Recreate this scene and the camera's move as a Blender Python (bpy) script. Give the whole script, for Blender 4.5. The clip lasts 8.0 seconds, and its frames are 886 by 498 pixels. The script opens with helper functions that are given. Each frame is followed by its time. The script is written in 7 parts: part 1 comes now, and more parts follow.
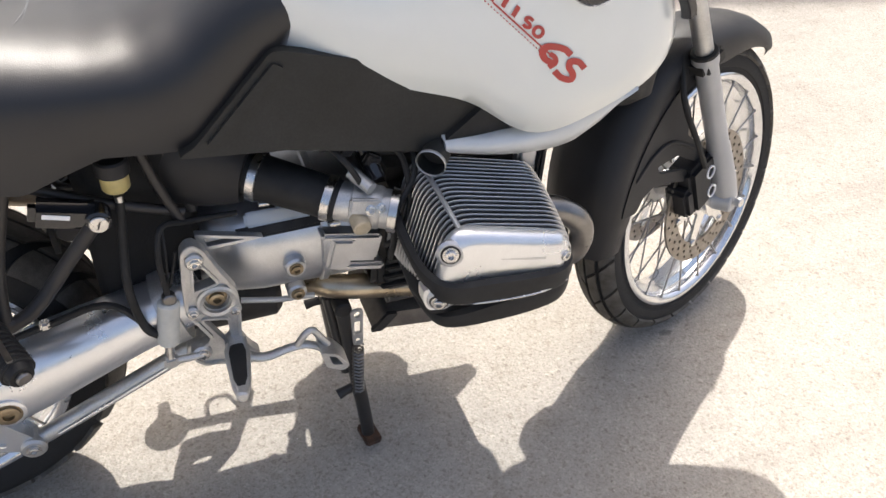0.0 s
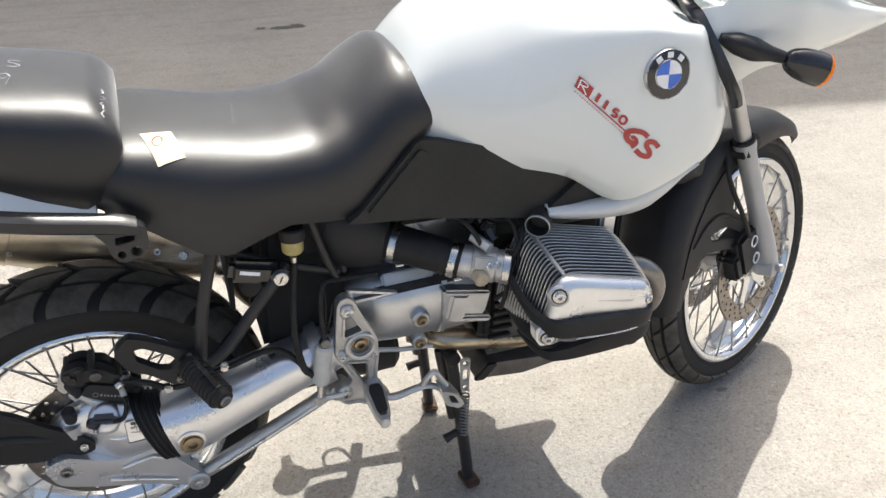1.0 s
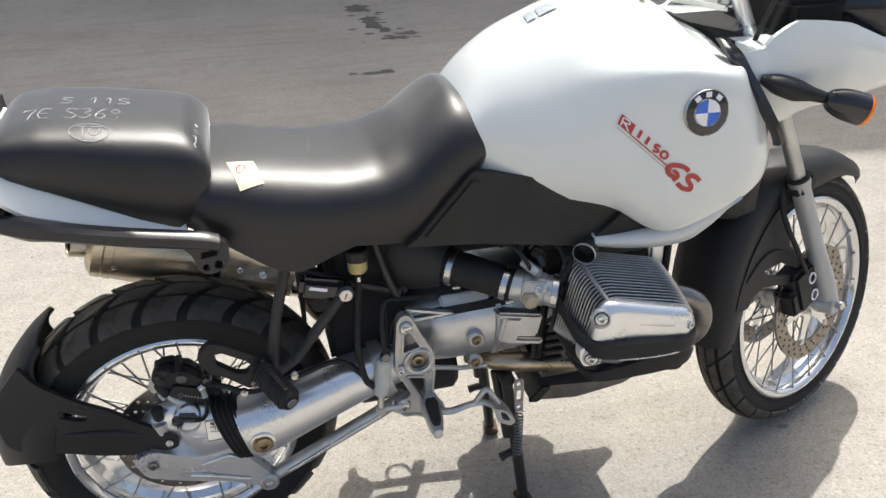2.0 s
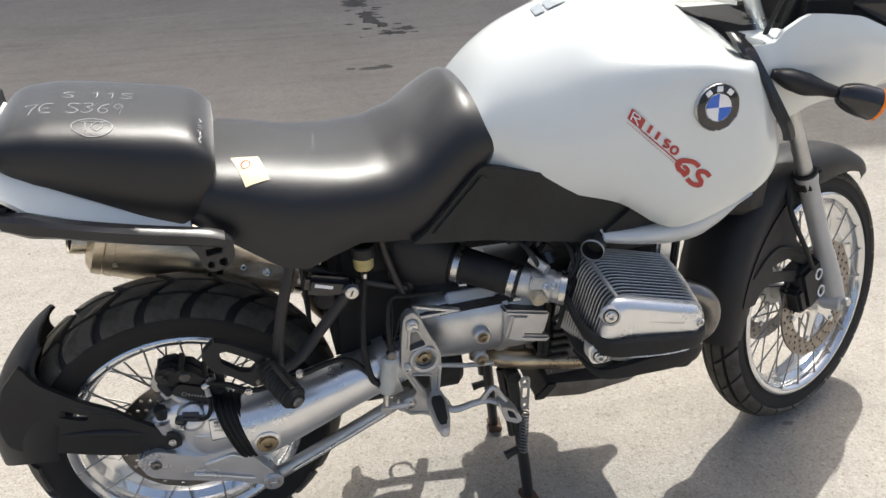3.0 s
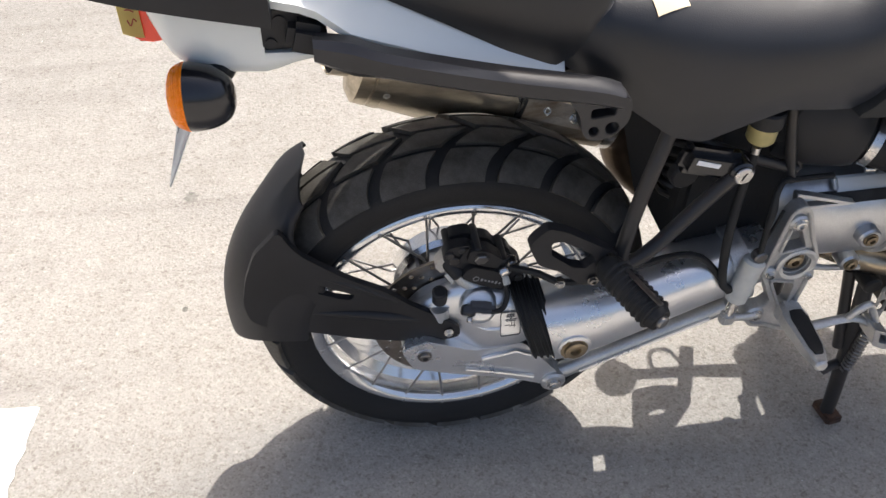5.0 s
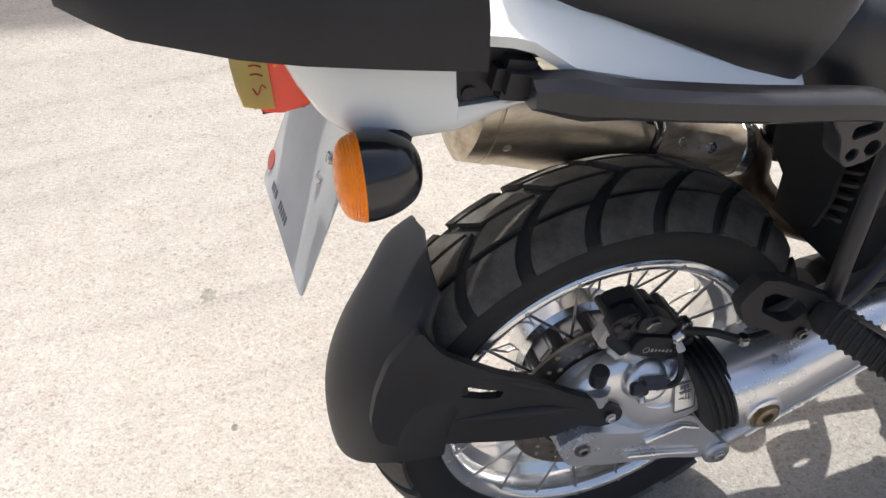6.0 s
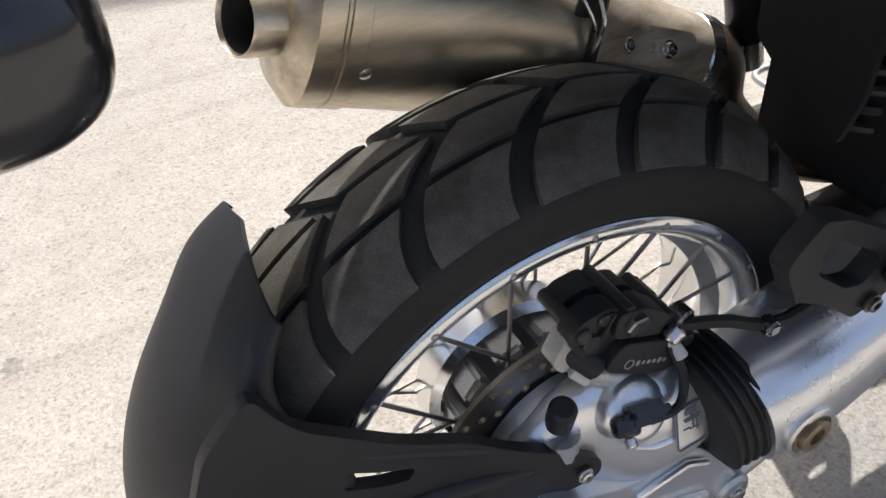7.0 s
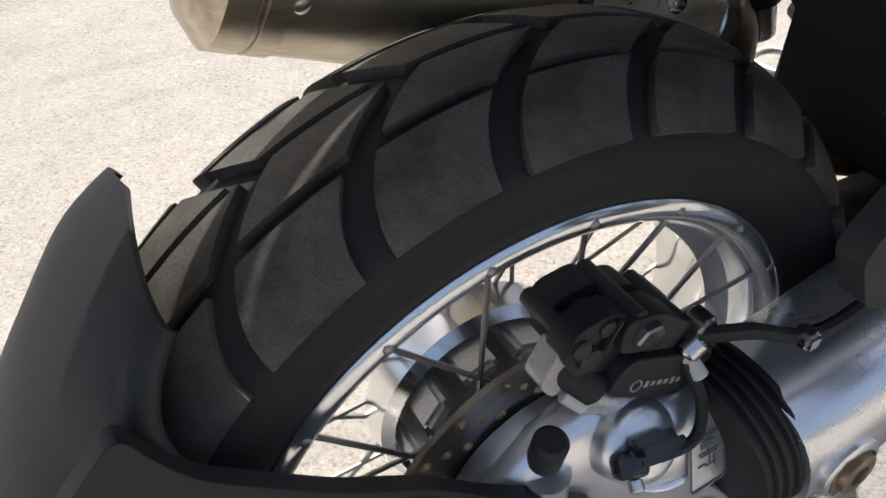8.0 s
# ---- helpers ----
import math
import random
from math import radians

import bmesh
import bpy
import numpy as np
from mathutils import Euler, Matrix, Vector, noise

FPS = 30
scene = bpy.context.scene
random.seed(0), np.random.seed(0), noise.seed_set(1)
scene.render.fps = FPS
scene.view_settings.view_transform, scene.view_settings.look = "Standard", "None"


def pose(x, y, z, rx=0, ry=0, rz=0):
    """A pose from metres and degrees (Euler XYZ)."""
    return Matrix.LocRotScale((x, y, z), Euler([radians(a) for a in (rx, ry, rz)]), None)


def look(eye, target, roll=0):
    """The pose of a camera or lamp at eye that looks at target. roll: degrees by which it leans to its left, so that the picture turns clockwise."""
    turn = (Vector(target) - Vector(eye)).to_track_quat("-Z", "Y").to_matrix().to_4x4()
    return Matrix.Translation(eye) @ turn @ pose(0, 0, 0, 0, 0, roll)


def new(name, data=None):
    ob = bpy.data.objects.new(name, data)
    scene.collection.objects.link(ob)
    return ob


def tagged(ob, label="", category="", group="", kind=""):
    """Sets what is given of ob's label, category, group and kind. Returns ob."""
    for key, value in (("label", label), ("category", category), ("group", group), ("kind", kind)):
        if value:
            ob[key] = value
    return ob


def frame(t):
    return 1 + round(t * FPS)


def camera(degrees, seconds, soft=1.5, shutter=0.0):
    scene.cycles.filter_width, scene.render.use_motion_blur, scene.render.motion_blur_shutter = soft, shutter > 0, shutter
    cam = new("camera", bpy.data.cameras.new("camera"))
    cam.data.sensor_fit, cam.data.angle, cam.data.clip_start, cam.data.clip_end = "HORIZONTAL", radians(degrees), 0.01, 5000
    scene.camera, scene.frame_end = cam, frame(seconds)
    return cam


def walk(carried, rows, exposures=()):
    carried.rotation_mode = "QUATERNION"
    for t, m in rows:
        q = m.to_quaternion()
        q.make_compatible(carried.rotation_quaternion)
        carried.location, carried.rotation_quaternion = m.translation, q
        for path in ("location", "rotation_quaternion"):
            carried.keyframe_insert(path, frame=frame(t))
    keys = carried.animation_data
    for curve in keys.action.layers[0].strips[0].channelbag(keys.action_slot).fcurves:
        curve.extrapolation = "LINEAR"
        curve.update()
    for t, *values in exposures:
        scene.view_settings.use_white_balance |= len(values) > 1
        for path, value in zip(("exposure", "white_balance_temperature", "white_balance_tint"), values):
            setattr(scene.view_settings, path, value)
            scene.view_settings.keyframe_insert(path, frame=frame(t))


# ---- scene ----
cam = camera(56.3, 8.0)
PATH = [
    (0, (0.422, -1.146, 1.382), (1.044, 0.265, 0.108), 4.4),
    (0.5, (0.307, -1.254, 1.428), (0.957, 0.219, 0.242), 3.5),
    (1, (0.17, -1.36, 1.459), (0.798, 0.223, 0.41), 1.6),
    (1.5, (0.164, -1.448, 1.475), (0.642, 0.208, 0.462), 0.5),
    (1.7, (0.192, -1.481, 1.49), (0.62, 0.203, 0.498), -0.3),
    (2.8, (0.2, -1.511, 1.491), (0.66, 0.199, 0.562), -1.8),
    (3, (0.179, -1.477, 1.483), (0.623, 0.215, 0.515), -0.6),
    (3.5, (0.116, -1.419, 1.471), (0.549, 0.258, 0.471), 0.4),
    (4, (0.064, -1.316, 1.441), (0.478, 0.308, 0.349), 2.8),
    (4.5, (-0.051, -1.106, 1.375), (0.287, 0.416, 0.123), 3.4),
    (5, (-0.182, -0.957, 1.341), (0.068, 0.468, -0.041), 2.0),
    (5.2, (-0.259, -0.903, 1.316), (-0.005, 0.484, -0.102), 0.7),
    (6.3, (-0.423, -0.631, 1.158), (0.061, 0.85, -0.096), -2.6),
    (6.5, (-0.383, -0.565, 1.094), (0.12, 0.912, -0.157), -3.8),
    (7, (-0.29, -0.458, 0.953), (0.361, 0.938, -0.323), -4.1),
    (7.5, (-0.264, -0.39, 0.878), (0.443, 1.029, -0.343), -2.3),
    (8, (-0.247, -0.367, 0.85), (0.5, 0.998, -0.407), -1.1),
]
# stops and white balance along the clip
EXPOSURES = [(0, 1.16, 6600, 9), (1, 0.98, 6450, 6), (1.5, 0.88, 6400, 5), (3, 0.72, 6420, 6), (4, 0.74, 6400, 7), (5, 0.88, 6350, 9), (6.5, 0.90, 6350, 9), (8, 0.92, 6350, 8)]
walk(cam, [(t, look(eye, target, roll)) for t, eye, target, roll in PATH], exposures=EXPOSURES)

# ---------------------------------------------------------------- light
# direction towards the sun, from the slant of the shadows
SUN = Vector((0.25, 0.53, 1.0)).normalized()
world = bpy.data.worlds.new("sky")
scene.world = world
world.use_nodes = True
wn, wl = world.node_tree.nodes, world.node_tree.links
sky = wn.new("ShaderNodeTexSky")
sky.sky_type = "NISHITA"
sky.sun_disc = False
sky.sun_elevation = math.asin(SUN.z)
sky.sun_rotation = math.atan2(SUN.x, SUN.y)
sky.air_density, sky.dust_density, sky.ozone_density = 0.75, 7.0, 0.3
wn["Background"].inputs["Strength"].default_value = 0.15
wl.new(sky.outputs[0], wn["Background"].inputs["Color"])
sun_lamp = new("sun", bpy.data.lights.new("sun", "SUN"))
sun_lamp.data.energy = 3.1
sun_lamp.data.angle = radians(0.55)
sun_lamp.data.color = (1.0, 0.965, 0.925)
sun_lamp.matrix_world = look(SUN * 30, (0, 0, 0))


# ---------------------------------------------------------------- materials
def material(name, base, rough=0.5, metal=0.0, vary=0.12, scale=8.0, grain=0.0, grain_scale=300.0, bump=0.0, bump_scale=200.0, coat=0.0, rough_vary=0.1, second=None, transmission=0.0, stretch=None, spec=0.5, sheen=0.0):
    """A surface with cloudy variation, fine grain and relief, in object space."""
    m = bpy.data.materials.new(name)
    m.use_nodes = True
    nd, ln = m.node_tree.nodes, m.node_tree.links
    b = nd["Principled BSDF"]
    b.inputs["Metallic"].default_value = metal
    b.inputs["Coat Weight"].default_value = coat
    b.inputs["Specular IOR Level"].default_value = spec
    b.inputs["Coat Roughness"].default_value = 0.06
    b.inputs["Sheen Weight"].default_value, b.inputs["Sheen Roughness"].default_value = sheen, 0.35
    b.inputs["Transmission Weight"].default_value = transmission
    co = nd.new("ShaderNodeTexCoord")
    src = co.outputs["Object"]
    if stretch:
        mp = nd.new("ShaderNodeMapping")
        mp.inputs["Scale"].default_value = stretch
        ln.new(src, mp.inputs["Vector"])
        src = mp.outputs["Vector"]
    n1 = nd.new("ShaderNodeTexNoise")
    n1.inputs["Scale"].default_value, n1.inputs["Detail"].default_value, n1.inputs["Roughness"].default_value = scale, 5.0, 0.6
    ln.new(src, n1.inputs["Vector"])
    n2 = nd.new("ShaderNodeTexNoise")
    n2.inputs["Scale"].default_value, n2.inputs["Detail"].default_value = grain_scale, 2.0
    ln.new(src, n2.inputs["Vector"])
    ramp = nd.new("ShaderNodeValToRGB")
    lo = second or tuple(c * (1 - vary) for c in base)
    hi = tuple(min(1.0, c * (1 + vary)) for c in base)
    ramp.color_ramp.elements[0].position, ramp.color_ramp.elements[1].position = 0.32, 0.68
    ramp.color_ramp.elements[0].color, ramp.color_ramp.elements[1].color = (*lo, 1), (*hi, 1)
    ln.new(n1.outputs["Fac"], ramp.inputs["Fac"])
    col = ramp.outputs["Color"]
    if grain:
        mx = nd.new("ShaderNodeMix")
        mx.data_type, mx.blend_type = "RGBA", "MULTIPLY"
        mx.inputs["Factor"].default_value = grain
        r2 = nd.new("ShaderNodeValToRGB")
        r2.color_ramp.elements[0].position, r2.color_ramp.elements[1].position = 0.35, 0.65
        r2.color_ramp.elements[0].color = (0.35, 0.35, 0.35, 1)
        ln.new(n2.outputs["Fac"], r2.inputs["Fac"])
        ln.new(col, mx.inputs["A"])
        ln.new(r2.outputs["Color"], mx.inputs["B"])
        col = mx.outputs["Result"]
    ln.new(col, b.inputs["Base Color"])
    mr = nd.new("ShaderNodeMapRange")
    mr.inputs["To Min"].default_value, mr.inputs["To Max"].default_value = max(0.02, rough - rough_vary), min(1.0, rough + rough_vary)
    ln.new(n1.outputs["Fac"], mr.inputs["Value"])
    ln.new(mr.outputs["Result"], b.inputs["Roughness"])
    if bump:
        n3 = nd.new("ShaderNodeTexNoise")
        n3.inputs["Scale"].default_value, n3.inputs["Detail"].default_value = bump_scale, 3.0
        ln.new(src, n3.inputs["Vector"])
        bp = nd.new("ShaderNodeBump")
        bp.inputs["Strength"].default_value, bp.inputs["Distance"].default_value = bump, 0.002
        ln.new(n3.outputs["Fac"], bp.inputs["Height"])
        ln.new(bp.outputs["Normal"], b.inputs["Normal"])
    return m


WHITE = material("white_paint", (0.72, 0.745, 0.715), 0.32, 0.0, 0.025, 3.0, coat=0.8, rough_vary=0.05)
WHITE_SILVER = material("pale_grey_paint", (0.60, 0.62, 0.62), 0.36, 0.15, 0.05, 6.0, coat=0.3)
VINYL = material("black_vinyl", (0.0085, 0.0087, 0.0100), 0.40, 0.0, 0.25, 7.0, bump=0.16, bump_scale=650.0, rough_vary=0.10, spec=0.55, sheen=0.75)
PLASTIC = material("black_plastic", (0.0155, 0.0155, 0.0170), 0.52, 0.0, 0.25, 12.0, bump=0.15, bump_scale=700.0, rough_vary=0.1, spec=0.38)
GREY_PLASTIC = material("dark_grey_plastic", (0.026, 0.026, 0.024), 0.50, 0.0, 0.25, 9.0, grain=0.25, bump=0.25, bump_scale=600.0, spec=0.3)
GLOSS_BLACK = material("gloss_black", (0.012, 0.012, 0.014), 0.22, 0.0, 0.2, 20.0, coat=0.3)
BLACK_METAL = material("black_enamel", (0.02, 0.02, 0.021), 0.42, 0.0, 0.35, 25.0, bump=0.1, bump_scale=350.0, second=(0.035, 0.03, 0.026), spec=0.4)
RUBBER = material("tyre_rubber", (0.016, 0.0157, 0.0153), 0.78, 0.0, 0.3, 14.0, grain=0.35, grain_scale=500.0, bump=0.35, bump_scale=450.0, second=(0.015, 0.0145, 0.014), spec=0.42)
TREAD = material("worn_tread_rubber", (0.095, 0.089, 0.078), 0.66, 0.0, 0.35, 22.0, grain=0.45, grain_scale=700.0, bump=0.2, bump_scale=550.0, second=(0.045, 0.038, 0.029), spec=0.3)
SOFT_RUBBER = material("black_rubber", (0.018, 0.018, 0.018), 0.6, 0.0, 0.3, 30.0, bump=0.1, spec=0.3)
SILVER = material("silver_paint", (0.78, 0.79, 0.80), 0.29, 0.85, 0.07, 9.0, grain=0.12, grain_scale=900.0, bump=0.08, bump_scale=500.0, rough_vary=0.08)
CAST = material("cast_aluminium", (0.58, 0.58, 0.57), 0.42, 0.8, 0.14, 16.0, grain=0.2, grain_scale=400.0, bump=0.25, bump_scale=420.0)
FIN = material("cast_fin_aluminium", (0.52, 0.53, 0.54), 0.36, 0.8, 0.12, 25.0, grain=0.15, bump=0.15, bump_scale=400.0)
SATIN_BLACK = material("satin_black_enamel", (0.020, 0.020, 0.022), 0.33, 0.0, 0.2, 18.0, bump=0.08, bump_scale=500.0)
GEARCASE = material("dull_cast_gearbox_alloy", (0.62, 0.63, 0.64), 0.33, 0.85, 0.14, 11.0, grain=0.15, grain_scale=600.0, bump=0.15, bump_scale=450.0, rough_vary=0.1)
FORK_PAINT = material("grey_fork_paint", (0.40, 0.41, 0.42), 0.36, 0.25, 0.08, 9.0, coat=0.2)
# near-black for a black panel and for spaces dark only by shade
MATT_BLACK = material("matt_black_and_shade", (0.010, 0.010, 0.010), 0.92, 0.0, 0.3, 30.0, bump=0.3)
# darker fin alloy: the shade between the fins put into colour
SHADED_FIN = material("shaded_fin_alloy", (0.15, 0.15, 0.15), 0.55, 0.6, 0.25, 40.0, grain=0.3, bump=0.2)
BELLY = material("stained_grey_sheet", (0.20, 0.18, 0.155), 0.55, 0.4, 0.25, 12.0, grain=0.2, second=(0.12, 0.105, 0.09))
BURNT = material("burnt_brown_steel", (0.11, 0.08, 0.055), 0.42, 0.8, 0.35, 14.0, second=(0.05, 0.036, 0.025), bump=0.15)
POLISHED = material("polished_aluminium", (0.78, 0.78, 0.77), 0.20, 1.0, 0.08, 10.0, rough_vary=0.08)
RIM = material("rim_aluminium", (0.72, 0.73, 0.74), 0.17, 0.9, 0.08, 14.0, grain=0.1, rough_vary=0.1)
STEEL = material("bright_steel", (0.62, 0.61, 0.59), 0.27, 1.0, 0.12, 30.0)
SPOKE = material("spoke_steel", (0.34, 0.33, 0.32), 0.42, 1.0, 0.2, 60.0)
DISC = material("brake_disc_steel", (0.30, 0.275, 0.245), 0.38, 0.9, 0.15, 40.0, second=(0.20, 0.17, 0.14))
DULL_STEEL = material("dull_steel", (0.52, 0.47, 0.39), 0.48, 0.40, 0.25, 9.0, grain=0.2, grain_scale=160.0, stretch=(1, 5, 5), second=(0.27, 0.20, 0.13))
STAINLESS = material("brushed_stainless", (0.64, 0.58, 0.47), 0.34, 0.92, 0.12, 7.0, grain=0.12, grain_scale=120.0, stretch=(1, 5, 5), second=(0.36, 0.31, 0.23))
HEADER = material("heat_tinted_steel", (0.40, 0.34, 0.25), 0.28, 1.0, 0.3, 12.0, second=(0.22, 0.17, 0.11))
DARK_STEEL = material("dark_steel", (0.22, 0.21, 0.20), 0.3, 0.95, 0.25, 20.0)
BRASS = material("bronzed_bolt", (0.34, 0.28, 0.19), 0.4, 0.9, 0.25, 40.0, second=(0.22, 0.17, 0.11))
RUST = material("rusty_black_steel", (0.045, 0.03, 0.022), 0.75, 0.1, 0.3, 60.0, second=(0.11, 0.05, 0.025), bump=0.4, bump_scale=300.0)
ENGINE = material("engine_block_grey", (0.085, 0.083, 0.08), 0.5, 0.6, 0.3, 18.0, bump=0.3, bump_scale=300.0, second=(0.045, 0.043, 0.04))
# dark metal; in gaps and recesses it also stands in for shade
DARK_METAL = material("dark_metal_and_shade", (0.035, 0.034, 0.033), 0.6, 0.3, 0.4, 25.0, bump=0.3, spec=0.32)
AMBER = material("amber_lens", (0.98, 0.235, 0.0), 0.28, 0.0, 0.06, 90.0, coat=0.15, bump=0.5, bump_scale=260.0, spec=0.3)
RED_LENS = material("red_lens", (0.88, 0.065, 0.028), 0.2, 0.0, 0.06, 20.0, coat=0.4)
TAPE = material("yellow_tape", (0.72, 0.60, 0.20), 0.6, 0.0, 0.08, 30.0)
PAPER = material("cream_paper", (0.84, 0.68, 0.45), 0.8, 0.0, 0.06, 30.0)
CHALK = material("white_chalk_marker", (0.42, 0.42, 0.43), 0.9, 0.0, 0.15, 90.0)
DECAL_RED = material("dark_red_decal", (0.42, 0.035, 0.028), 0.4, 0.0, 0.06, 40.0, coat=0.3)
DECAL_BLUE = material("blue_enamel", (0.015, 0.13, 0.62), 0.25, 0.0, 0.04, 40.0, coat=0.6)
DECAL_WHITE = material("white_enamel", (0.85, 0.85, 0.85), 0.25, 0.0, 0.03, 40.0, coat=0.6)
DECAL_BLACK = material("black_enamel_badge", (0.012, 0.012, 0.015), 0.25, 0.0, 0.1, 40.0, coat=0.6)
PALE_PRINT = material("pale_print", (0.30, 0.30, 0.30), 0.6, 0.0, 0.15, 60.0)
LABEL_GREY = material("grey_label_ink", (0.13, 0.14, 0.15), 0.6, 0.0, 0.1, 60.0)
PLATE_METAL = material("dull_aluminium_sheet", (0.50, 0.50, 0.47), 0.75, 0.0, 0.08, 12.0)
RESERVOIR = material("yellowed_translucent_plastic", (0.62, 0.52, 0.22), 0.35, 0.0, 0.12, 60.0, transmission=0.25)
CREAM_RUBBER = material("pale_grey_cover", (0.52, 0.52, 0.48), 0.6, 0.0, 0.1, 40.0)


# ---------------------------------------------------------------- mesh tools
def spline(pts, n):
    """n points on a smooth curve through pts."""
    P = [Vector(p) for p in pts]
    P = [2 * P[0] - P[1]] + P + [2 * P[-1] - P[-2]]
    out = []
    m = len(P) - 3
    for i in range(n):
        u = i / (n - 1) * m
        k = min(int(u), m - 1)
        f = u - k
        a, b, c, d = P[k : k + 4]
        out.append(0.5 * (2 * b + (c - a) * f + (2 * a - 5 * b + 4 * c - d) * f * f + (3 * b - a - 3 * c + d) * f**3))
    return out


def table(xs, ys, x):
    return float(np.interp(x, xs, ys))


def loft(rings, closed=True, caps=True):
    """A skin over rings of equally many points."""
    bm = bmesh.new()
    rows = [[bm.verts.new(p) for p in r] for r in rings]
    n = len(rows[0])
    for a, b in zip(rows, rows[1:]):
        for i in range(n if closed else n - 1):
            j = (i + 1) % n
            bm.faces.new((a[i], a[j], b[j], b[i]))
    if caps and closed:
        bm.faces.new(rows[0][::-1])
        bm.faces.new(rows[-1])
    bmesh.ops.recalc_face_normals(bm, faces=bm.faces)
    return bm


def tube(pts, r, seg=10, n=0, caps=True, flat=1.0):
    """A round bar along pts; r one radius or one for each point; n: smooth to that many points."""
    if n:
        rr = [r] * len(pts) if isinstance(r, (int, float)) else list(r)
        r = [table(range(len(rr)), rr, i / (n - 1) * (len(rr) - 1)) for i in range(n)]
        pts = spline(pts, n)
    P = [Vector(p) for p in pts]
    R = [r] * len(P) if isinstance(r, (int, float)) else list(r)
    rings, side = [], None
    for i, p in enumerate(P):
        d = (P[min(i + 1, len(P) - 1)] - P[max(i - 1, 0)]).normalized()
        if side is None:
            side = d.cross(Vector((0, 0, 1)) if abs(d.z) < 0.9 else Vector((0, 1, 0))).normalized()
        side = (side - d * side.dot(d)).normalized()
        up = side.cross(d)
        rings.append([p + R[i] * (math.cos(a) * side + flat * math.sin(a) * up) for a in (2 * math.pi * k / seg for k in range(seg))])
    return loft(rings, caps=caps)


def rod(a, b, r, seg=16, bevel=0.0, r2=None):
    """A cylinder or cone from a to b with softened rims."""
    a, b = Vector(a), Vector(b)
    r2 = r if r2 is None else r2
    if bevel:
        d = (b - a).normalized() * bevel
        return tube([a, a + d, b - d, b], [r - bevel, r, r2, r2 - bevel], seg)
    return tube([a, b], [r, r2], seg)


def revolve(profile, seg=48, closed=False, axis="y", centre=(0, 0, 0)):
    """Turns (radius, along) points round an axis."""
    c = Vector(centre)
    rings = []
    for k in range(seg):
        a = 2 * math.pi * k / seg
        if axis == "y":
            rings.append([c + Vector((r * math.cos(a), h, r * math.sin(a))) for r, h in profile])
        elif axis == "x":
            rings.append([c + Vector((h, r * math.cos(a), r * math.sin(a))) for r, h in profile])
        else:
            rings.append([c + Vector((r * math.cos(a), r * math.sin(a), h)) for r, h in profile])
    return loft(rings + rings[:1], closed=closed, caps=False)


def soften(bm, w, seg=2, angle=30):
    bmesh.ops.remove_doubles(bm, verts=bm.verts, dist=1e-6)
    es = [e for e in bm.edges if len(e.link_faces) == 2 and e.calc_face_angle(0) > radians(angle)]
    if es:
        bmesh.ops.bevel(bm, geom=es, offset=w, segments=seg, affect="EDGES", clamp_overlap=True)
    return bm


def box(centre, size, bevel=0.004, rot=None, taper=1.0, seg=2):
    bm = bmesh.new()
    bmesh.ops.create_cube(bm, size=1.0)
    for v in bm.verts:
        k = taper if v.co.z > 0 else 1.0
        v.co = Vector((v.co.x * size[0] * k, v.co.y * size[1] * k, v.co.z * size[2]))
    if bevel:
        bmesh.ops.bevel(bm, geom=list(bm.edges), offset=bevel, segments=seg, affect="EDGES", clamp_overlap=True)
    m = pose(*centre, *(rot or (0, 0, 0)))
    bmesh.ops.transform(bm, matrix=m, verts=bm.verts)
    return bm


def circle(cx, cz, r, n=18):
    return [(cx + r * math.cos(2 * math.pi * k / n), cz + r * math.sin(2 * math.pi * k / n)) for k in range(n)]


def rounded(pts, r, n=4):
    """The corners of a closed outline rounded off."""
    out = []
    m = len(pts)
    for i in range(m):
        p, a, b = Vector(pts[i]), Vector(pts[i - 1]), Vector(pts[(i + 1) % m])
        k = min(r, 0.45 * (a - p).length, 0.45 * (b - p).length)
        u, v = p + (a - p).normalized() * k, p + (b - p).normalized() * k
        for j in range(n + 1):
            f = j / n
            out.append(tuple((1 - f) ** 2 * u + 2 * f * (1 - f) * p + f * f * v))
    return out


def plate(outline, y0, y1, holes=(), bevel=0.0, lean=None):
    """An upright sheet cut to an outline in x and z, with holes, from y0 to y1. lean(x, z): a shift in y."""
    bm = bmesh.new()
    edges = []
    for ring in (outline, *holes):
        vs = [bm.verts.new((x, y0, z)) for x, z in ring]
        edges += [bm.edges.new((vs[i], vs[(i + 1) % len(vs)])) for i in range(len(vs))]
    bmesh.ops.triangle_fill(bm, edges=edges, use_beauty=True, use_dissolve=False)
    out = bmesh.ops.extrude_face_region(bm, geom=list(bm.faces))
    for v in out["geom"]:
        if isinstance(v, bmesh.types.BMVert):
            v.co.y = y1
    bmesh.ops.recalc_face_normals(bm, faces=bm.faces)
    if bevel:
        es = [e for e in bm.edges if len(e.link_faces) == 2 and e.calc_face_angle(0) > radians(50)]
        bmesh.ops.bevel(bm, geom=es, offset=bevel, segments=2, affect="EDGES", clamp_overlap=True)
    if lean:
        for v in bm.verts:
            v.co.y += lean(v.co.x, v.co.z)
    return bm


def merge(*bms):
    out = bmesh.new()
    for b in bms:
        me = bpy.data.meshes.new("joined")
        b.to_mesh(me)
        b.free()
        out.from_mesh(me)
        bpy.data.meshes.remove(me)
    return out


def moved(bm, m):
    bmesh.ops.transform(bm, matrix=m, verts=bm.verts)
    return bm


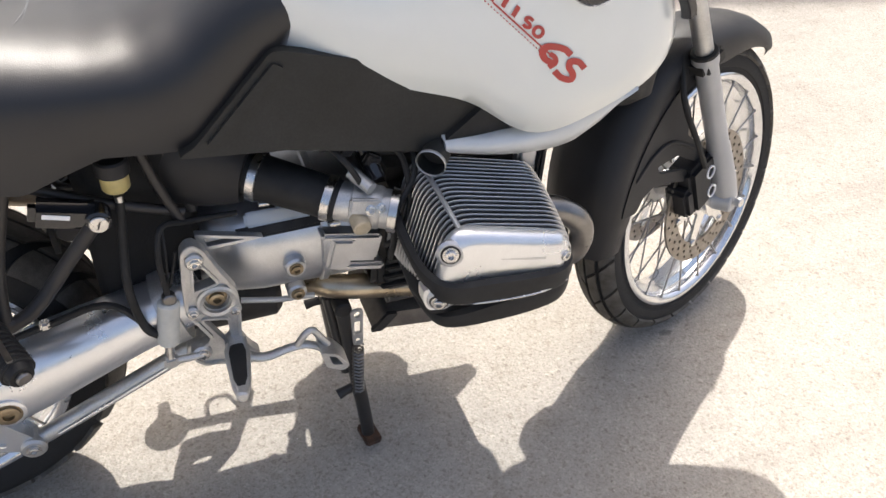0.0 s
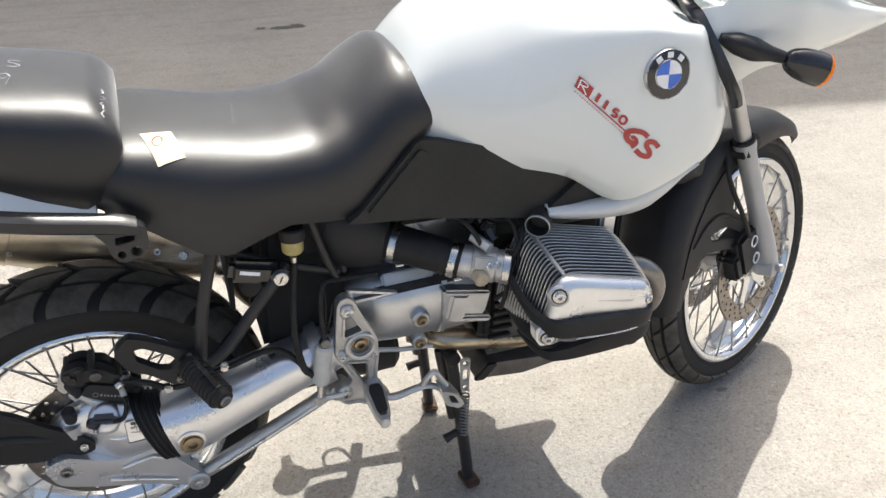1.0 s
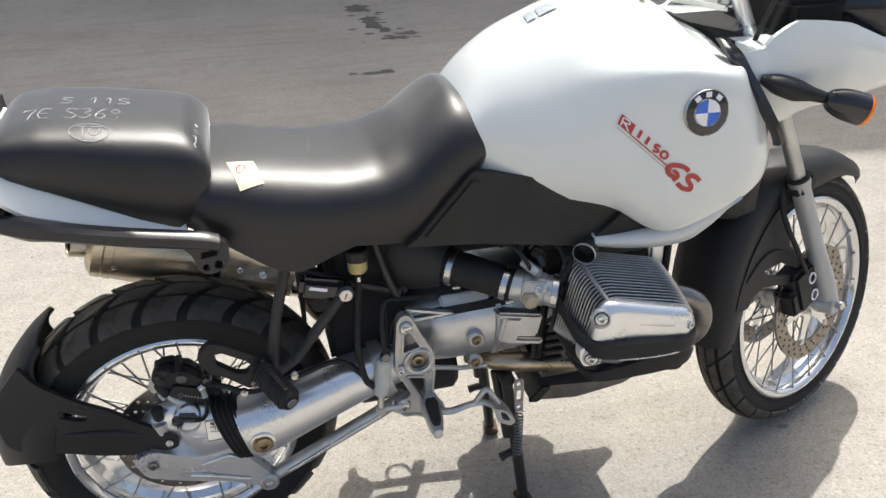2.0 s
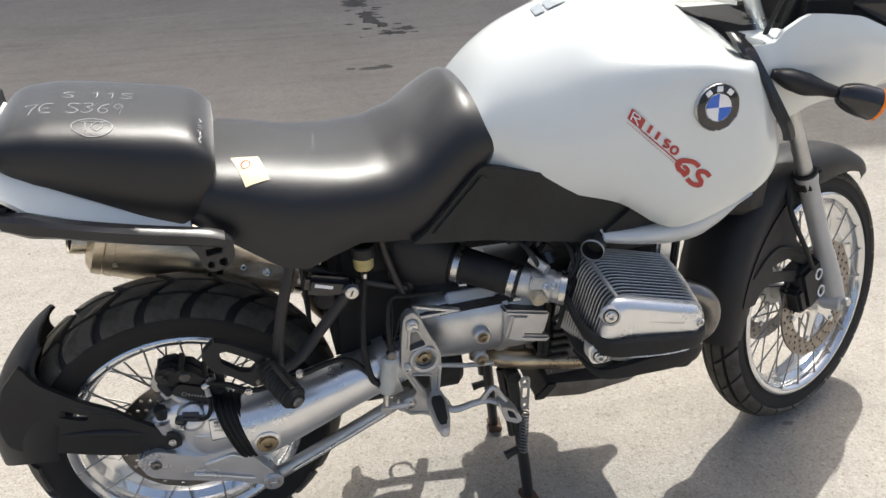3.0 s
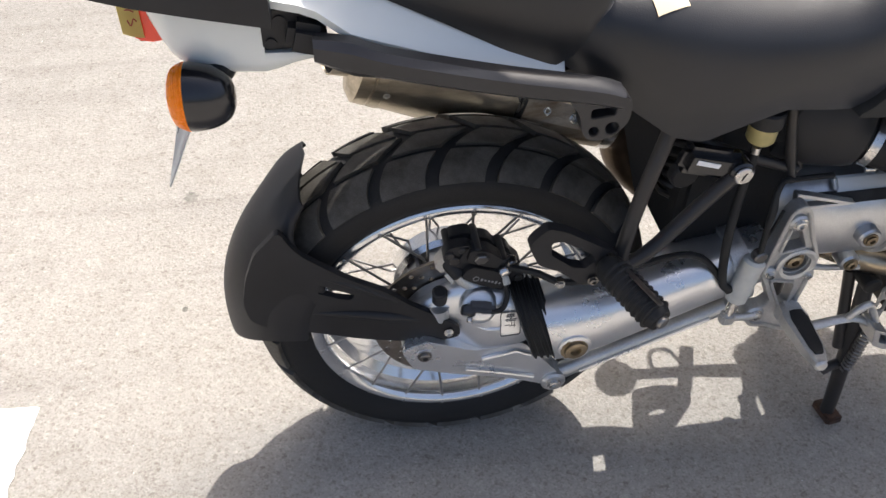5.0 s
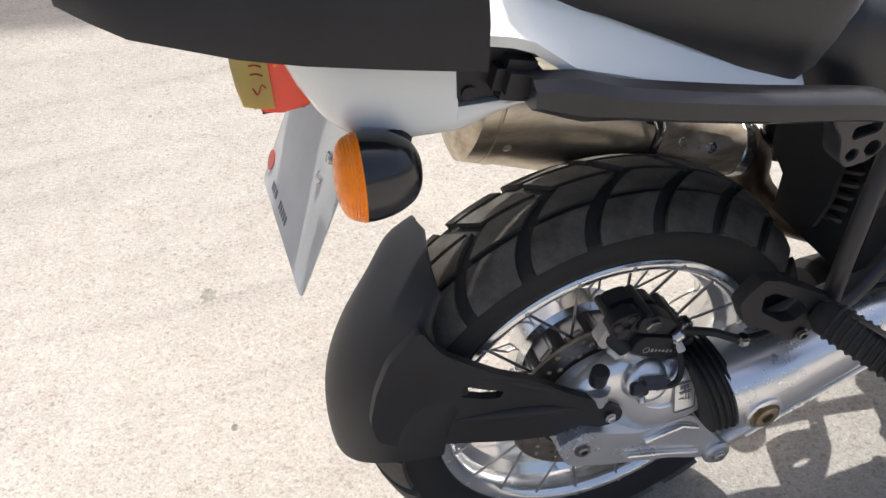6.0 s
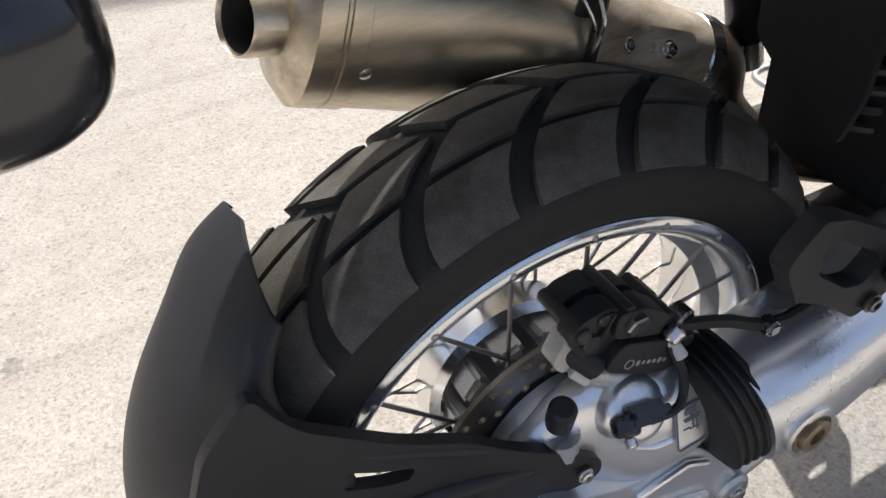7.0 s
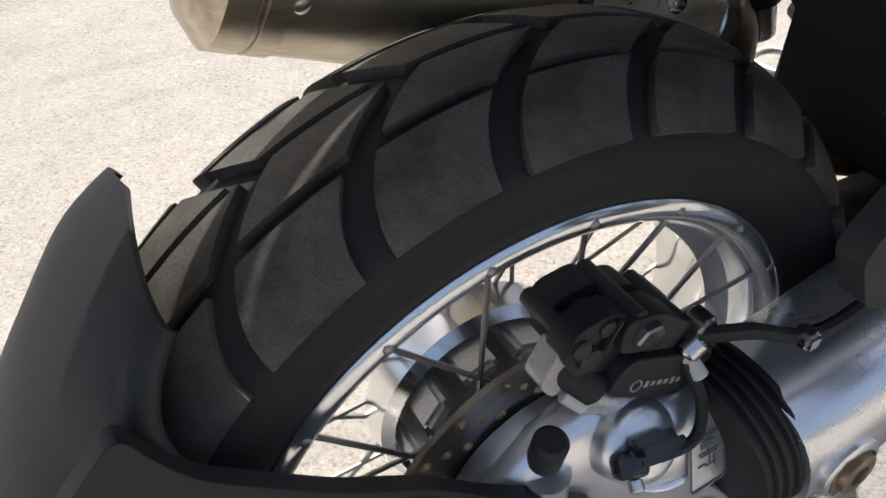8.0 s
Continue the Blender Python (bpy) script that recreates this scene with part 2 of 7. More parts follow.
def to_mesh(name, bm, mat, sharp=38):
    me = bpy.data.meshes.new(name)
    bm.to_mesh(me)
    bm.free()
    me.materials.append(mat)
    for p in me.polygons:
        p.use_smooth = True
    me.set_sharp_from_angle(angle=radians(sharp))
    return me


def holder_of(parent):
    """Thing, part, sub-part and no further: a deeper piece goes one level up."""
    above = parent.parent
    return above if above is not None and above.parent is not None else parent


def part(name, bm, mat, parent=None, label="", at=None, sharp=38):
    """One mesh object under a thing or under a part."""
    ob = new(name, to_mesh(name, bm, mat, sharp))
    if at is not None:
        ob.matrix_basis = at
    if parent is not None:
        ob.parent = holder_of(parent)
    return tagged(ob, label)


def share(name, me, parent, at, label=""):
    ob = new(name, me)
    ob.matrix_basis = at
    ob.parent = holder_of(parent)
    return tagged(ob, label)


def bolt(parent, p, r=0.009, depth=0.006, way=(0, -1, 0), mat=None, name="bolt", label=""):
    """A round-headed socket bolt that looks along way."""
    d = Vector(way).normalized()
    prof = [(r * 1.35, 0), (r * 1.35, depth * 0.3), (r, depth * 0.35), (r, depth * 0.9), (r * 0.88, depth), (r * 0.5, depth), (r * 0.48, depth * 0.3), (0.0001, depth * 0.3)]
    bm = revolve(prof, 14, axis="z")
    at = Matrix.Translation(p) @ d.to_track_quat("Z", "Y").to_matrix().to_4x4()
    return part(name, moved(bm, at), mat or STEEL, parent, label)


# ---------------------------------------------------------------- setting
def ground_material():
    m = bpy.data.materials.new("worn_concrete_paving")
    m.use_nodes = True
    nd, ln = m.node_tree.nodes, m.node_tree.links
    b = nd["Principled BSDF"]
    co = nd.new("ShaderNodeTexCoord")

    def tex(kind, scale, detail=4.0, rough=0.6):
        t = nd.new(kind)
        t.inputs["Scale"].default_value = scale
        if kind == "ShaderNodeTexNoise":
            t.inputs["Detail"].default_value, t.inputs["Roughness"].default_value = detail, rough
        ln.new(co.outputs["Object"], t.inputs["Vector"])
        return t

    def ramp(src, stops):
        r = nd.new("ShaderNodeValToRGB")
        e = r.color_ramp.elements
        e[0].position, e[0].color = stops[0][0], (*stops[0][1], 1)
        e[1].position, e[1].color = stops[-1][0], (*stops[-1][1], 1)
        for p, c in stops[1:-1]:
            q = e.new(p)
            q.color = (*c, 1)
        ln.new(src, r.inputs["Fac"])
        return r.outputs["Color"]

    def mix(kind, f, a, c):
        x = nd.new("ShaderNodeMix")
        x.data_type, x.blend_type = "RGBA", kind
        x.inputs["Factor"].default_value = f
        ln.new(a, x.inputs["A"])
        ln.new(c, x.inputs["B"])
        return x.outputs["Result"]

    def flecks(scale, share_dark, share_light, dark, light):
        """Single stones picked out of a cell pattern, some dark and some pale."""
        v = tex("ShaderNodeTexVoronoi", scale)
        v.inputs["Randomness"].default_value = 1.0
        sp = nd.new("ShaderNodeSeparateColor")
        ln.new(v.outputs["Color"], sp.inputs["Color"])
        r = nd.new("ShaderNodeValToRGB")
        r.color_ramp.interpolation = "CONSTANT"
        e = r.color_ramp.elements
        e[0].position, e[0].color = 0.0, (dark, dark * 0.97, dark * 0.93, 1)
        e[1].position, e[1].color = share_dark, (1, 1, 1, 1)
        q = e.new(1 - share_light)
        q.color = (light, light, light, 1)
        ln.new(sp.outputs["Red"], r.inputs["Fac"])
        return r.outputs["Color"], v

    wide = tex("ShaderNodeTexNoise", 0.9, 6.0, 0.65)
    mid = tex("ShaderNodeTexNoise", 11.0, 5.0, 0.7)
    fine = tex("ShaderNodeTexNoise", 130.0, 4.0, 0.75)
    stone = tex("ShaderNodeTexVoronoi", 165.0)
    chips = tex("ShaderNodeTexVoronoi", 62.0)
    c = ramp(wide.outputs["Fac"], [(0.3, (0.310, 0.288, 0.256)), (0.7, (0.388, 0.361, 0.322))])
    c = mix("MULTIPLY", 0.55, c, ramp(mid.outputs["Fac"], [(0.25, (0.70, 0.69, 0.67)), (0.5, (0.94, 0.94, 0.94)), (0.8, (1, 1, 1))]))
    c = mix("MULTIPLY", 0.55, c, ramp(fine.outputs["Fac"], [(0.28, (0.55, 0.54, 0.52)), (0.52, (1, 1, 1)), (0.75, (1.0, 0.98, 0.95))]))
    c = mix("MULTIPLY", 0.22, c, ramp(stone.outputs["Color"], [(0.0, (0.5, 0.48, 0.45)), (0.5, (1, 1, 1)), (1.0, (1, 1, 1))]))
    c = mix("MULTIPLY", 0.35, c, ramp(chips.outputs["Distance"], [(0.0, (0.62, 0.60, 0.57)), (0.16, (1, 1, 1)), (1.0, (1, 1, 1))]))
    small, _ = flecks(300.0, 0.14, 0.16, 0.74, 1.18)
    large, _ = flecks(150.0, 0.05, 0.06, 0.66, 1.22)
    c = mix("MULTIPLY", 0.62, c, small)
    c = mix("MULTIPLY", 0.55, c, large)
    # long faint scuffs across the yard
    mp = nd.new("ShaderNodeMapping")
    mp.inputs["Scale"].default_value = (0.5, 5.0, 1.0)
    mp.inputs["Rotation"].default_value = (0, 0, 0.12)
    ln.new(co.outputs["Object"], mp.inputs["Vector"])
    scuff = nd.new("ShaderNodeTexNoise")
    scuff.inputs["Scale"].default_value, scuff.inputs["Detail"].default_value = 2.2, 5.0
    ln.new(mp.outputs["Vector"], scuff.inputs["Vector"])
    c = mix("MULTIPLY", 0.5, c, ramp(scuff.outputs["Fac"], [(0.30, (0.76, 0.76, 0.77)), (0.48, (1, 1, 1)), (0.7, (1.0, 1.0, 1.0))]))
    ln.new(c, b.inputs["Base Color"])
    b.inputs["Roughness"].default_value = 0.9
    b.inputs["Specular IOR Level"].default_value = 0.25
    bp = nd.new("ShaderNodeBump")
    bp.inputs["Strength"].default_value, bp.inputs["Distance"].default_value = 0.55, 0.003
    ln.new(fine.outputs["Fac"], bp.inputs["Height"])
    bp2 = nd.new("ShaderNodeBump")
    bp2.inputs["Strength"].default_value, bp2.inputs["Distance"].default_value = 0.35, 0.003
    ln.new(stone.outputs["Distance"], bp2.inputs["Height"])
    ln.new(bp.outputs["Normal"], bp2.inputs["Normal"])
    ln.new(bp2.outputs["Normal"], b.inputs["Normal"])
    return m


def ground_z(x, y):
    """The paving's gentle unevenness near the motorcycle."""
    near = max(0.0, 1.0 - max(abs(x - 0.8) / 5, abs(y - 1.5) / 5))
    return -0.0035 + 0.0035 * near * noise.noise(Vector((x * 2.2, y * 2.2, 0.4)))


def make_ground():
    bm = bmesh.new()
    # one sheet, finely divided round the motorcycle, that reaches the horizon
    xs = [-900, -120, -30, -10] + [-4 + 0.1 * i for i in range(101)] + [12, 40, 150, 900]
    ys = [-900, -120, -30, -10, -4] + [-2 + 0.1 * i for i in range(91)] + [12, 40, 150, 900]
    grid = []
    for x in xs:
        row = []
        for y in ys:
            row.append(bm.verts.new((x, y, ground_z(x, y))))
        grid.append(row)
    for i in range(len(xs) - 1):
        for j in range(len(ys) - 1):
            bm.faces.new((grid[i][j], grid[i + 1][j], grid[i + 1][j + 1], grid[i][j + 1]))
    ob = part("ground", bm, ground_material())
    tagged(ob, "sunlit pale worn concrete paving with fine grit", "ground", kind="structure")


make_ground()


def make_shade_wall():
    """An unseen tall plain wall, added beyond the yard to shade the paving."""
    # very pale, so that it also bounces light into its own shade
    wall = material("plain_render", (0.82, 0.80, 0.76), 0.85, 0.0, 0.1, 0.6, grain=0.2, grain_scale=60.0, bump=0.3, bump_scale=40.0)
    m = pose(2.31, 8.436, 0, 0, 0, -9.8)
    ob = part("shade_wall", moved(box((0.2, 0.2, 5.9), (26, 0.4, 11.95), 0.03), m), wall)
    tagged(ob, "unseen tall plain rendered wall added to shade the far paving", "wall", kind="structure")


make_shade_wall()


def flat_patch(name, outline, z, mat, label, category):
    bm = bmesh.new()
    bm.faces.new([bm.verts.new((x, y, z + ground_z(x, y))) for x, y in outline])
    bmesh.ops.triangulate(bm, faces=list(bm.faces))
    return tagged(part(name, bm, mat), label, category, kind="structure")


def blob(cx, cy, rx, ry, rough, seed, n=40):
    out = []
    for k in range(n):
        a = 2 * math.pi * k / n
        f = 1 + rough * noise.noise(Vector((2.2 * math.cos(a) + seed, 2.2 * math.sin(a), seed))) + 0.5 * rough * noise.noise(Vector((7 * math.cos(a) + seed, 7 * math.sin(a), seed)))
        out.append((cx + rx * f * math.cos(a), cy + ry * f * math.sin(a)))
    return out


def make_marks():
    paint = material("worn_white_road_paint", (0.80, 0.79, 0.76), 0.75, 0.0, 0.05, 40.0, grain=0.15, grain_scale=150.0, bump=0.4, bump_scale=250.0)
    edge = [(-0.775, 0.085), (-0.782, 0.02), (-0.795, -0.06), (-0.797, -0.12), (-0.81, -0.5), (-0.82, -0.9), (-0.97, -0.9), (-0.95, -0.4), (-0.935, 0.0), (-0.90, 0.095), (-0.84, 0.092)]
    line = []
    for i, p in enumerate(edge):
        q = edge[(i + 1) % len(edge)]
        for k in range(8):
            f = k / 8
            x, y = p[0] + (q[0] - p[0]) * f, p[1] + (q[1] - p[1]) * f
            line.append((x + 0.006 * noise.noise(Vector((x * 40, y * 40, 1.0))), y + 0.006 * noise.noise(Vector((x * 40, y * 40, 7.0)))))
    flat_patch("road_marking", line, 0.0030, paint, "worn white painted line end on the paving", "road marking")
    rng = random.Random(9)
    OIL = [(1.03, 3.45, 0.065, 0.030), (1.33, 4.25, 0.09, 0.045), (1.44, 4.35, 0.08, 0.035), (1.25, 4.75, 0.07, 0.16), (1.22, 5.25, 0.10, 0.12), (1.30, 4.5, 0.04, 0.08)]
    for cx, cy, sx, sy, count in ((1.03, 3.45, 0.08, 0.05, 6), (1.34, 4.3, 0.13, 0.10, 10), (1.24, 4.9, 0.11, 0.35, 16)):
        for _ in range(count):
            r = rng.uniform(0.008, 0.030)
            OIL.append((cx + rng.gauss(0, sx), cy + rng.gauss(0, sy), r * 1.3, r))
    oil = material("dark_oil_stain", (0.085, 0.078, 0.070), 0.6, 0.0, 0.4, 14.0, grain=0.4, grain_scale=90.0)
    for i, (x, y, rx, ry) in enumerate(OIL):
        flat_patch("oil_stain", blob(x, y, rx, ry, 0.75, 3.1 * i + 1), 0.0012, oil, "dark oil stain soaked into the shaded paving", "stain")
    faint = material("faint_grey_stain", (0.21, 0.195, 0.17), 0.85, 0.0, 0.25, 30.0, grain=0.4, grain_scale=120.0)
    for i, (x, y, rx, ry) in enumerate([(-0.532, 0.69, 0.016, 0.020), (1.497, -0.062, 0.016, 0.009), (-0.62, 1.5, 0.006, 0.006), (-0.52, 0.31, 0.006, 0.008)]):
        flat_patch("stain", blob(x, y, rx, ry, 0.5, 5.3 * i + 2), 0.0007, faint, "small dark spot on the pale paving", "stain")


make_marks()


def make_grit():
    """Loose grit on the paving: many tiny stones in one mesh."""
    rng = random.Random(4)
    verts, faces = [], []
    for k in range(3000):
        x, y = rng.uniform(-1.2, 2.6), rng.uniform(-0.9, 2.2)
        if -0.83 < x < -0.74 and y < 0.1:
            continue
        r = 0.0009 + 0.0022 * rng.random() ** 4
        a = rng.random() * 6.28
        b = len(verts)
        z = ground_z(x, y) + r * 0.5
        for i in range(4):
            c = a + 1.57 * i
            rr = r * rng.uniform(0.7, 1.4)
            verts.append((x + rr * math.cos(c), y + rr * math.sin(c), z - r * 0.9))
        verts.append((x + rng.uniform(-0.3, 0.3) * r, y, z + r * rng.uniform(0.3, 0.8)))
        faces += [(b, b + 1, b + 4), (b + 1, b + 2, b + 4), (b + 2, b + 3, b + 4), (b + 3, b, b + 4)]
    me = bpy.data.meshes.new("grit")
    me.from_pydata(verts, [], faces)
    g = bpy.data.materials.new("grit_stones")
    g.use_nodes = True
    nd, ln = g.node_tree.nodes, g.node_tree.links
    geo, rp = nd.new("ShaderNodeNewGeometry"), nd.new("ShaderNodeValToRGB")
    e = rp.color_ramp.elements
    e[0].color, e[1].color = (0.27, 0.25, 0.22, 1), (0.62, 0.60, 0.56, 1)
    q = e.new(0.5)
    q.color = (0.42, 0.39, 0.34, 1)
    ln.new(geo.outputs["Random Per Island"], rp.inputs["Fac"])
    ln.new(rp.outputs["Color"], nd["Principled BSDF"].inputs["Base Color"])
    nd["Principled BSDF"].inputs["Roughness"].default_value = 0.9
    me.materials.append(g)
    tagged(new("grit", me), "loose pale grit scattered on the paving", "grit", kind="stuff")


make_grit()

# ---------------------------------------------------------------- motorcycle
bike = new("motorcycle")
tagged(bike, "white and black touring enduro motorcycle parked on its stand", "motorcycle")


# ---- wheels
def tread_point(R, rho, th, s, depth):
    r = R - rho + (rho - depth) * math.cos(s / rho)
    return Vector((r * math.cos(th), (rho - depth) * math.sin(s / rho), r * math.sin(th)))


def tread_block(R, rho, th_a, th_b, s_a, s_b, depth=0.0078, nu=4, nv=6):
    """A raised block of tread between two slanting grooves. th_a, th_b: functions of s."""
    bm = bmesh.new()
    top, low = {}, {}
    for i in range(nu + 1):
        for j in range(nv + 1):
            s = s_a + (s_b - s_a) * j / nv
            th = th_a(s) + (th_b(s) - th_a(s)) * i / nu
            top[i, j] = bm.verts.new(tread_point(R, rho, th, s, 0))
    for i in range(nu):
        for j in range(nv):
            bm.faces.new((top[i, j], top[i + 1, j], top[i + 1, j + 1], top[i, j + 1]))
    rim = [(i, 0) for i in range(nu)] + [(nu, j) for j in range(nv)] + [(i, nv) for i in range(nu, 0, -1)] + [(0, j) for j in range(nv, 0, -1)]
    for i, j in rim:
        s = s_a + (s_b - s_a) * j / nv
        th = th_a(s) + (th_b(s) - th_a(s)) * i / nu
        low[i, j] = bm.verts.new(tread_point(R, rho, th, s, depth))
    for a, b in zip(rim, rim[1:] + rim[:1]):
        bm.faces.new((top[a], low[a], low[b], top[b]))
    bmesh.ops.recalc_face_normals(bm, faces=bm.faces)
    return bm


def make_wheel(name, at, R, rho, s_max, rim_r, rim_w, hub_r, n_spokes, pitches, slants, split, label, phase=0.0, groove=1.18, far=0.33):
    """A wire-spoked wheel in its own frame, axle along y, the right side at minus y."""
    hub = revolve([(0.012, -hub_r[1]), (hub_r[0] * 0.55, -hub_r[1]), (hub_r[0] * 0.6, -hub_r[1] + 0.012), (hub_r[0] * 0.5, -0.02), (hub_r[0] * 0.5, 0.02), (hub_r[0] * 0.62, hub_r[1] - 0.016), (hub_r[0], hub_r[1] - 0.012), (hub_r[0], hub_r[1]), (hub_r[0] * 0.8, hub_r[1] + 0.004), (0.012, hub_r[1] + 0.006)], 40)
    wheel = part(name, hub, CAST, bike, label, at)
    # carcass
    g = 0.0072
    prof = []
    for k in range(-12, 13):
        p = tread_point(R, rho, 0, s_max * k / 12, g)
        prof.append((p.x, p.y))
    w = prof[-1][1]
    rim_in = rim_r - 0.008
    side = [(prof[-1][0] - 0.012, w + 0.0012), (0.5 * (prof[-1][0] + rim_in), w * 0.985), (rim_in + 0.022, w * 0.93), (rim_in + 0.012, max(w * 0.86, rim_w + 0.002)), (rim_in + 0.009, rim_w), (rim_in - 0.006, rim_w - 0.006)]
    prof = [(r, -y) for r, y in side[::-1]] + prof + side
    part("tyre", revolve(prof, 96), RUBBER, wheel, "black road tyre with deep tread grooves")
    # tread blocks: rows across the tyre, cut by slanting grooves; minus s is the right side
    step = 2 * math.pi / pitches
    half = math.radians(720.0 / pitches / 20.0) * groove

    def row(s_a, s_b, slant, offset):
        f = lambda s: slant(s) + offset + half
        h = lambda s: slant(s) + offset + step - half
        return to_mesh("tread_block", tread_block(R, rho, f, h, s_a, s_b), TREAD, 30)

    right, left = slants
    rows = [
        row(-s_max * 0.985, -split - 0.0042, right, phase),
        row(-split + 0.0042, -0.003, right, phase),
        row(0.003, split - 0.0042, left, phase + far * step),
        row(split + 0.0042, s_max * 0.985, left, phase + far * step),
    ]
    for me in rows:
        for k in range(pitches):
            share("tread_block", me, wheel, Matrix.Rotation(-step * k, 4, "Y"))
    # rim
    rw, rr = rim_w, rim_r
    rp = [(rr, -rw), (rr + 0.004, -rw - 0.003), (rr + 0.003, -rw - 0.007), (rr - 0.001, -rw - 0.010), (rr - 0.006, -rw - 0.0105), (rr - 0.011, -rw - 0.008), (rr - 0.015, -rw - 0.004), (rr - 0.019, -rw + 0.002), (rr - 0.020, -rw * 0.55), (rr - 0.034, -rw * 0.35), (rr - 0.036, 0), (rr - 0.034, rw * 0.35), (rr - 0.020, rw * 0.55), (rr - 0.019, rw - 0.002), (rr - 0.015, rw + 0.004), (rr - 0.011, rw + 0.008), (rr - 0.006, rw + 0.0105), (rr - 0.001, rw + 0.010), (rr + 0.003, rw + 0.007), (rr + 0.004, rw + 0.003), (rr, rw)]
    part("rim", revolve(rp, 96), RIM, wheel, "bright aluminium rim")
    # spokes to the rim's flanges, and their nipples
    hr, hw = hub_r
    nip = to_mesh("spoke_nipple", revolve([(0.0001, -0.0022), (0.0020, -0.0019), (0.0034, -0.0008), (0.0038, 0.0), (0.0038, 0.004)], 10), SPOKE)
    for k in range(n_spokes):
        side = -1 if k % 2 else 1
        turn = 1 if (k // 2) % 2 else -1
        a = 2 * math.pi * (k + 0.5) / n_spokes
        b = a + turn * 0.42
        hub_side = hw * 0.75 * (1 if side > 0 else -0.82)
        p0 = Vector((hr * 0.92 * math.cos(b), hub_side, hr * 0.92 * math.sin(b)))
        p1 = Vector(((rr - 0.0145) * math.cos(a), side * (rw + 0.003), (rr - 0.0145) * math.sin(a)))
        part("spoke", tube([p0, p1], 0.0021, 6), SPOKE, wheel)
        m = Matrix.Rotation(-a, 4, "Y") @ pose(rr - 0.0045 if rim_w > 0.05 else rr - 0.016, side * (rw + (0.0098 if rim_w > 0.05 else 0.004)), 0, 0, 0, 0)
        if side > 0:
            m = m @ pose(0, 0, 0, 180, 0, 0)
        share("spoke_nipple", nip, wheel, m)
    return wheel


# heights and radii of the axles
REAR = Vector((0.0, 0.0, 0.3235))
FRONT = Vector((1.5205, 0.0615, 0.3364))
RAKE, STEER = radians(25), radians(24.5)
STEERED = Matrix.Translation(FRONT) @ Matrix.Rotation(STEER, 4, Vector((-math.sin(RAKE), 0, math.cos(RAKE))))

rear_wheel = make_wheel(
    "rear_wheel", Matrix.Translation(REAR), 0.330, 0.105, 0.094, 0.2345, 0.060, (0.075, 0.062), 40, 22,
    (lambda s: math.radians(14.0) * (1 - (1 + s / 0.094) ** 2), lambda s: math.radians(9.0) * (1 - (1 - s / 0.094) ** 2)), 0.037,
    "rear wire-spoked wheel with a bright rim", radians(3.2), far=0.10)
front_wheel = make_wheel(
    "front_wheel", STEERED, 0.340, 0.0605, 0.066, 0.265, 0.041, (0.052, 0.060), 40, 24,
    (lambda s: math.radians(-7.0) * (-s) / 0.05, lambda s: math.radians(-15.0) * s / 0.05), 0.028,
    "front wire-spoked wheel turned to its left", 0.0, 0.5)


def disc_mesh(r_out, r_in, y, holes, width=0.005):
    pts = [circle(0, 0, r_out, 72)]
    inner = [circle(0, 0, r_in, 48)]
    n = holes
    for k in range(n):
        for j, f in enumerate((0.22, 0.5, 0.78)):
            a = 2 * math.pi * (k + j / 3) / n
            rr = r_in + (r_out - r_in) * f
            inner.append(circle(rr * math.cos(a), rr * math.sin(a), 0.0042, 8))
    return plate(pts[0], y - width / 2, y + width / 2, inner)


# rear brake disc, right side, with its row of holes
part("brake_disc", disc_mesh(0.138, 0.098, -0.070, 22), DISC, rear_wheel, "drilled steel brake disc")
part("disc_carrier", revolve([(0.10, -0.069), (0.10, -0.073), (0.07, -0.076), (0.05, -0.070), (0.05, -0.064), (0.10, -0.066)], 48), DARK_METAL, rear_wheel)
# ribbed inner bell of the rear hub
for k in range(10):
    a = 2 * math.pi * k / 10
    part("hub_rib", box((0, 0, 0), (0.016, 0.07, 0.030), 0.004), CAST, rear_wheel, at=Matrix.Rotation(-a, 4, "Y") @ pose(0.072, 0.020, 0))
part("hub_ring", revolve([(0.088, 0.056), (0.094, 0.050), (0.094, 0.020), (0.086, 0.012), (0.082, 0.02), (0.082, 0.05), (0.088, 0.056)], 60), POLISHED, rear_wheel)
# front discs, right and left
for sy in (-1, 1):
    part("brake_disc", disc_mesh(0.152, 0.108, sy * 0.066, 26), DISC, front_wheel, "drilled floating brake disc")
    ring_bm = revolve([(0.020, sy * 0.066 - 0.004), (0.045, sy * 0.066 - 0.004), (0.045, sy * 0.066 + 0.004), (0.020, sy * 0.066 + 0.004)], 32)
    part("disc_carrier", ring_bm, POLISHED, front_wheel, "bright star-shaped disc carrier")
    for k in range(6):
        a = 2 * math.pi * k / 6 + 0.2
        part("carrier_arm", moved(plate(rounded([(0.03, -0.016), (0.112, -0.010), (0.112, 0.010), (0.03, 0.016)], 0.004), sy * 0.066 - 0.003, sy * 0.066 + 0.003), Matrix.Rotation(-a, 4, "Y")), POLISHED, front_wheel)
    for k in range(6):
        a = 2 * math.pi * k / 6 + 0.2
        part("disc_bobbin", rod((0.109 * math.cos(a), sy * 0.060, 0.109 * math.sin(a)), (0.109 * math.cos(a), sy * 0.073, 0.109 * math.sin(a)), 0.008, 12, 0.0015), STEEL, front_wheel)


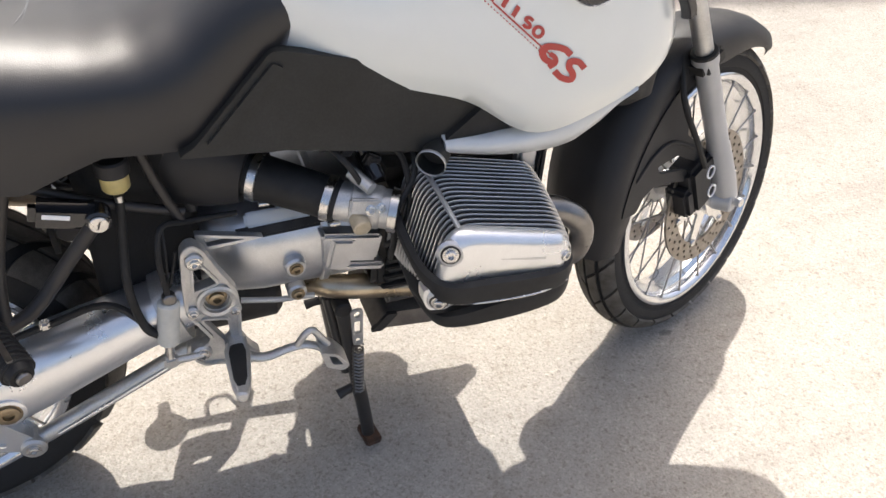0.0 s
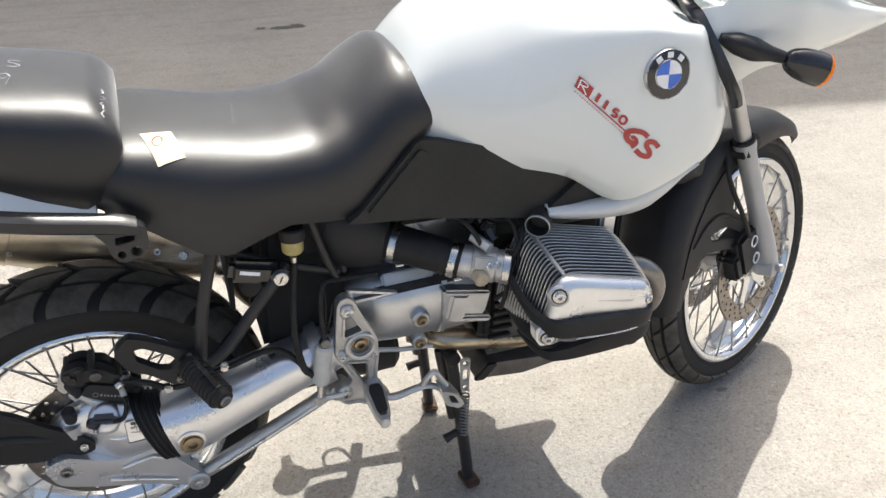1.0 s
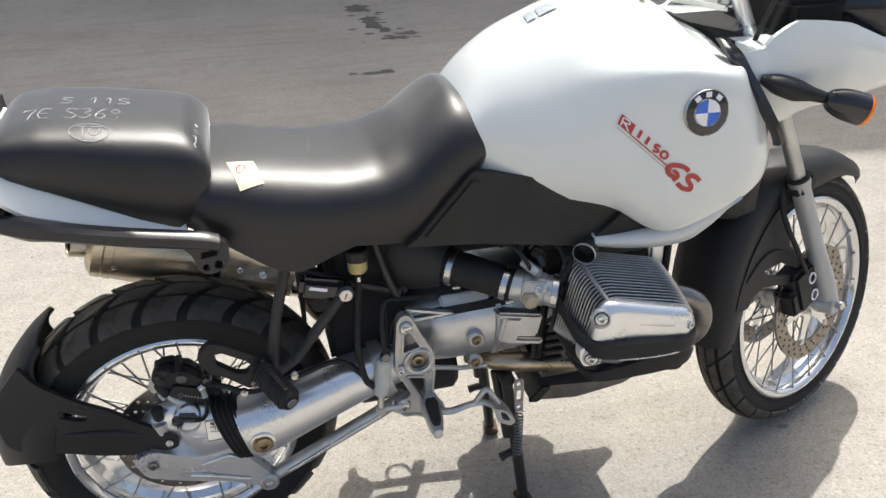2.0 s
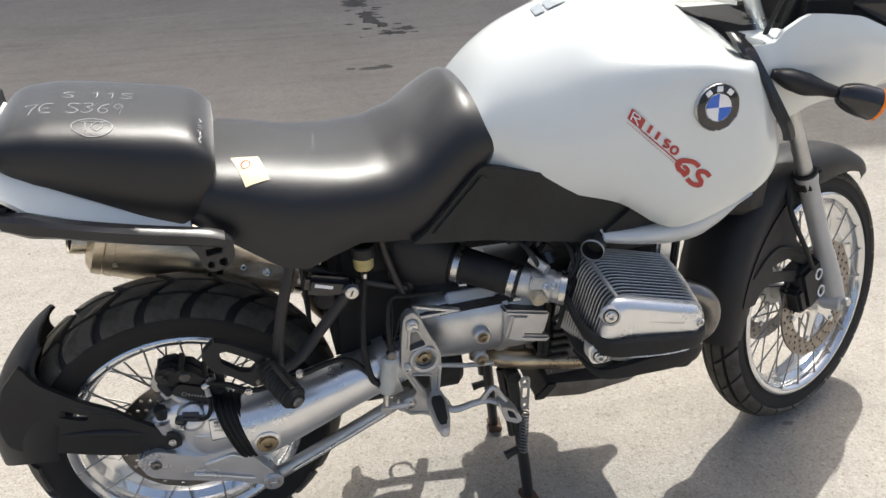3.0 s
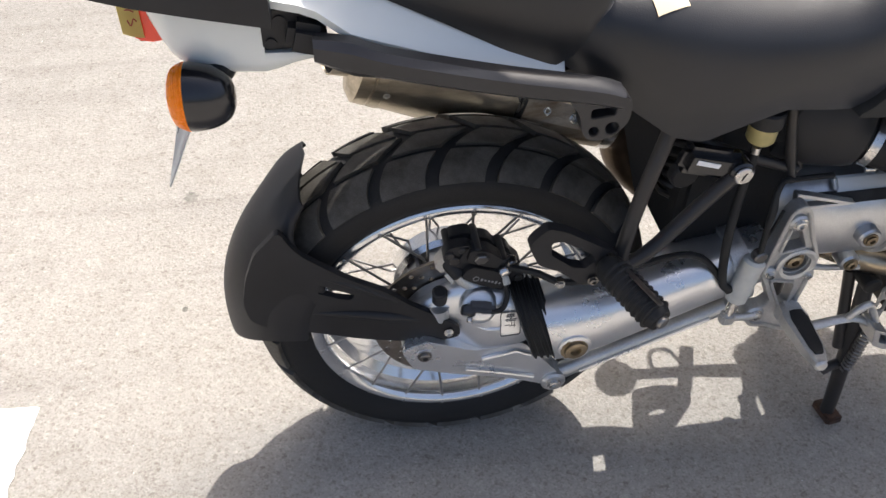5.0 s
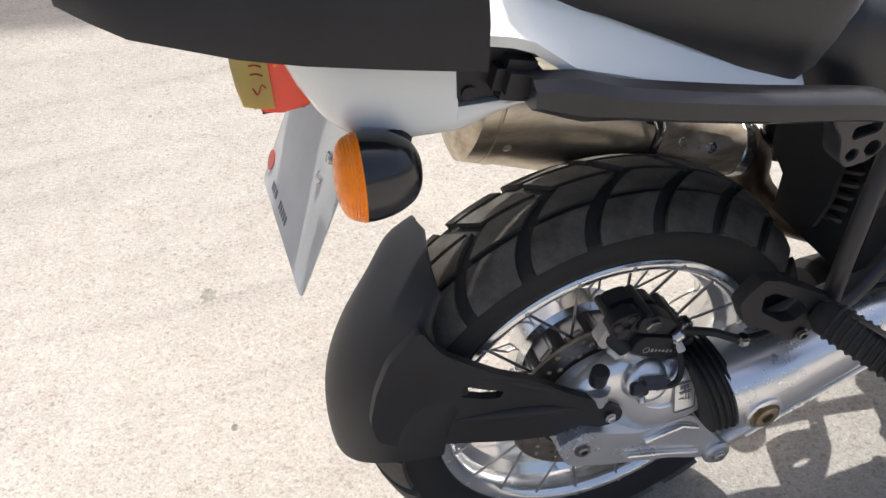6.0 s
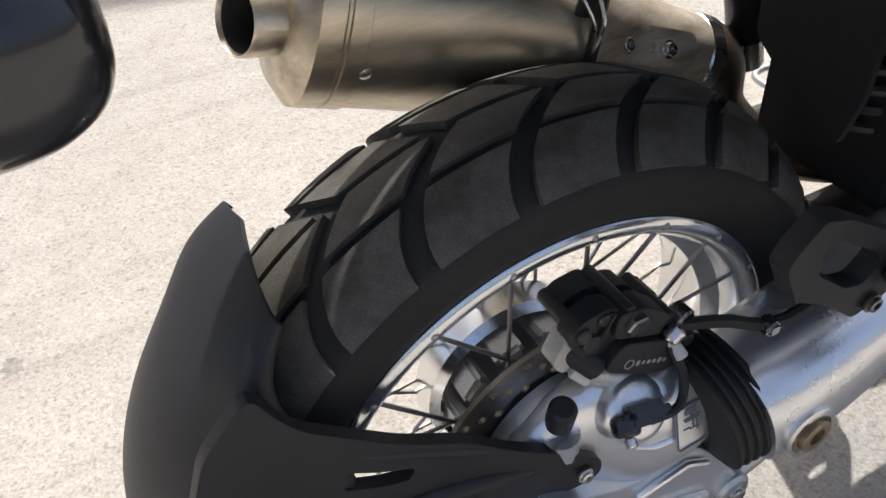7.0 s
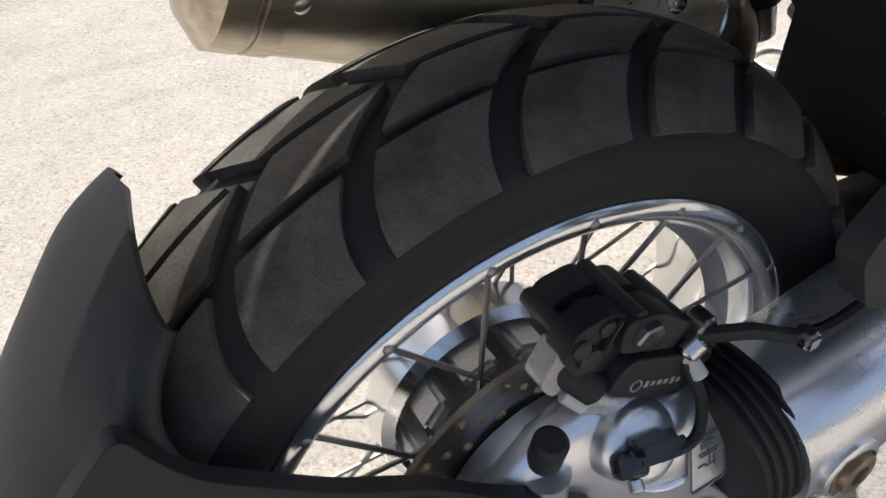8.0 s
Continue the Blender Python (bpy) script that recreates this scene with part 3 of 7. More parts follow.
# ---- fork, front mudguard, front brake, in the steered frame
def make_fork():
    fork = part("fork", tube([(-0.135, 0, 0.36), (-0.10, 0, 0.37)], 0.03, 12), DARK_METAL, bike, "telescopic fork with silver sliders", STEERED)
    way = Vector((-math.sin(RAKE), 0, math.cos(RAKE)))
    for sy in (-1, 1):
        foot = Vector((0.024, sy * 0.102, 0.0))
        # slider with axle lug
        part("slider", tube([foot - way * 0.035, foot - way * 0.015, foot + way * 0.06, foot + way * 0.16, foot + way * 0.175, foot + way * 0.37, foot + way * 0.385, foot + way * 0.40], [0.012, 0.024, 0.027, 0.0245, 0.0225, 0.0225, 0.026, 0.026], 20), FORK_PAINT, fork, "silver-grey painted fork slider")
        part("fork_seal", rod(foot + way * 0.398, foot + way * 0.408, 0.0265, 20, 0.002), SOFT_RUBBER, fork)
        part("fork_tube", rod(foot + way * 0.40, foot + way * 0.80, 0.0180, 18), CAST, fork)
        part("axle_bolt", rod(foot + Vector((0, sy * 0.02, 0.0)), foot + Vector((0, sy * 0.038, 0.0)), 0.011, 14, 0.002), STEEL, fork)
        part("axle_boss", rod(foot + Vector((-0.03, -sy * 0.045, 0.0)), foot + Vector((-0.006, sy * 0.018, 0.0)), 0.024, 18, 0.003), FORK_PAINT, fork)
        # brake caliper, behind the slider
        c = Vector((-0.085, sy * 0.074, 0.068))
        cal = part("brake_caliper", merge(
            box(c, (0.070, 0.062, 0.115), 0.010, (0, -20, 0)),
            box(c + Vector((-0.035, 0, -0.03)), (0.03, 0.056, 0.07), 0.008, (0, -20, 0)),
            box(c + Vector((0.02, sy * 0.02, 0.045)), (0.05, 0.02, 0.035), 0.006, (0, -20, 0))), PLASTIC, fork, "black four-piston brake caliper")
        for dz in (-0.022, 0.026):
            part("piston_cap_ring", moved(revolve([(0.011, 0), (0.015, 0), (0.015, 0.003), (0.011, 0.003), (0.011, 0)], 24), pose(c.x + 0.028 - dz * 0.3, c.y + sy * 0.033, c.z + dz)), DECAL_WHITE, cal)
        part("caliper_lug", plate(rounded([(0.0, 0.03), (0.05, -0.01), (0.05, -0.04), (-0.02, -0.035), (-0.05, 0.02)], 0.012), sy * 0.085 - 0.006, sy * 0.085 + 0.006), POLISHED, cal)
    # steering yoke bridge and telelever front
    part("fork_bridge", merge(box((-0.128, 0, 0.345), (0.07, 0.24, 0.035), 0.008, (0, -25, 0)), rod((-0.13, -0.115, 0.345), (-0.13, 0.115, 0.345), 0.02, 14)), DARK_METAL, fork)
    part("brake_hose", tube([(-0.17, -0.07, 0.36), (-0.19, -0.10, 0.28), (-0.15, -0.115, 0.19), (-0.10, -0.11, 0.12)], 0.006, 8, 18), SOFT_RUBBER, fork)
    return fork


fork = make_fork()


def make_front_mudguard():
    """The hugging front mudguard: an arch round the tyre with stays to the fork."""
    rings = []
    for k in range(30):
        f = k / 29
        a = radians(181 - 137 * f)
        rad = 0.360 + 0.010 * math.sin(f * math.pi) + 0.042 * math.sin(min(1.0, f * 1.5) * math.pi) ** 1.3
        drop = table([0, 0.12, 0.45, 0.75, 1], [0.045, 0.060, 0.078, 0.045, 0.004], f)
        wid = table([0, 0.1, 0.7, 0.92, 1], [0.066, 0.084, 0.082, 0.066, 0.026], f)
        ring = []
        outer = [(-wid, -drop), (-wid, -0.02 if drop > 0.02 else -drop * 0.5), (-wid * 0.86, 0.008), (-wid * 0.45, 0.020), (0, 0.023), (wid * 0.45, 0.020), (wid * 0.86, 0.008), (wid, -0.02 if drop > 0.02 else -drop * 0.5), (wid, -drop)]
        inner = [(y * 0.95, d - 0.004) for y, d in outer[::-1]]
        for y, d in outer + inner:
            r = rad + d
            ring.append((r * math.cos(a), y, r * math.sin(a)))
        rings.append(ring)
    guard = part("front_mudguard", loft(rings), PLASTIC, bike, "matt black front mudguard", STEERED, sharp=50)
    for sy in (-1, 1):
        # a flank that reaches forward to the slider, with a slot through its arm
        arc = [(-0.352 * math.cos(radians(t)), 0.352 * math.sin(radians(t))) for t in range(14, 60, 5)]
        o = rounded(arc + [(-0.166, 0.290), (-0.136, 0.240), (-0.140, 0.196), (-0.095, 0.160), (-0.042, 0.126), (-0.026, 0.100), (-0.030, 0.068), (-0.052, 0.066), (-0.176, 0.104), (-0.246, 0.118), (-0.278, 0.106), (-0.296, 0.082)], 0.006)
        slot = rounded([(-0.236, 0.158), (-0.167, 0.160), (-0.085, 0.116), (-0.068, 0.096), (-0.160, 0.124), (-0.225, 0.140)], 0.006)
        part("stay", plate(o, sy * 0.074, sy * 0.086, [slot], 0.003), PLASTIC, guard, "arm of the mudguard bolted to the slider")
        part("arm_ridge", tube([(-0.305, sy * 0.085, 0.150), (-0.25, sy * 0.087, 0.190), (-0.19, sy * 0.087, 0.196), (-0.11, sy * 0.087, 0.158)], 0.004, 8, 16), PLASTIC, guard)
        bolt(guard, (-0.045, sy * 0.096, 0.10), 0.006, 0.006, (0, sy, 0), DARK_STEEL)
    return guard


make_front_mudguard()


# ---- tank and white bodywork
def half_section(x, W, zb, zm, zt, n_exp, tuck, n=15):
    """Points of a body section from the lower right edge over the top to the lower left edge."""
    right = [(-W * tuck, zb), (-W * (tuck + (1 - tuck) * 0.65), zb + (zm - zb) * 0.35), (-W * 0.995, zb + (zm - zb) * 0.72)]
    for k in range(n):
        ph = (math.pi / 2) * k / (n - 1)
        right.append((-W * max(0.0, math.cos(ph)) ** (2 / n_exp), zm + (zt - zm) * math.sin(ph) ** (2 / n_exp)))
    pts = right + [(-y, z) for y, z in right[-2::-1]]
    return [Vector((x, y, z)) for y, z in pts]


def make_tank():
    X = [0.585, 0.607, 0.68, 0.794, 0.880, 0.905, 0.942, 1.008, 1.095, 1.142, 1.164]
    XB = [0.585, 0.607, 0.68, 0.794, 0.848, 0.868, 0.890, 0.908, 0.942, 0.978, 1.010, 1.080, 1.115, 1.142, 1.164]
    ZB = [0.877, 0.871, 0.849, 0.826, 0.818, 0.806, 0.785, 0.771, 0.760, 0.766, 0.783, 0.812, 0.828, 0.842, 0.862]
    W = [0.135, 0.150, 0.190, 0.232, 0.258, 0.268, 0.279, 0.286, 0.277, 0.250, 0.228]
    ZT = [0.985, 1.040, 1.105, 1.152, 1.165, 1.166, 1.165, 1.142, 1.092, 1.088, 1.085]
    EXP = [2.0, 1.9, 1.75, 1.66, 1.62, 1.60, 1.60, 1.68, 2.05, 2.2, 2.2]
    rings = []
    n = 40
    for i in range(n + 1):
        x = X[0] + (X[-1] - X[0]) * i / n
        w, zt, e = (table(X, c, x) for c in (W, ZT, EXP))
        zb = table(XB, ZB, x)
        # the front edge leans: sections shear forward towards the bottom
        lean = 0.088 * max(0.0, (x - 0.95) / 0.22) ** 1.5
        ring = half_section(x, w, zb, zb + 0.075, zt, e, 0.93, 27)
        # towards the front a soft shoulder and a flat deck below the bulge
        blend = min(1.0, max(0.0, (x - 0.72) / 0.25))
        blend = blend * blend * (3 - 2 * blend)
        zs, zm = table([0.70, 0.75, 0.80, 0.85, 0.923, 0.984, 1.07, 1.17], [1.116, 1.112, 1.101, 1.090, 1.079, 1.071, 1.061, 1.052], x), zb + 0.075
        rise = zt - zs
        ctrl = [(w, zm), (0.992 * w, zm + 0.30 * (zs - zm)), (0.974 * w, zm + 0.58 * (zs - zm)), (0.945 * w, zs - 0.032), (0.928 * w, zs - 0.011), (0.906 * w, zs - 0.001), (0.870 * w, zs + 0.004), (0.780 * w, zs + 0.06 * rise), (0.690 * w, zs + 0.11 * rise), (0.600 * w, zs + 0.24 * rise), (0.500 * w, zs + 0.48 * rise), (0.400 * w, zs + 0.72 * rise), (0.24 * w, zs + 0.93 * rise), (0.12 * w, zs + 0.985 * rise), (0.0, zt)]
        soft = spline([(0, -a, b) for a, b in ctrl], 27)
        for k in range(27):
            for i2, sgn in ((3 + k, 1), (len(ring) - 4 - k, -1)):
                q = ring[i2]
                ring[i2] = q.lerp(Vector((x, sgn * soft[k].y, soft[k].z)), blend)
        rings.append([Vector((p.x - lean * (p.z - 0.90) / 0.2, p.y, p.z)) for p in ring])
    for _ in range(5):
        rings = [rings[0]] + [[Vector((q.x, 0.25 * p.y + 0.5 * q.y + 0.25 * r.y, 0.25 * p.z + 0.5 * q.z + 0.25 * r.z)) for p, q, r in zip(a, b, c)] for a, b, c in zip(rings, rings[1:], rings[2:])] + [rings[-1]]
    bm = loft(rings)
    tank = part("fuel_tank", bm, WHITE, bike, "glossy white fuel tank with a roundel and red lettering", sharp=60)
    # round filler cap on top
    part("filler_cap", revolve([(0.0001, 0.004), (0.040, 0.004), (0.048, 0.002), (0.052, -0.004), (0.052, -0.02)], 40, axis="z", centre=(0.880, 0.0, 1.160)), WHITE, tank)
    part("cap_ring", revolve([(0.043, 0.0025), (0.0445, 0.0045), (0.046, 0.0025)], 40, axis="z", centre=(0.880, 0.0, 1.160)), DARK_STEEL, tank)
    return tank


tank = make_tank()


def skin_y(ob, x, z):
    """The right-hand surface of a part at x, z: its place and normal."""
    hit, p, nrm, _ = ob.ray_cast(Vector((x, -1.0, z)), Vector((0, 1, 0)))
    return (p, nrm) if hit else (Vector((x, -0.25, z)), Vector((0, -1, 0)))


bpy.context.view_layer.update()


def on_skin(ob, pts, thick=0.0012, lift=0.0004):
    """A thin sheet that follows a part's right-hand surface, cut to an outline in x and z."""
    bm = bmesh.new()
    fv = [bm.verts.new((x, 0, z)) for x, z in pts]
    f = bm.faces.new(fv)
    bmesh.ops.triangulate(bm, faces=[f])
    bmesh.ops.subdivide_edges(bm, edges=[e for e in bm.edges if e.calc_length() > 0.008], cuts=2, use_grid_fill=True)
    bmesh.ops.triangulate(bm, faces=list(bm.faces))
    for v in bm.verts:
        p, nrm = skin_y(ob, v.co.x, v.co.z)
        v.co = p + nrm * (lift + thick)
    return bm


def make_decals():
    # roundel: plain rings and quarters
    c, nrm = skin_y(tank, 0.988, 1.000)
    up = Vector((0, 0, 1)) - nrm * nrm.z
    up.normalize()
    side = up.cross(nrm)
    fr = (Matrix((side, up, nrm)).transposed() * 1.06).to_4x4()
    fr.translation = c + nrm * 0.002
    badge = part("badge", moved(revolve([(0.0001, 0.0028), (0.034, 0.0025), (0.0375, 0.0015), (0.039, -0.001), (0.039, -0.006)], 48, axis="z"), fr), DECAL_BLACK, tank, "round black badge with blue and white quarters")
    part("badge_rim", moved(revolve([(0.0372, 0.001), (0.0384, 0.0028), (0.0398, 0.001), (0.0398, -0.006)], 48, axis="z"), fr), STEEL, badge)
    part("badge_inner_rim", moved(revolve([(0.0222, 0.0025), (0.0230, 0.0036), (0.0238, 0.0025)], 40, axis="z"), fr), STEEL, badge)
    for k in range(4):
        fan = [(0, 0)] + [(0.0222 * math.cos(a), 0.0222 * math.sin(a)) for a in (radians(90 * k + 90 * j / 10) for j in range(11))]
        b = bmesh.new()
        b.faces.new([b.verts.new((x, y, 0.0034)) for x, y in fan])
        part("badge_quarter", moved(b, fr), DECAL_BLUE if k % 2 else DECAL_WHITE, badge)
    # small pale marks round the ring, in place of its letters
    for k, a in enumerate((128, 90, 52)):
        ca, sa = math.cos(radians(a)) * 0.0305, math.sin(radians(a)) * 0.0305
        b = box((ca, sa, 0.0028), (0.010, 0.009, 0.0008), 0, (0, 0, a - 90))
        part("badge_mark", moved(b, fr), DECAL_WHITE, badge)
    # model decal in red: plain strokes along a slanting line
    a, b = Vector((0.838, 0.982)), Vector((0.938, 0.895))
    d = (b - a).normalized()
    n = Vector((d.y, -d.x)) * -1

    def quad(u0, u1, v0, v1, shear=0.0):
        u0, u1 = 1.25 * u0, 1.25 * u1
        return [tuple(a + d * (u0 + shear * v0) + n * v0), tuple(a + d * (u1 + shear * v0) + n * v0), tuple(a + d * (u1 + shear * v1) + n * v1), tuple(a + d * (u0 + shear * v1) + n * v1)]

    def stroke(pts, w, lift=0.0016):
        """A flat brush stroke along points in the decal's own (u, v)."""
        P = spline([(u, v, 0) for u, v in pts], 3 * len(pts))
        le, ri = [], []
        for i, p in enumerate(P):
            t = (P[min(i + 1, len(P) - 1)] - P[max(i - 1, 0)]).normalized()
            o = Vector((-t.y, t.x, 0)) * w * 0.5
            le.append(p + o)
            ri.append(p - o)
        bms = []
        for i in range(len(P) - 1):
            pts2 = [(le[i].x, le[i].y), (ri[i].x, ri[i].y), (ri[i + 1].x, ri[i + 1].y), (le[i + 1].x, le[i + 1].y)]
            q = bmesh.new()
            vs = []
            for u, v in pts2:
                w2 = a + d * (u * 1.25) + n * v
                pp, nn = skin_y(tank, w2.x, w2.y)
                vs.append(q.verts.new(pp + nn * lift))
            q.faces.new(vs)
            bms.append(q)
        return merge(*bms)

    def decal(bm, label=""):
        part("decal", bm, DECAL_RED, tank, label)

    decal(on_skin(tank, quad(0.0, 0.024, 0.0, 0.018, -0.3)), "dark red slanting model decal")
    part("decal", stroke([(0.0045, 0.002), (0.0025, 0.009), (0.0005, 0.0155)], 0.0020, 0.0022), DECAL_WHITE, tank)
    part("decal", stroke([(0.0005, 0.0155), (0.010, 0.0160), (0.0125, 0.0120), (0.0035, 0.0085)], 0.0020, 0.0022), DECAL_WHITE, tank)
    part("decal", stroke([(0.0070, 0.0085), (0.0125, 0.0055), (0.0180, 0.0020)], 0.0020, 0.0022), DECAL_WHITE, tank)
    decal(on_skin(tank, quad(0.024, 0.112, -0.001, 0.0012)))
    for u in (0.032, 0.046):
        decal(on_skin(tank, quad(u, u + 0.0050, 0.004, 0.018, -0.25)))
    decal(stroke([(0.0660, 0.0170), (0.0605, 0.0165), (0.0595, 0.0115), (0.0655, 0.0110), (0.0680, 0.0080), (0.0650, 0.0050), (0.0610, 0.0055)], 0.0042))
    decal(stroke([(0.0780 + 0.0052 * math.cos(t) - 0.10 * 0.006 * math.sin(t), 0.0110 + 0.0062 * math.sin(t)) for t in (0.7 * k for k in range(10))], 0.0040))
    for k in range(22):
        decal(on_skin(tank, quad(0.004 + 0.0042 * k, 0.006 + 0.0042 * k, -0.006, -0.0045)))
    decal(stroke([(0.1235, 0.0175), (0.1120, 0.0170), (0.0985, 0.0075), (0.0960, -0.0020), (0.1040, -0.0085), (0.1140, -0.0065)], 0.0085))
    decal(stroke([(0.1045, 0.0005), (0.1110, 0.0015), (0.1165, -0.0030), (0.1150, -0.0135)], 0.0065))
    decal(stroke([(0.1480, 0.0165), (0.1370, 0.0175), (0.1290, 0.0110), (0.1330, 0.0040), (0.1420, 0.0010), (0.1450, -0.0065), (0.1350, -0.0125), (0.1230, -0.0120)], 0.0085))
    # caution labels near the filler
    CAUTION = material("caution_label_print", (0.27, 0.31, 0.34), 0.5, 0.0, 0.25, 120.0)
    for x0, wd, mat in ((0.734, 0.019, CAUTION), (0.757, 0.036, CAUTION)):
        bm = bmesh.new()
        g = {}
        for i in range(5):
            for j in range(5):
                hit, p, nn, _ = tank.ray_cast(Vector((x0 + wd * i / 4, -0.042 + 0.030 * j / 4, 2.0)), Vector((0, 0, -1)))
                g[i, j] = bm.verts.new(p + Vector((0, 0, 0.0035)))
        for i in range(4):
            for j in range(4):
                bm.faces.new((g[i, j], g[i + 1, j], g[i + 1, j + 1], g[i, j + 1]))
        part("caution_label", bm, mat, tank, "small grey caution label")
    hit, p, nn, _ = tank.ray_cast(Vector((0.955, -0.05, 2.0)), Vector((0, 0, -1)))
    part("yellow_label", moved(box((0, 0, 0), (0.050, 0.012, 0.0008), 0.0), Matrix.Translation(p + nn * 0.002) @ nn.to_track_quat("Z", "Y").to_matrix().to_4x4()), TAPE, tank, "small yellow label")


make_decals()


def make_nose():
    """White flanks and beak ahead of the strap."""
    X = [1.13, 1.16, 1.195, 1.225, 1.25, 1.28, 1.33, 1.46, 1.58, 1.68, 1.72]
    W = [0.205, 0.214, 0.215, 0.213, 0.211, 0.209, 0.203, 0.170, 0.125, 0.075, 0.030]
    ZB = [0.935, 0.925, 0.926, 0.934, 0.945, 0.952, 0.955, 0.965, 0.970, 0.968, 0.972]
    ZT = [1.076, 1.076, 1.080, 1.106, 1.126, 1.122, 1.110, 1.058, 1.022, 0.998, 0.985]
    rings = []
    for i in range(49):
        x = X[0] + (X[-1] - X[0]) * i / 48
        w, zb, zt = (table(X, c, x) for c in (W, ZB, ZT))
        th = 0.012 if x < 1.38 else 0.03
        out = [(-w * 0.86, zb), (-w * 0.97, zb + 0.25 * (zt - zb)), (-w, zb + 0.55 * (zt - zb)), (-w * 0.97, zb + 0.85 * (zt - zb)), (-w * 0.90, zt)]
        ring = [(x + 0.35 * (0.93 - z) * (1 if i < 8 else max(0, 1 - (i - 7) / 8)), y, z) for y, z in out]
        # an open shell: the flanks return on the inside
        inn = [(x + 0.35 * (0.93 - z) * (1 if i < 8 else max(0, 1 - (i - 7) / 8)), y + th, z - 0.002) for y, z in out[::-1]]
        rings.append([Vector(p) for p in ring + inn])
    right = loft(rings)
    nose = part("nose_fairing", right, WHITE, bike, "white nose fairing flank", sharp=50)
    left = loft([[Vector((p.x, -p.y, p.z)) for p in r] for r in rings])
    part("left_flank", left, WHITE, nose, sharp=50)
    # flat white shelves beside the cockpit
    for sy in (-1, 1):
        part("deck", loft([[Vector((x, sy * y, z)) for y, z in ((w * 0.97, 1.050), (w * 0.95, 1.070), (w * 0.86, 1.080), (0.105, 1.080), (0.105, 1.060))] for x, w in ((1.120, 0.205), (1.16, 0.210), (1.20, 0.210), (1.25, 0.208))]), WHITE, nose)
    # beak deck between the flanks
    deck = []
    for i in range(12):
        x = 1.36 + (1.71 - 1.36) * i / 11
        w, zb, zt = (table(X, c, x) for c in (W, ZB, ZT))
        deck.append([Vector((x, y, zb + (zt - zb) * (0.7 if abs(y) < w * 0.5 else 0.82))) for y in (-w * 0.9, -w * 0.45, 0, w * 0.45, w * 0.9)] + [Vector((x, y, zb + 0.01)) for y in (w * 0.85, 0, -w * 0.85)])
    part("beak", loft(deck), WHITE, nose, "white beak over the front wheel", sharp=50)
    return nose


nose = make_nose()


def make_strap():
    """The black trim strip between tank and nose."""
    P = spline([(1.078, -0.155, 1.094), (1.082, -0.203, 1.070), (1.107, -0.232, 1.022), (1.149, -0.248, 0.953), (1.163, -0.249, 0.930), (1.170, -0.248, 0.912)], 22)
    rings = []
    for i, p in enumerate(P):
        w = table([0, 0.15, 0.3, 1], [0.012, 0.016, 0.0095, 0.0080], i / 21)
        t = (P[min(i + 1, 21)] - P[max(i - 1, 0)]).normalized()
        nrm = Vector((0.15, -1, 0.25)).normalized()
        s = t.cross(nrm).normalized()
        rings.append([p + s * w + nrm * 0.001, p + s * w * 0.7 + nrm * 0.007, p - s * w * 0.7 + nrm * 0.007, p - s * w + nrm * 0.001, p - s * w - nrm * 0.01, p + s * w - nrm * 0.01])
    part("trim_strip", loft(rings), GLOSS_BLACK, bike, "black trim strip between tank and nose")


make_strap()


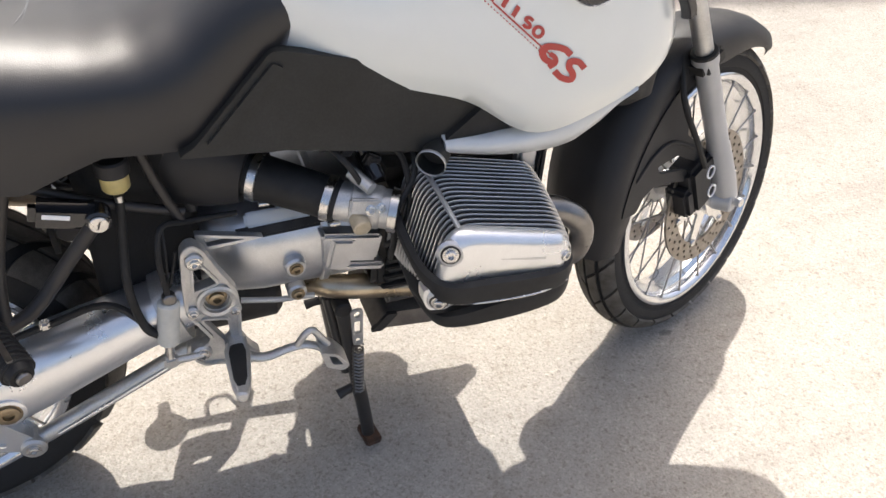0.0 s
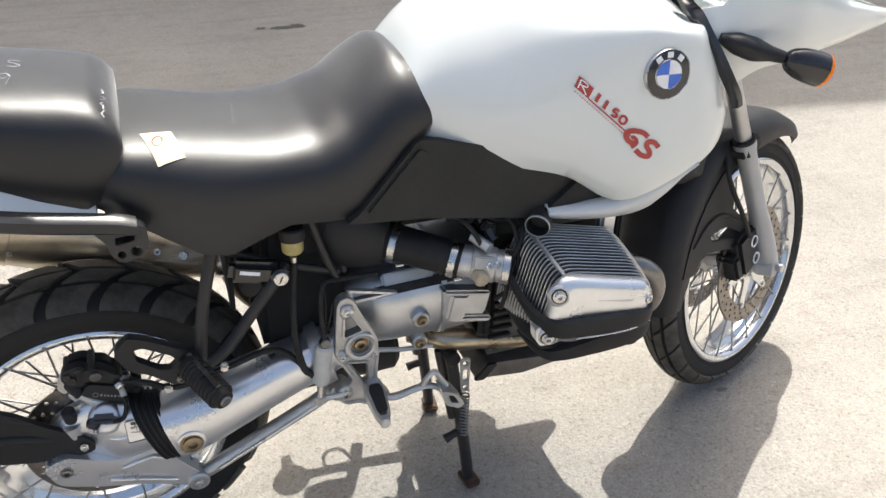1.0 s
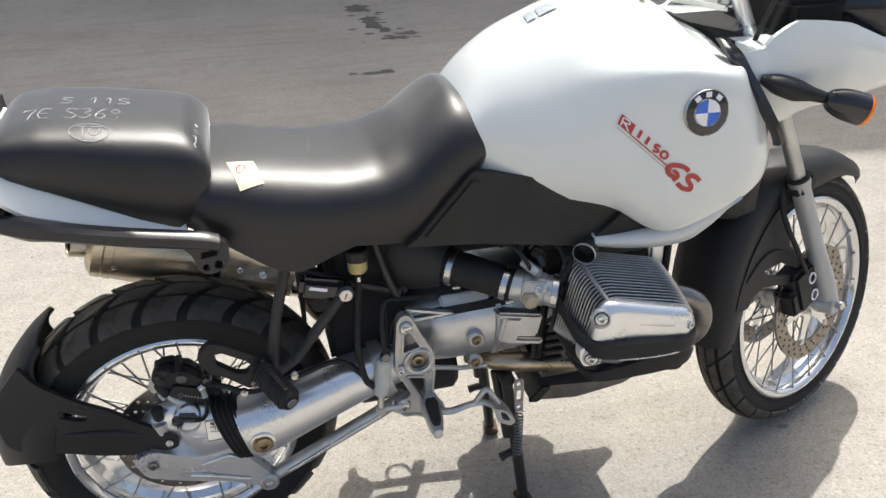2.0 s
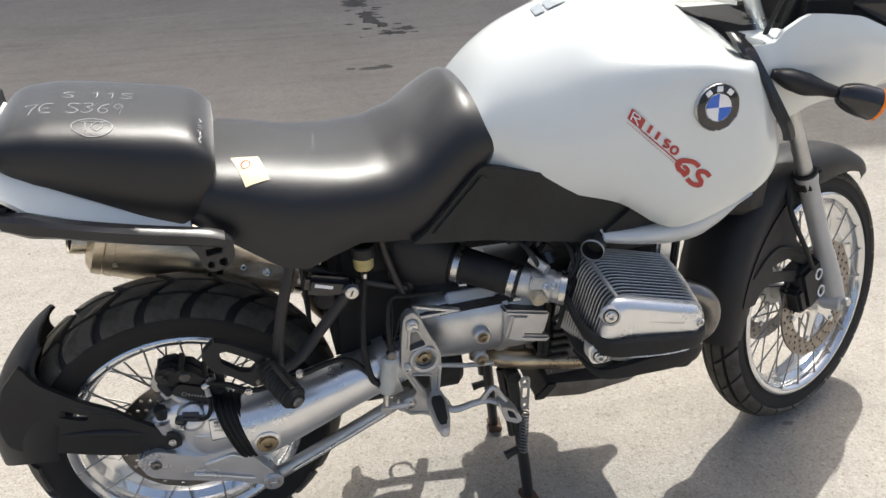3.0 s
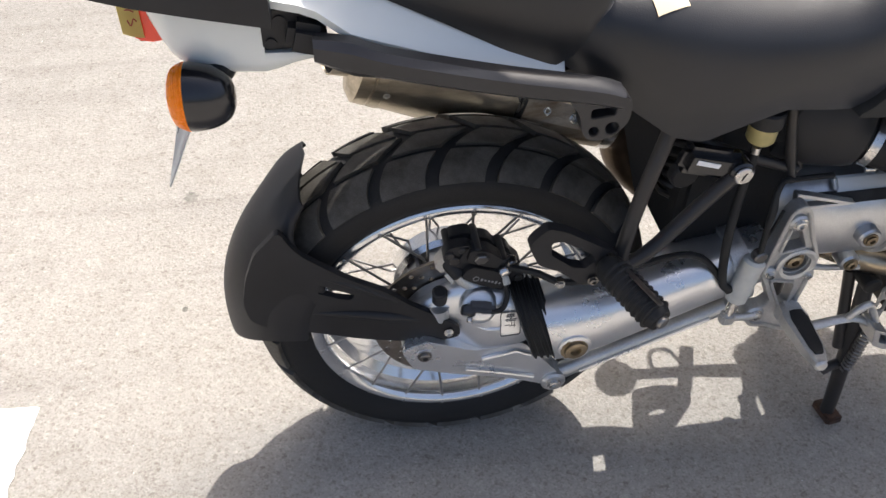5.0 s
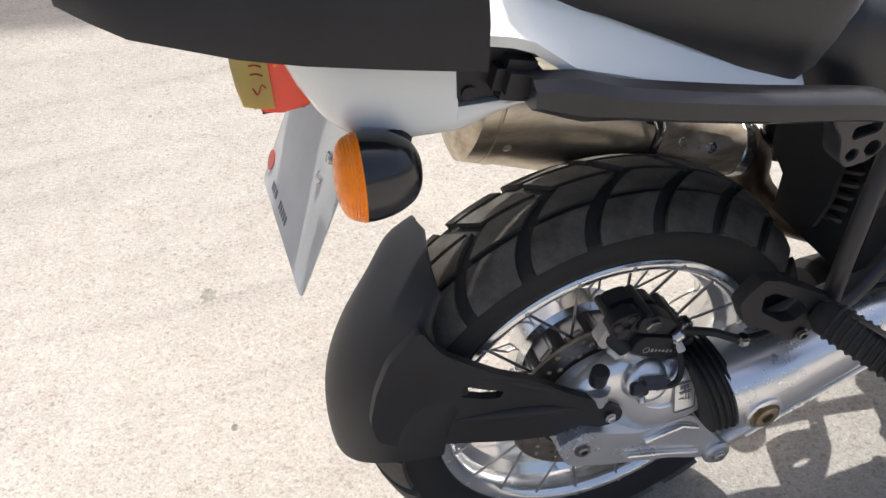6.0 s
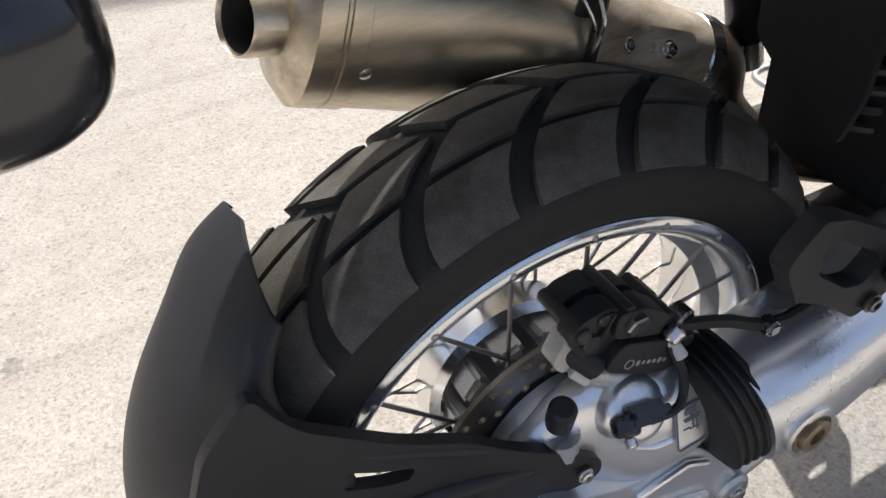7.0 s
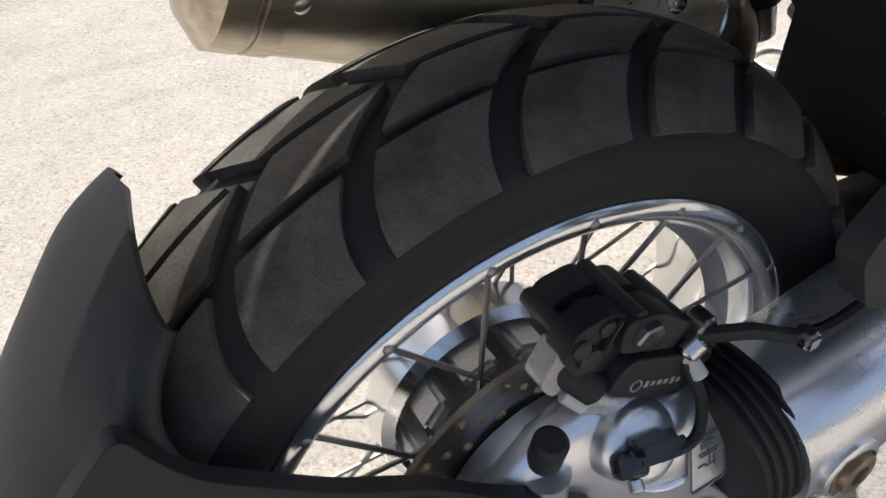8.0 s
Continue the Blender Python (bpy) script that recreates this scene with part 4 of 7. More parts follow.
def make_front_top():
    """Dash, bar, headlamp and screen, seen past the tank."""
    # cockpit blocks coloured near-black for the shade the dash would throw
    cock = part("cockpit", merge(box((1.20, 0, 1.02), (0.22, 0.30, 0.12), 0.02), box((1.30, 0, 1.10), (0.14, 0.24, 0.10), 0.02)), MATT_BLACK, bike, "dark cockpit behind the nose")
    bar = part("handlebar", tube([(1.195, -0.385, 1.265), (1.20, -0.27, 1.275), (1.165, -0.13, 1.24), (1.12, -0.05, 1.185), (1.10, 0.0, 1.18), (1.08, 0.05, 1.185), (1.03, 0.12, 1.24), (0.96, 0.24, 1.275), (0.865, 0.33, 1.265)], 0.0125, 12, 36), SILVER, bike, "silver handlebar turned to the left")
    for a, b in (((1.185, -0.44, 1.26), (1.198, -0.31, 1.272)), ((0.82, 0.375, 1.26), (0.915, 0.285, 1.272))):
        part("grip", rod(a, b, 0.018, 16, 0.004), SOFT_RUBBER, bar)
    part("bar_clamp", merge(box((1.12, -0.052, 1.165), (0.038, 0.030, 0.06), 0.012, (0, 0, 26)), box((1.08, 0.052, 1.165), (0.05, 0.036, 0.06), 0.012, (0, 0, 26)), box((1.12, 0, 1.130), (0.05, 0.15, 0.022), 0.009, (0, 0, 26))), CAST, bar)
    part("master_cylinder", merge(box((1.215, -0.27, 1.29), (0.05, 0.08, 0.035), 0.008), rod((1.23, -0.25, 1.29), (1.23, -0.25, 1.325), 0.026, 18, 0.004)), GLOSS_BLACK, bar)
    lamp = part("headlamp", moved(revolve([(0.0001, -0.10), (0.06, -0.09), (0.10, -0.04), (0.115, 0.02), (0.110, 0.03)], 32, axis="x"), pose(1.46, 0, 1.10)), GLOSS_BLACK, bike, "black-cased headlamp")
    part("lamp_glass", moved(revolve([(0.110, 0.028), (0.08, 0.040), (0.0001, 0.046)], 32, axis="x"), pose(1.46, 0, 1.10)), STEEL, lamp)
    scr = []
    for i in range(8):
        f = i / 7
        scr.append([(1.50 - 0.20 * f - 0.9 * (y * y), y, 1.17 + 0.26 * f) for y in (-0.17, -0.12, -0.06, 0, 0.06, 0.12, 0.17)])
    screen = loft([[Vector(p) for p in r] for r in scr], closed=False)
    bmesh.ops.solidify(screen, geom=list(screen.faces), thickness=0.004)
    part("windscreen", screen, GLOSS_BLACK, bike, "small dark windscreen")
    part("fork_stem_bolt", rod((1.20, -0.07, 1.05), (1.14, -0.06, 1.17), 0.012, 12), STEEL, cock)
    part("fork_top_tube", rod((1.235, -0.10, 0.95), (1.13, -0.09, 1.17), 0.015, 16, 0.003), SILVER, cock)
    part("cable", tube([(1.20, -0.24, 1.27), (1.23, -0.18, 1.22), (1.22, -0.12, 1.14), (1.20, -0.10, 1.02)], 0.006, 8, 16), SOFT_RUBBER, cock)
    part("cable", tube([(1.19, -0.22, 1.27), (1.17, -0.17, 1.18), (1.155, -0.13, 1.06)], 0.005, 8, 12), SOFT_RUBBER, cock)


make_front_top()


def make_indicator(at, stalk, label, lens_at=0.016):
    """A rounded black indicator with an amber lens on its end, along local x."""
    prof = [(0.0001, -0.045), (0.016, -0.043), (0.030, -0.034), (0.040, -0.016), (0.044, 0.004), (0.0445, lens_at)]
    body = revolve([(max(0.0001, p.x), p.y) for p in spline([(a, b, 0) for a, b in prof], 26)], 48, axis="x")
    ind = part("indicator", moved(body, at), GLOSS_BLACK, bike, label)
    curve = spline([(0.0445, lens_at, 0), (0.0435, lens_at + 0.006, 0), (0.037, 0.034, 0), (0.022, 0.0405, 0), (0.0001, 0.043, 0)], 34)
    lens = revolve([(max(0.0001, p.x - (0.0007 if k % 2 and 3 < k else 0.0)), p.y) for k, p in enumerate(curve)], 64, axis="x")
    part("lens", moved(lens, at), AMBER, ind, "ribbed amber lens")
    part("stalk", stalk, PLASTIC, ind)
    return ind


IND_R = pose(-0.311, -0.188, 0.848, 0, 0, 176) @ Matrix.Diagonal((0.80, 0.72, 0.86, 1))
make_indicator(IND_R, tube([(-0.282, -0.115, 0.872), (-0.286, -0.148, 0.868), (-0.294, -0.175, 0.862)], [0.024, 0.018, 0.014], 12, 8), "black rear indicator with an amber lens")
IND_F = pose(1.278, -0.277, 0.986, 0, 18, -10) @ Matrix.Diagonal((1.10, 0.60, 0.68, 1))
make_indicator(IND_F, merge(tube([(1.13, -0.212, 1.030), (1.16, -0.222, 1.020), (1.195, -0.230, 1.008), (1.222, -0.245, 1.002), (1.240, -0.260, 0.998)], [0.010, 0.024, 0.026, 0.016, 0.013], 14, 20, flat=0.8)), "black front indicator with an amber lens", 0.026)


# ---- seats
def seat_ring(x, W, zb, zt, sq=3.2, crown=0.012, lean=0.0, n=11):
    """A cushion section: near-upright flanks, soft shoulders, slightly domed top."""
    pts = [(-W * 0.96, zb), (-W, zb + 0.25 * (zt - zb))]
    for k in range(n):
        ph = (math.pi / 2) * k / (n - 1)
        y, z = math.cos(ph) ** (2 / sq), math.sin(ph) ** (2 / sq)
        zm = zb + 0.35 * (zt - zb)
        pts.append((-W * y * (1 - 0.05 * z), zm + (zt - zm) * z))
    pts = pts + [(-y, z) for y, z in pts[-2::-1]]
    return [Vector((x + lean * (z - zb), y, z)) for y, z in pts]


def cushion(rings, ease, far):
    """A skin over seat sections, eased everywhere but along its hem; far(x): the far half's share of the near one."""
    n = len(rings[0])
    rings = [[Vector((p.x, p.y * far(p.x) if p.y > 0 else p.y, p.z)) for p in r] for r in rings]
    bm = loft(rings)
    bm.verts.ensure_lookup_table()
    soft = [v for i, v in enumerate(bm.verts) if 2 <= i % n <= n - 3]
    for _ in range(2):
        bmesh.ops.smooth_vert(bm, verts=soft, factor=ease, use_axis_x=False, use_axis_y=True, use_axis_z=True)
    return bm


def make_seats():
    X = [0.085, 0.12, 0.18, 0.225, 0.268, 0.32, 0.367, 0.43, 0.488, 0.53, 0.575, 0.600, 0.617]
    ZB = [0.850, 0.832, 0.790, 0.758, 0.748, 0.768, 0.784, 0.776, 0.770, 0.795, 0.842, 0.868, 0.890]
    ZT = [0.920, 0.945, 0.940, 0.933, 0.925, 0.917, 0.913, 0.918, 0.945, 0.985, 1.015, 1.008, 0.985]
    W = [0.175, 0.192, 0.202, 0.206, 0.207, 0.205, 0.202, 0.197, 0.188, 0.178, 0.168, 0.162, 0.154]
    rings = []
    for i in range(46):
        x = X[0] + (X[-1] - X[0]) * i / 45
        w, zb, zt = (table(X, c, x) for c in (W, ZB, ZT))
        rings.append(seat_ring(x, w, zb, zt, table([0.1, 0.35, 0.5, 0.6], [4.2, 3.6, 2.9, 2.6], x), n=17))
        # the front swells towards the tank
        k = max(0.0, (x - 0.55) / 0.067)
        for p in rings[-1]:
            p.x += 0.016 * k * math.exp(-((p.z - 0.95) / 0.05) ** 2)
    bm = cushion(rings, 0.5, lambda x: table([0.28, 0.45], [0.70, 1.0], x))
    seat = part("seat", bm, VINYL, bike, "black vinyl rider seat worn shiny on top", sharp=60)
    X = [-0.205, -0.195, -0.17, -0.12, -0.05, 0.02, 0.07, 0.105, 0.128, 0.138]
    ZB = [0.985, 0.972, 0.962, 0.945, 0.912, 0.876, 0.854, 0.872, 0.905, 0.935]
    ZT = [1.003, 1.024, 1.036, 1.040, 1.034, 1.024, 1.017, 1.008, 0.992, 0.968]
    W = [0.150, 0.163, 0.174, 0.182, 0.186, 0.188, 0.188, 0.186, 0.180, 0.168]
    rings = []
    for i in range(44):
        x = X[0] + (X[-1] - X[0]) * i / 43
        w, zb, zt = (table(X, c, x) for c in (W, ZB, ZT))
        rings.append(seat_ring(x, w, zb, zt, 4.6, n=17))
    bm = cushion(rings, 0.45, lambda x: 0.72)
    pil = part("pillion_seat", bm, VINYL, bike, "black vinyl pillion seat with white chalk figures", sharp=60)
    return seat, pil


seat, pillion = make_seats()
bpy.context.view_layer.update()


def drop_on(ob, x, y, lift=0.001):
    hit, p, nrm, _ = ob.ray_cast(Vector((x, y, 3.0)), Vector((0, 0, -1)))
    return p + nrm * lift if hit else Vector((x, y, 1.0))


def chalk(ob, name, strokes, place, w=0.0014, mat=None, parent=None):
    """Hand-drawn strokes laid on a part's upper side. place(u, v) gives x, y."""
    bms = []
    for pts in strokes:
        P = [drop_on(ob, *place(u, v)) for u, v in [(p.x, p.y) for p in spline([(a, b, 0) for a, b in pts], 5 * len(pts))]]
        bms.append(tube(P, w * 0.5, 6, flat=0.5))
    return part(name, merge(*bms), mat or CHALK, parent or ob, "white hand-drawn chalk figures")


GLYPH = {
    "S": [[(0.8, 0.9), (0.3, 1.0), (0.1, 0.75), (0.5, 0.5), (0.8, 0.25), (0.5, 0.0), (0.05, 0.1)]],
    "1": [[(0.2, 0.7), (0.5, 1.0), (0.5, 0.0)]],
    "7": [[(0.0, 0.9), (0.15, 1.0), (0.8, 0.95), (0.55, 0.5), (0.45, 0.0)]],
    "E": [[(0.85, 0.95), (0.3, 0.95), (0.05, 0.5), (0.3, 0.05), (0.85, 0.05)], [(0.15, 0.5), (0.7, 0.5)]],
    "5": [[(0.8, 1.0), (0.2, 1.0), (0.15, 0.6), (0.6, 0.6), (0.75, 0.25), (0.4, 0.0), (0.05, 0.1)]],
    "3": [[(0.1, 0.9), (0.5, 1.0), (0.7, 0.75), (0.35, 0.55), (0.75, 0.3), (0.4, 0.0), (0.05, 0.1)]],
    "6": [[(0.75, 1.0), (0.3, 0.7), (0.1, 0.3), (0.4, 0.0), (0.75, 0.25), (0.45, 0.5), (0.15, 0.35)]],
    "9": [[(0.7, 0.75), (0.4, 1.0), (0.1, 0.75), (0.35, 0.5), (0.7, 0.75), (0.65, 0.4), (0.55, 0.0)]],
    "0": [[(0.5, 1.0), (0.15, 0.6), (0.2, 0.15), (0.55, 0.0), (0.85, 0.4), (0.8, 0.85), (0.5, 1.0)]],
}


def write(ob, text, x0, y0, hx, hy, gap=1.05, name="chalk_mark"):
    k = 0
    for ch in text:
        if ch != " ":
            chalk(ob, name, GLYPH[ch], lambda u, v, k=k: (x0 + (k * gap + u) * hx, y0 + v * hy))
        k += 1 if ch != " " else 0.8


# figures chalked on the pillion seat
write(pillion, "S 11S", -0.098, -0.018, 0.024, 0.030, 1.0)
write(pillion, "7E S369", -0.148, -0.094, 0.023, 0.046, 1.0)
chalk(pillion, "chalk_mark", [[(math.cos(a) * 1.0, math.sin(a)) for a in [0.5 + 0.55 * k for k in range(13)]], [(-0.35, 0.5), (-0.3, -0.5)], [(0.15, 0.5), (-0.05, 0.0), (0.2, -0.45), (0.5, -0.05), (0.45, 0.5), (0.15, 0.5)], [(-0.6, 0.55), (0.6, 0.65)]], lambda u, v: (-0.040 + 0.030 * u, -0.140 + 0.022 * v))
chalk(pillion, "chalk_mark", [[(0.0, -0.1), (0.02, -0.02), (-0.3, 0.0), (0.1, 0.06)], [(-0.2, 0.12), (0.35, 0.14)], [(-0.2, 0.2), (0.35, 0.22)], [(-0.1, 0.3), (0.2, 0.36), (0.0, 0.44)], [(0.0, -0.25), (-0.2, -0.2), (0.1, -0.12)]], lambda u, v: (0.120 + 0.012 * u, -0.125 + 0.12 * v), 0.0024)
# scratches on the rider seat
chalk(seat, "scratch", [[(0.0, 0.0), (0.3, 0.4), (0.5, 1.0)], [(0.25, 0.1), (0.5, 0.8)]], lambda u, v: (0.300 + 0.035 * u, -0.080 + 0.10 * v), 0.0011, LABEL_GREY)


def make_note():
    """A cream paper note laid on the rider seat."""
    corners = [(0.163, -0.118), (0.209, -0.110), (0.222, -0.168), (0.181, -0.182)]
    bm = bmesh.new()
    n = 7
    grid = {}
    for i in range(n + 1):
        for j in range(n + 1):
            u, v = i / n, j / n
            a = Vector(corners[0]).lerp(Vector(corners[1]), u)
            b = Vector(corners[3]).lerp(Vector(corners[2]), u)
            p = a.lerp(b, v)
            grid[i, j] = bm.verts.new(drop_on(seat, p.x, p.y, 0.0015))
    for i in range(n):
        for j in range(n):
            bm.faces.new((grid[i, j], grid[i + 1, j], grid[i + 1, j + 1], grid[i, j + 1]))
    note = part("paper_note", bm, PAPER)
    tagged(note, "cream paper note with a red mark on the seat", "note")
    bpy.context.view_layer.update()
    P = [(0.186 + 0.007 * math.cos(a) + 0.003 * math.sin(a), -0.138 + 0.011 * math.sin(a)) for a in [2 * math.pi * k / 14 for k in range(15)]]
    part("red_mark", tube([drop_on(seat, x, y, 0.0025) for x, y in P], 0.0010, 6, flat=0.5), DECAL_RED, note)


make_note()


# ---- side panels, tail, rack, rails
def make_side_panels():
    for sy in (-1, 1):
        # slotted dark panel under the tank
        o = rounded([(0.455, 0.772), (0.480, 0.784), (0.592, 0.894), (0.74, 0.872), (0.850, 0.842), (0.884, 0.802), (0.886, 0.788), (0.815, 0.732), (0.60, 0.752)], 0.010)
        lean = lambda x, z, sy=sy: sy * (0.205 - 0.13 * max(0, 0.62 - x) * 0 + 0.10 * (z - 0.84) * -1.0 - table([0.40, 0.6, 0.75, 0.89], [0.012, 0.035, 0.010, 0.0], x))
        panel = part("side_panel", plate(o, -0.010, 0.010, (), 0.004, lean), GREY_PLASTIC, bike, "dark grey plastic side panel below the tank")
        r = rounded([(0.495, 0.786), (0.512, 0.786), (0.606, 0.872), (0.592, 0.880)], 0.004)
        part("panel_rib", plate(r, sy * 0.008, sy * 0.016, (), 0.002, lean), GREY_PLASTIC, panel)
        # small black wedge ahead of it, standing for the shade in the gap
        w = rounded([(0.800, 0.742), (0.840, 0.775), (0.872, 0.802), (0.910, 0.790), (0.955, 0.774), (0.952, 0.752), (0.860, 0.748)], 0.003)
        part("gap_shade_wedge", plate(w, sy * 0.205, sy * 0.230, (), 0.003), SOFT_RUBBER, panel)
        # pale lower cowl beneath the tank
        rings = []
        for i in range(24):
            x = 0.815 + (1.100 - 0.815) * i / 23
            zb = table([0.815, 0.87, 0.94, 0.98, 1.01, 1.047, 1.073, 1.100], [0.731, 0.724, 0.720, 0.723, 0.731, 0.757, 0.783, 0.806], x)
            zt = table([0.815, 0.87, 0.93, 0.98, 1.018, 1.100], [0.759, 0.758, 0.762, 0.773, 0.790, 0.822], x)
            y = table([0.815, 0.9, 1.0, 1.062], [0.236, 0.250, 0.257, 0.260], x)
            rings.append([Vector((x, sy * a, z)) for a, z in ((y - 0.02, zt), (y, zt - 0.004), (y + 0.003, 0.5 * (zt + zb)), (y - 0.004, zb + 0.006), (y - 0.035, zb), (y - 0.06, zb + 0.012), (y - 0.04, zt - 0.01))])
        part("lower_cowl", loft(rings), WHITE_SILVER, panel, "pale silver lower cowl under the tank", sharp=75)


make_side_panels()


def make_tail():
    tail = None
    # white flank below the pillion seat
    for sy in (-1, 1):
        rings = []
        for i in range(20):
            x = 0.085 + (-0.235 - 0.085) * i / 19
            zt = table([-0.235, -0.2, -0.12, 0.02, 0.085], [0.972, 0.972, 0.945, 0.890, 0.866], x)
            zb = table([-0.235, -0.19, -0.15, 0.085], [0.946, 0.936, 0.905, 0.826], x)
            y = table([-0.235, -0.15, 0.085], [0.196, 0.200, 0.196], x) * (1.0 if sy < 0 else 0.57)
            rings.append([Vector((x, sy * a, z)) for a, z in ((y - 0.055, zt + 0.022), (y - 0.036, zt + 0.012), (y - 0.012, 0.55 * zt + 0.45 * zb), (y - 0.001, zb + 0.012), (y - 0.004, zb + 0.002), (y - 0.02, zb), (y - 0.06, 0.5 * (zt + zb)))])
        ob = part("tail_flank", loft(rings), WHITE, bike, "white tail flank under the pillion seat", sharp=50)
        tail = tail or ob
        # rounded rear half of the tail
        rings = []
        for i in range(20):
            x = -0.240 - 0.128 * (i / 19) ** 0.85
            f = (x + 0.240) / -0.128
            zt = 0.952 - 0.004 * f
            zb = table([0, 0.35, 0.62, 0.80, 0.92, 1.0], [0.862, 0.862, 0.866, 0.882, 0.904, 0.930], f)
            y = table([0, 0.4, 0.75, 1.0], [0.178, 0.174, 0.160, 0.118], f)
            rings.append([Vector((x, sy * a, z)) for a, z in ((y - 0.05, zt), (y - 0.010, zt), (y - 0.002, zt - 0.008), (y + 0.001, 0.5 * (zt + zb)), (y, zb + 0.016), (y - 0.002, zb + 0.007), (y - 0.008, zb + 0.001), (y - 0.020, zb - 0.001), (y - 0.09, zb), (y - 0.09, zt))])
        part("tail_end", loft(rings), WHITE, ob, "white rounded tail end", sharp=50)
        if sy < 0:
            # the lower edge sweeps up ahead of the rounded end
            rings = []
            for i in range(16):
                x = -0.2405 + 0.092 * i / 15
                zb = table([-0.2405, -0.225, -0.205, -0.18, -0.1485], [0.862, 0.866, 0.874, 0.880, 0.8845], x)
                zt = 0.8890 - 0.002 * i / 15
                h = zt - zb
                rings.append([Vector((x, -a, z)) for a, z in ((0.150, zt), (0.177, zt), (0.179, zt - 0.25 * h), (0.178, zb + min(0.016, 0.55 * h)), (0.176, zb + min(0.007, 0.25 * h)), (0.170, zb + 0.001), (0.158, zb - 0.001), (0.150, zb))])
            part("tail_lip", loft(rings), WHITE, ob, sharp=50)
        # black joint between the two
        jy = sy * (1.0 if sy < 0 else 0.66)
        part("tail_joint", merge(box((-0.212, jy * 0.166, 0.918), (0.074, 0.028, 0.056), 0.008), box((-0.196, jy * 0.186, 0.912), (0.040, 0.030, 0.034), 0.008, (0, 14, 0)), rod((-0.232, jy * 0.175, 0.902), (-0.232, jy * 0.1825, 0.902), 0.006, 12), rod((-0.222, jy * 0.175, 0.926), (-0.222, jy * 0.1825, 0.926), 0.007, 12)), PLASTIC, ob)
    # tail lamp, wedge-shaped
    lamp_rings = []
    for x, zb, zt, w in ((-0.340, 0.864, 0.945, 0.093), (-0.368, 0.860, 0.945, 0.093), (-0.386, 0.861, 0.940, 0.088), (-0.398, 0.874, 0.932, 0.080)):
        lamp_rings.append([Vector((x, y, z)) for y, z in ((-w, zb), (-w, 0.5 * (zb + zt)), (-w * 0.98, zt), (0, zt + 0.004), (w * 0.98, zt), (w, 0.5 * (zb + zt)), (w, zb), (0, zb - 0.003))])
    lamp = part("tail_lamp", soften(loft(lamp_rings), 0.004), RED_LENS, bike, "red tail lamp with yellow marker tape")
    for k in range(9):
        z = 0.866 + 0.008 * k
        part("lens_rib", rod((-0.346, -0.0930, z), (-0.376, -0.0910, z), 0.0006, 6), RED_LENS, lamp)
    for k in range(7):
        part("reflector_bead", box((-0.3685, -0.0935, 0.907 + 0.005 * k), (0.003, 0.002, 0.003), 0.0006), AMBER, lamp)
    # tape wrapped round the lamp's rear edge
    tp = bmesh.new()
    col = []
    for x, y in ((-0.374, -0.0940), (-0.387, -0.0905), (-0.399, -0.0825), (-0.4015, -0.05), (-0.402, -0.01)):
        col.append([tp.verts.new((x + 0.006 * (z - 0.9) / 0.05 * (1 if y < -0.1 else 0), y, z)) for z in (0.868, 0.890, 0.915, 0.937)])
    for a, b in zip(col, col[1:]):
        for i in range(3):
            tp.faces.new((a[i], a[i + 1], b[i + 1], b[i]))
    bmesh.ops.solidify(tp, geom=list(tp.faces), thickness=0.0006)
    tape = part("tape", tp, TAPE, lamp, "yellow tape with red hand-drawn figures")
    for k, z in enumerate((0.885, 0.899, 0.907, 0.920)):
        pts = [(-0.3795, -0.0935, z), (-0.384, -0.0922, z + 0.002), (-0.389, -0.0900, z + 0.001)] if k in (1, 2) else [(-0.3785, -0.0938, z + 0.003), (-0.3815, -0.0930, z + 0.006), (-0.3840, -0.0922, z), (-0.3865, -0.0914, z - 0.003), (-0.3890, -0.0900, z + 0.003)]
        part("red_mark", tube(pts, 0.0007, 6, 10), DECAL_RED, tape)
    # number-plate sheet hung below, with bolts and plain bars for its lettering
    o = rounded([(-0.1145, 0.0), (0.1145, 0.0), (0.1145, -0.208), (-0.1145, -0.208)], 0.010)
    sheet = moved(plate(o, -0.0008, 0.0008), pose(0, 0, 0, 0, 0, 90))
    plate_at = pose(-0.296, 0.004, 0.856, -3.0, 25.5, 0)
    holder = part("number_plate", moved(sheet, plate_at), PLATE_METAL, bike, "plain grey aluminium plate hung under the tail")
    plate_face = plate_at @ pose(0, 0, 0, 0, 0, 180)
    for y, z in ((0.092, -0.050), (0.055, -0.105), (0.0, -0.045), (-0.06, -0.045)):
        part("plate_screw", moved(revolve([(0.0065, 0), (0.0065, 0.002), (0.004, 0.0035), (0.0001, 0.0035)], 14, axis="x"), plate_face @ pose(0.001, y, z)), STEEL, holder)
    part("plate_nut", moved(rod((0, 0, 0), (0.018, 0, 0), 0.006, 6, 0.001), plate_face @ pose(0, 0.098, -0.062)), STEEL, holder)
    part("plate_badge", moved(revolve([(0.0001, 0.0014), (0.012, 0.0014), (0.012, 0)], 20, axis="x"), plate_face @ pose(0.0008, -0.104, -0.176)), DECAL_RED, holder)
    for k, (y, wd) in enumerate(((-0.070, 0.008), (-0.061, 0.008), (-0.051, 0.009), (-0.028, 0.006), (-0.020, 0.006), (-0.012, 0.006), (-0.004, 0.006), (0.004, 0.006))):
        part("lettering_bar", moved(box((0.0012, y, -0.190), (0.0006, wd * 0.7, 0.010), 0), plate_face), LABEL_GREY, holder)
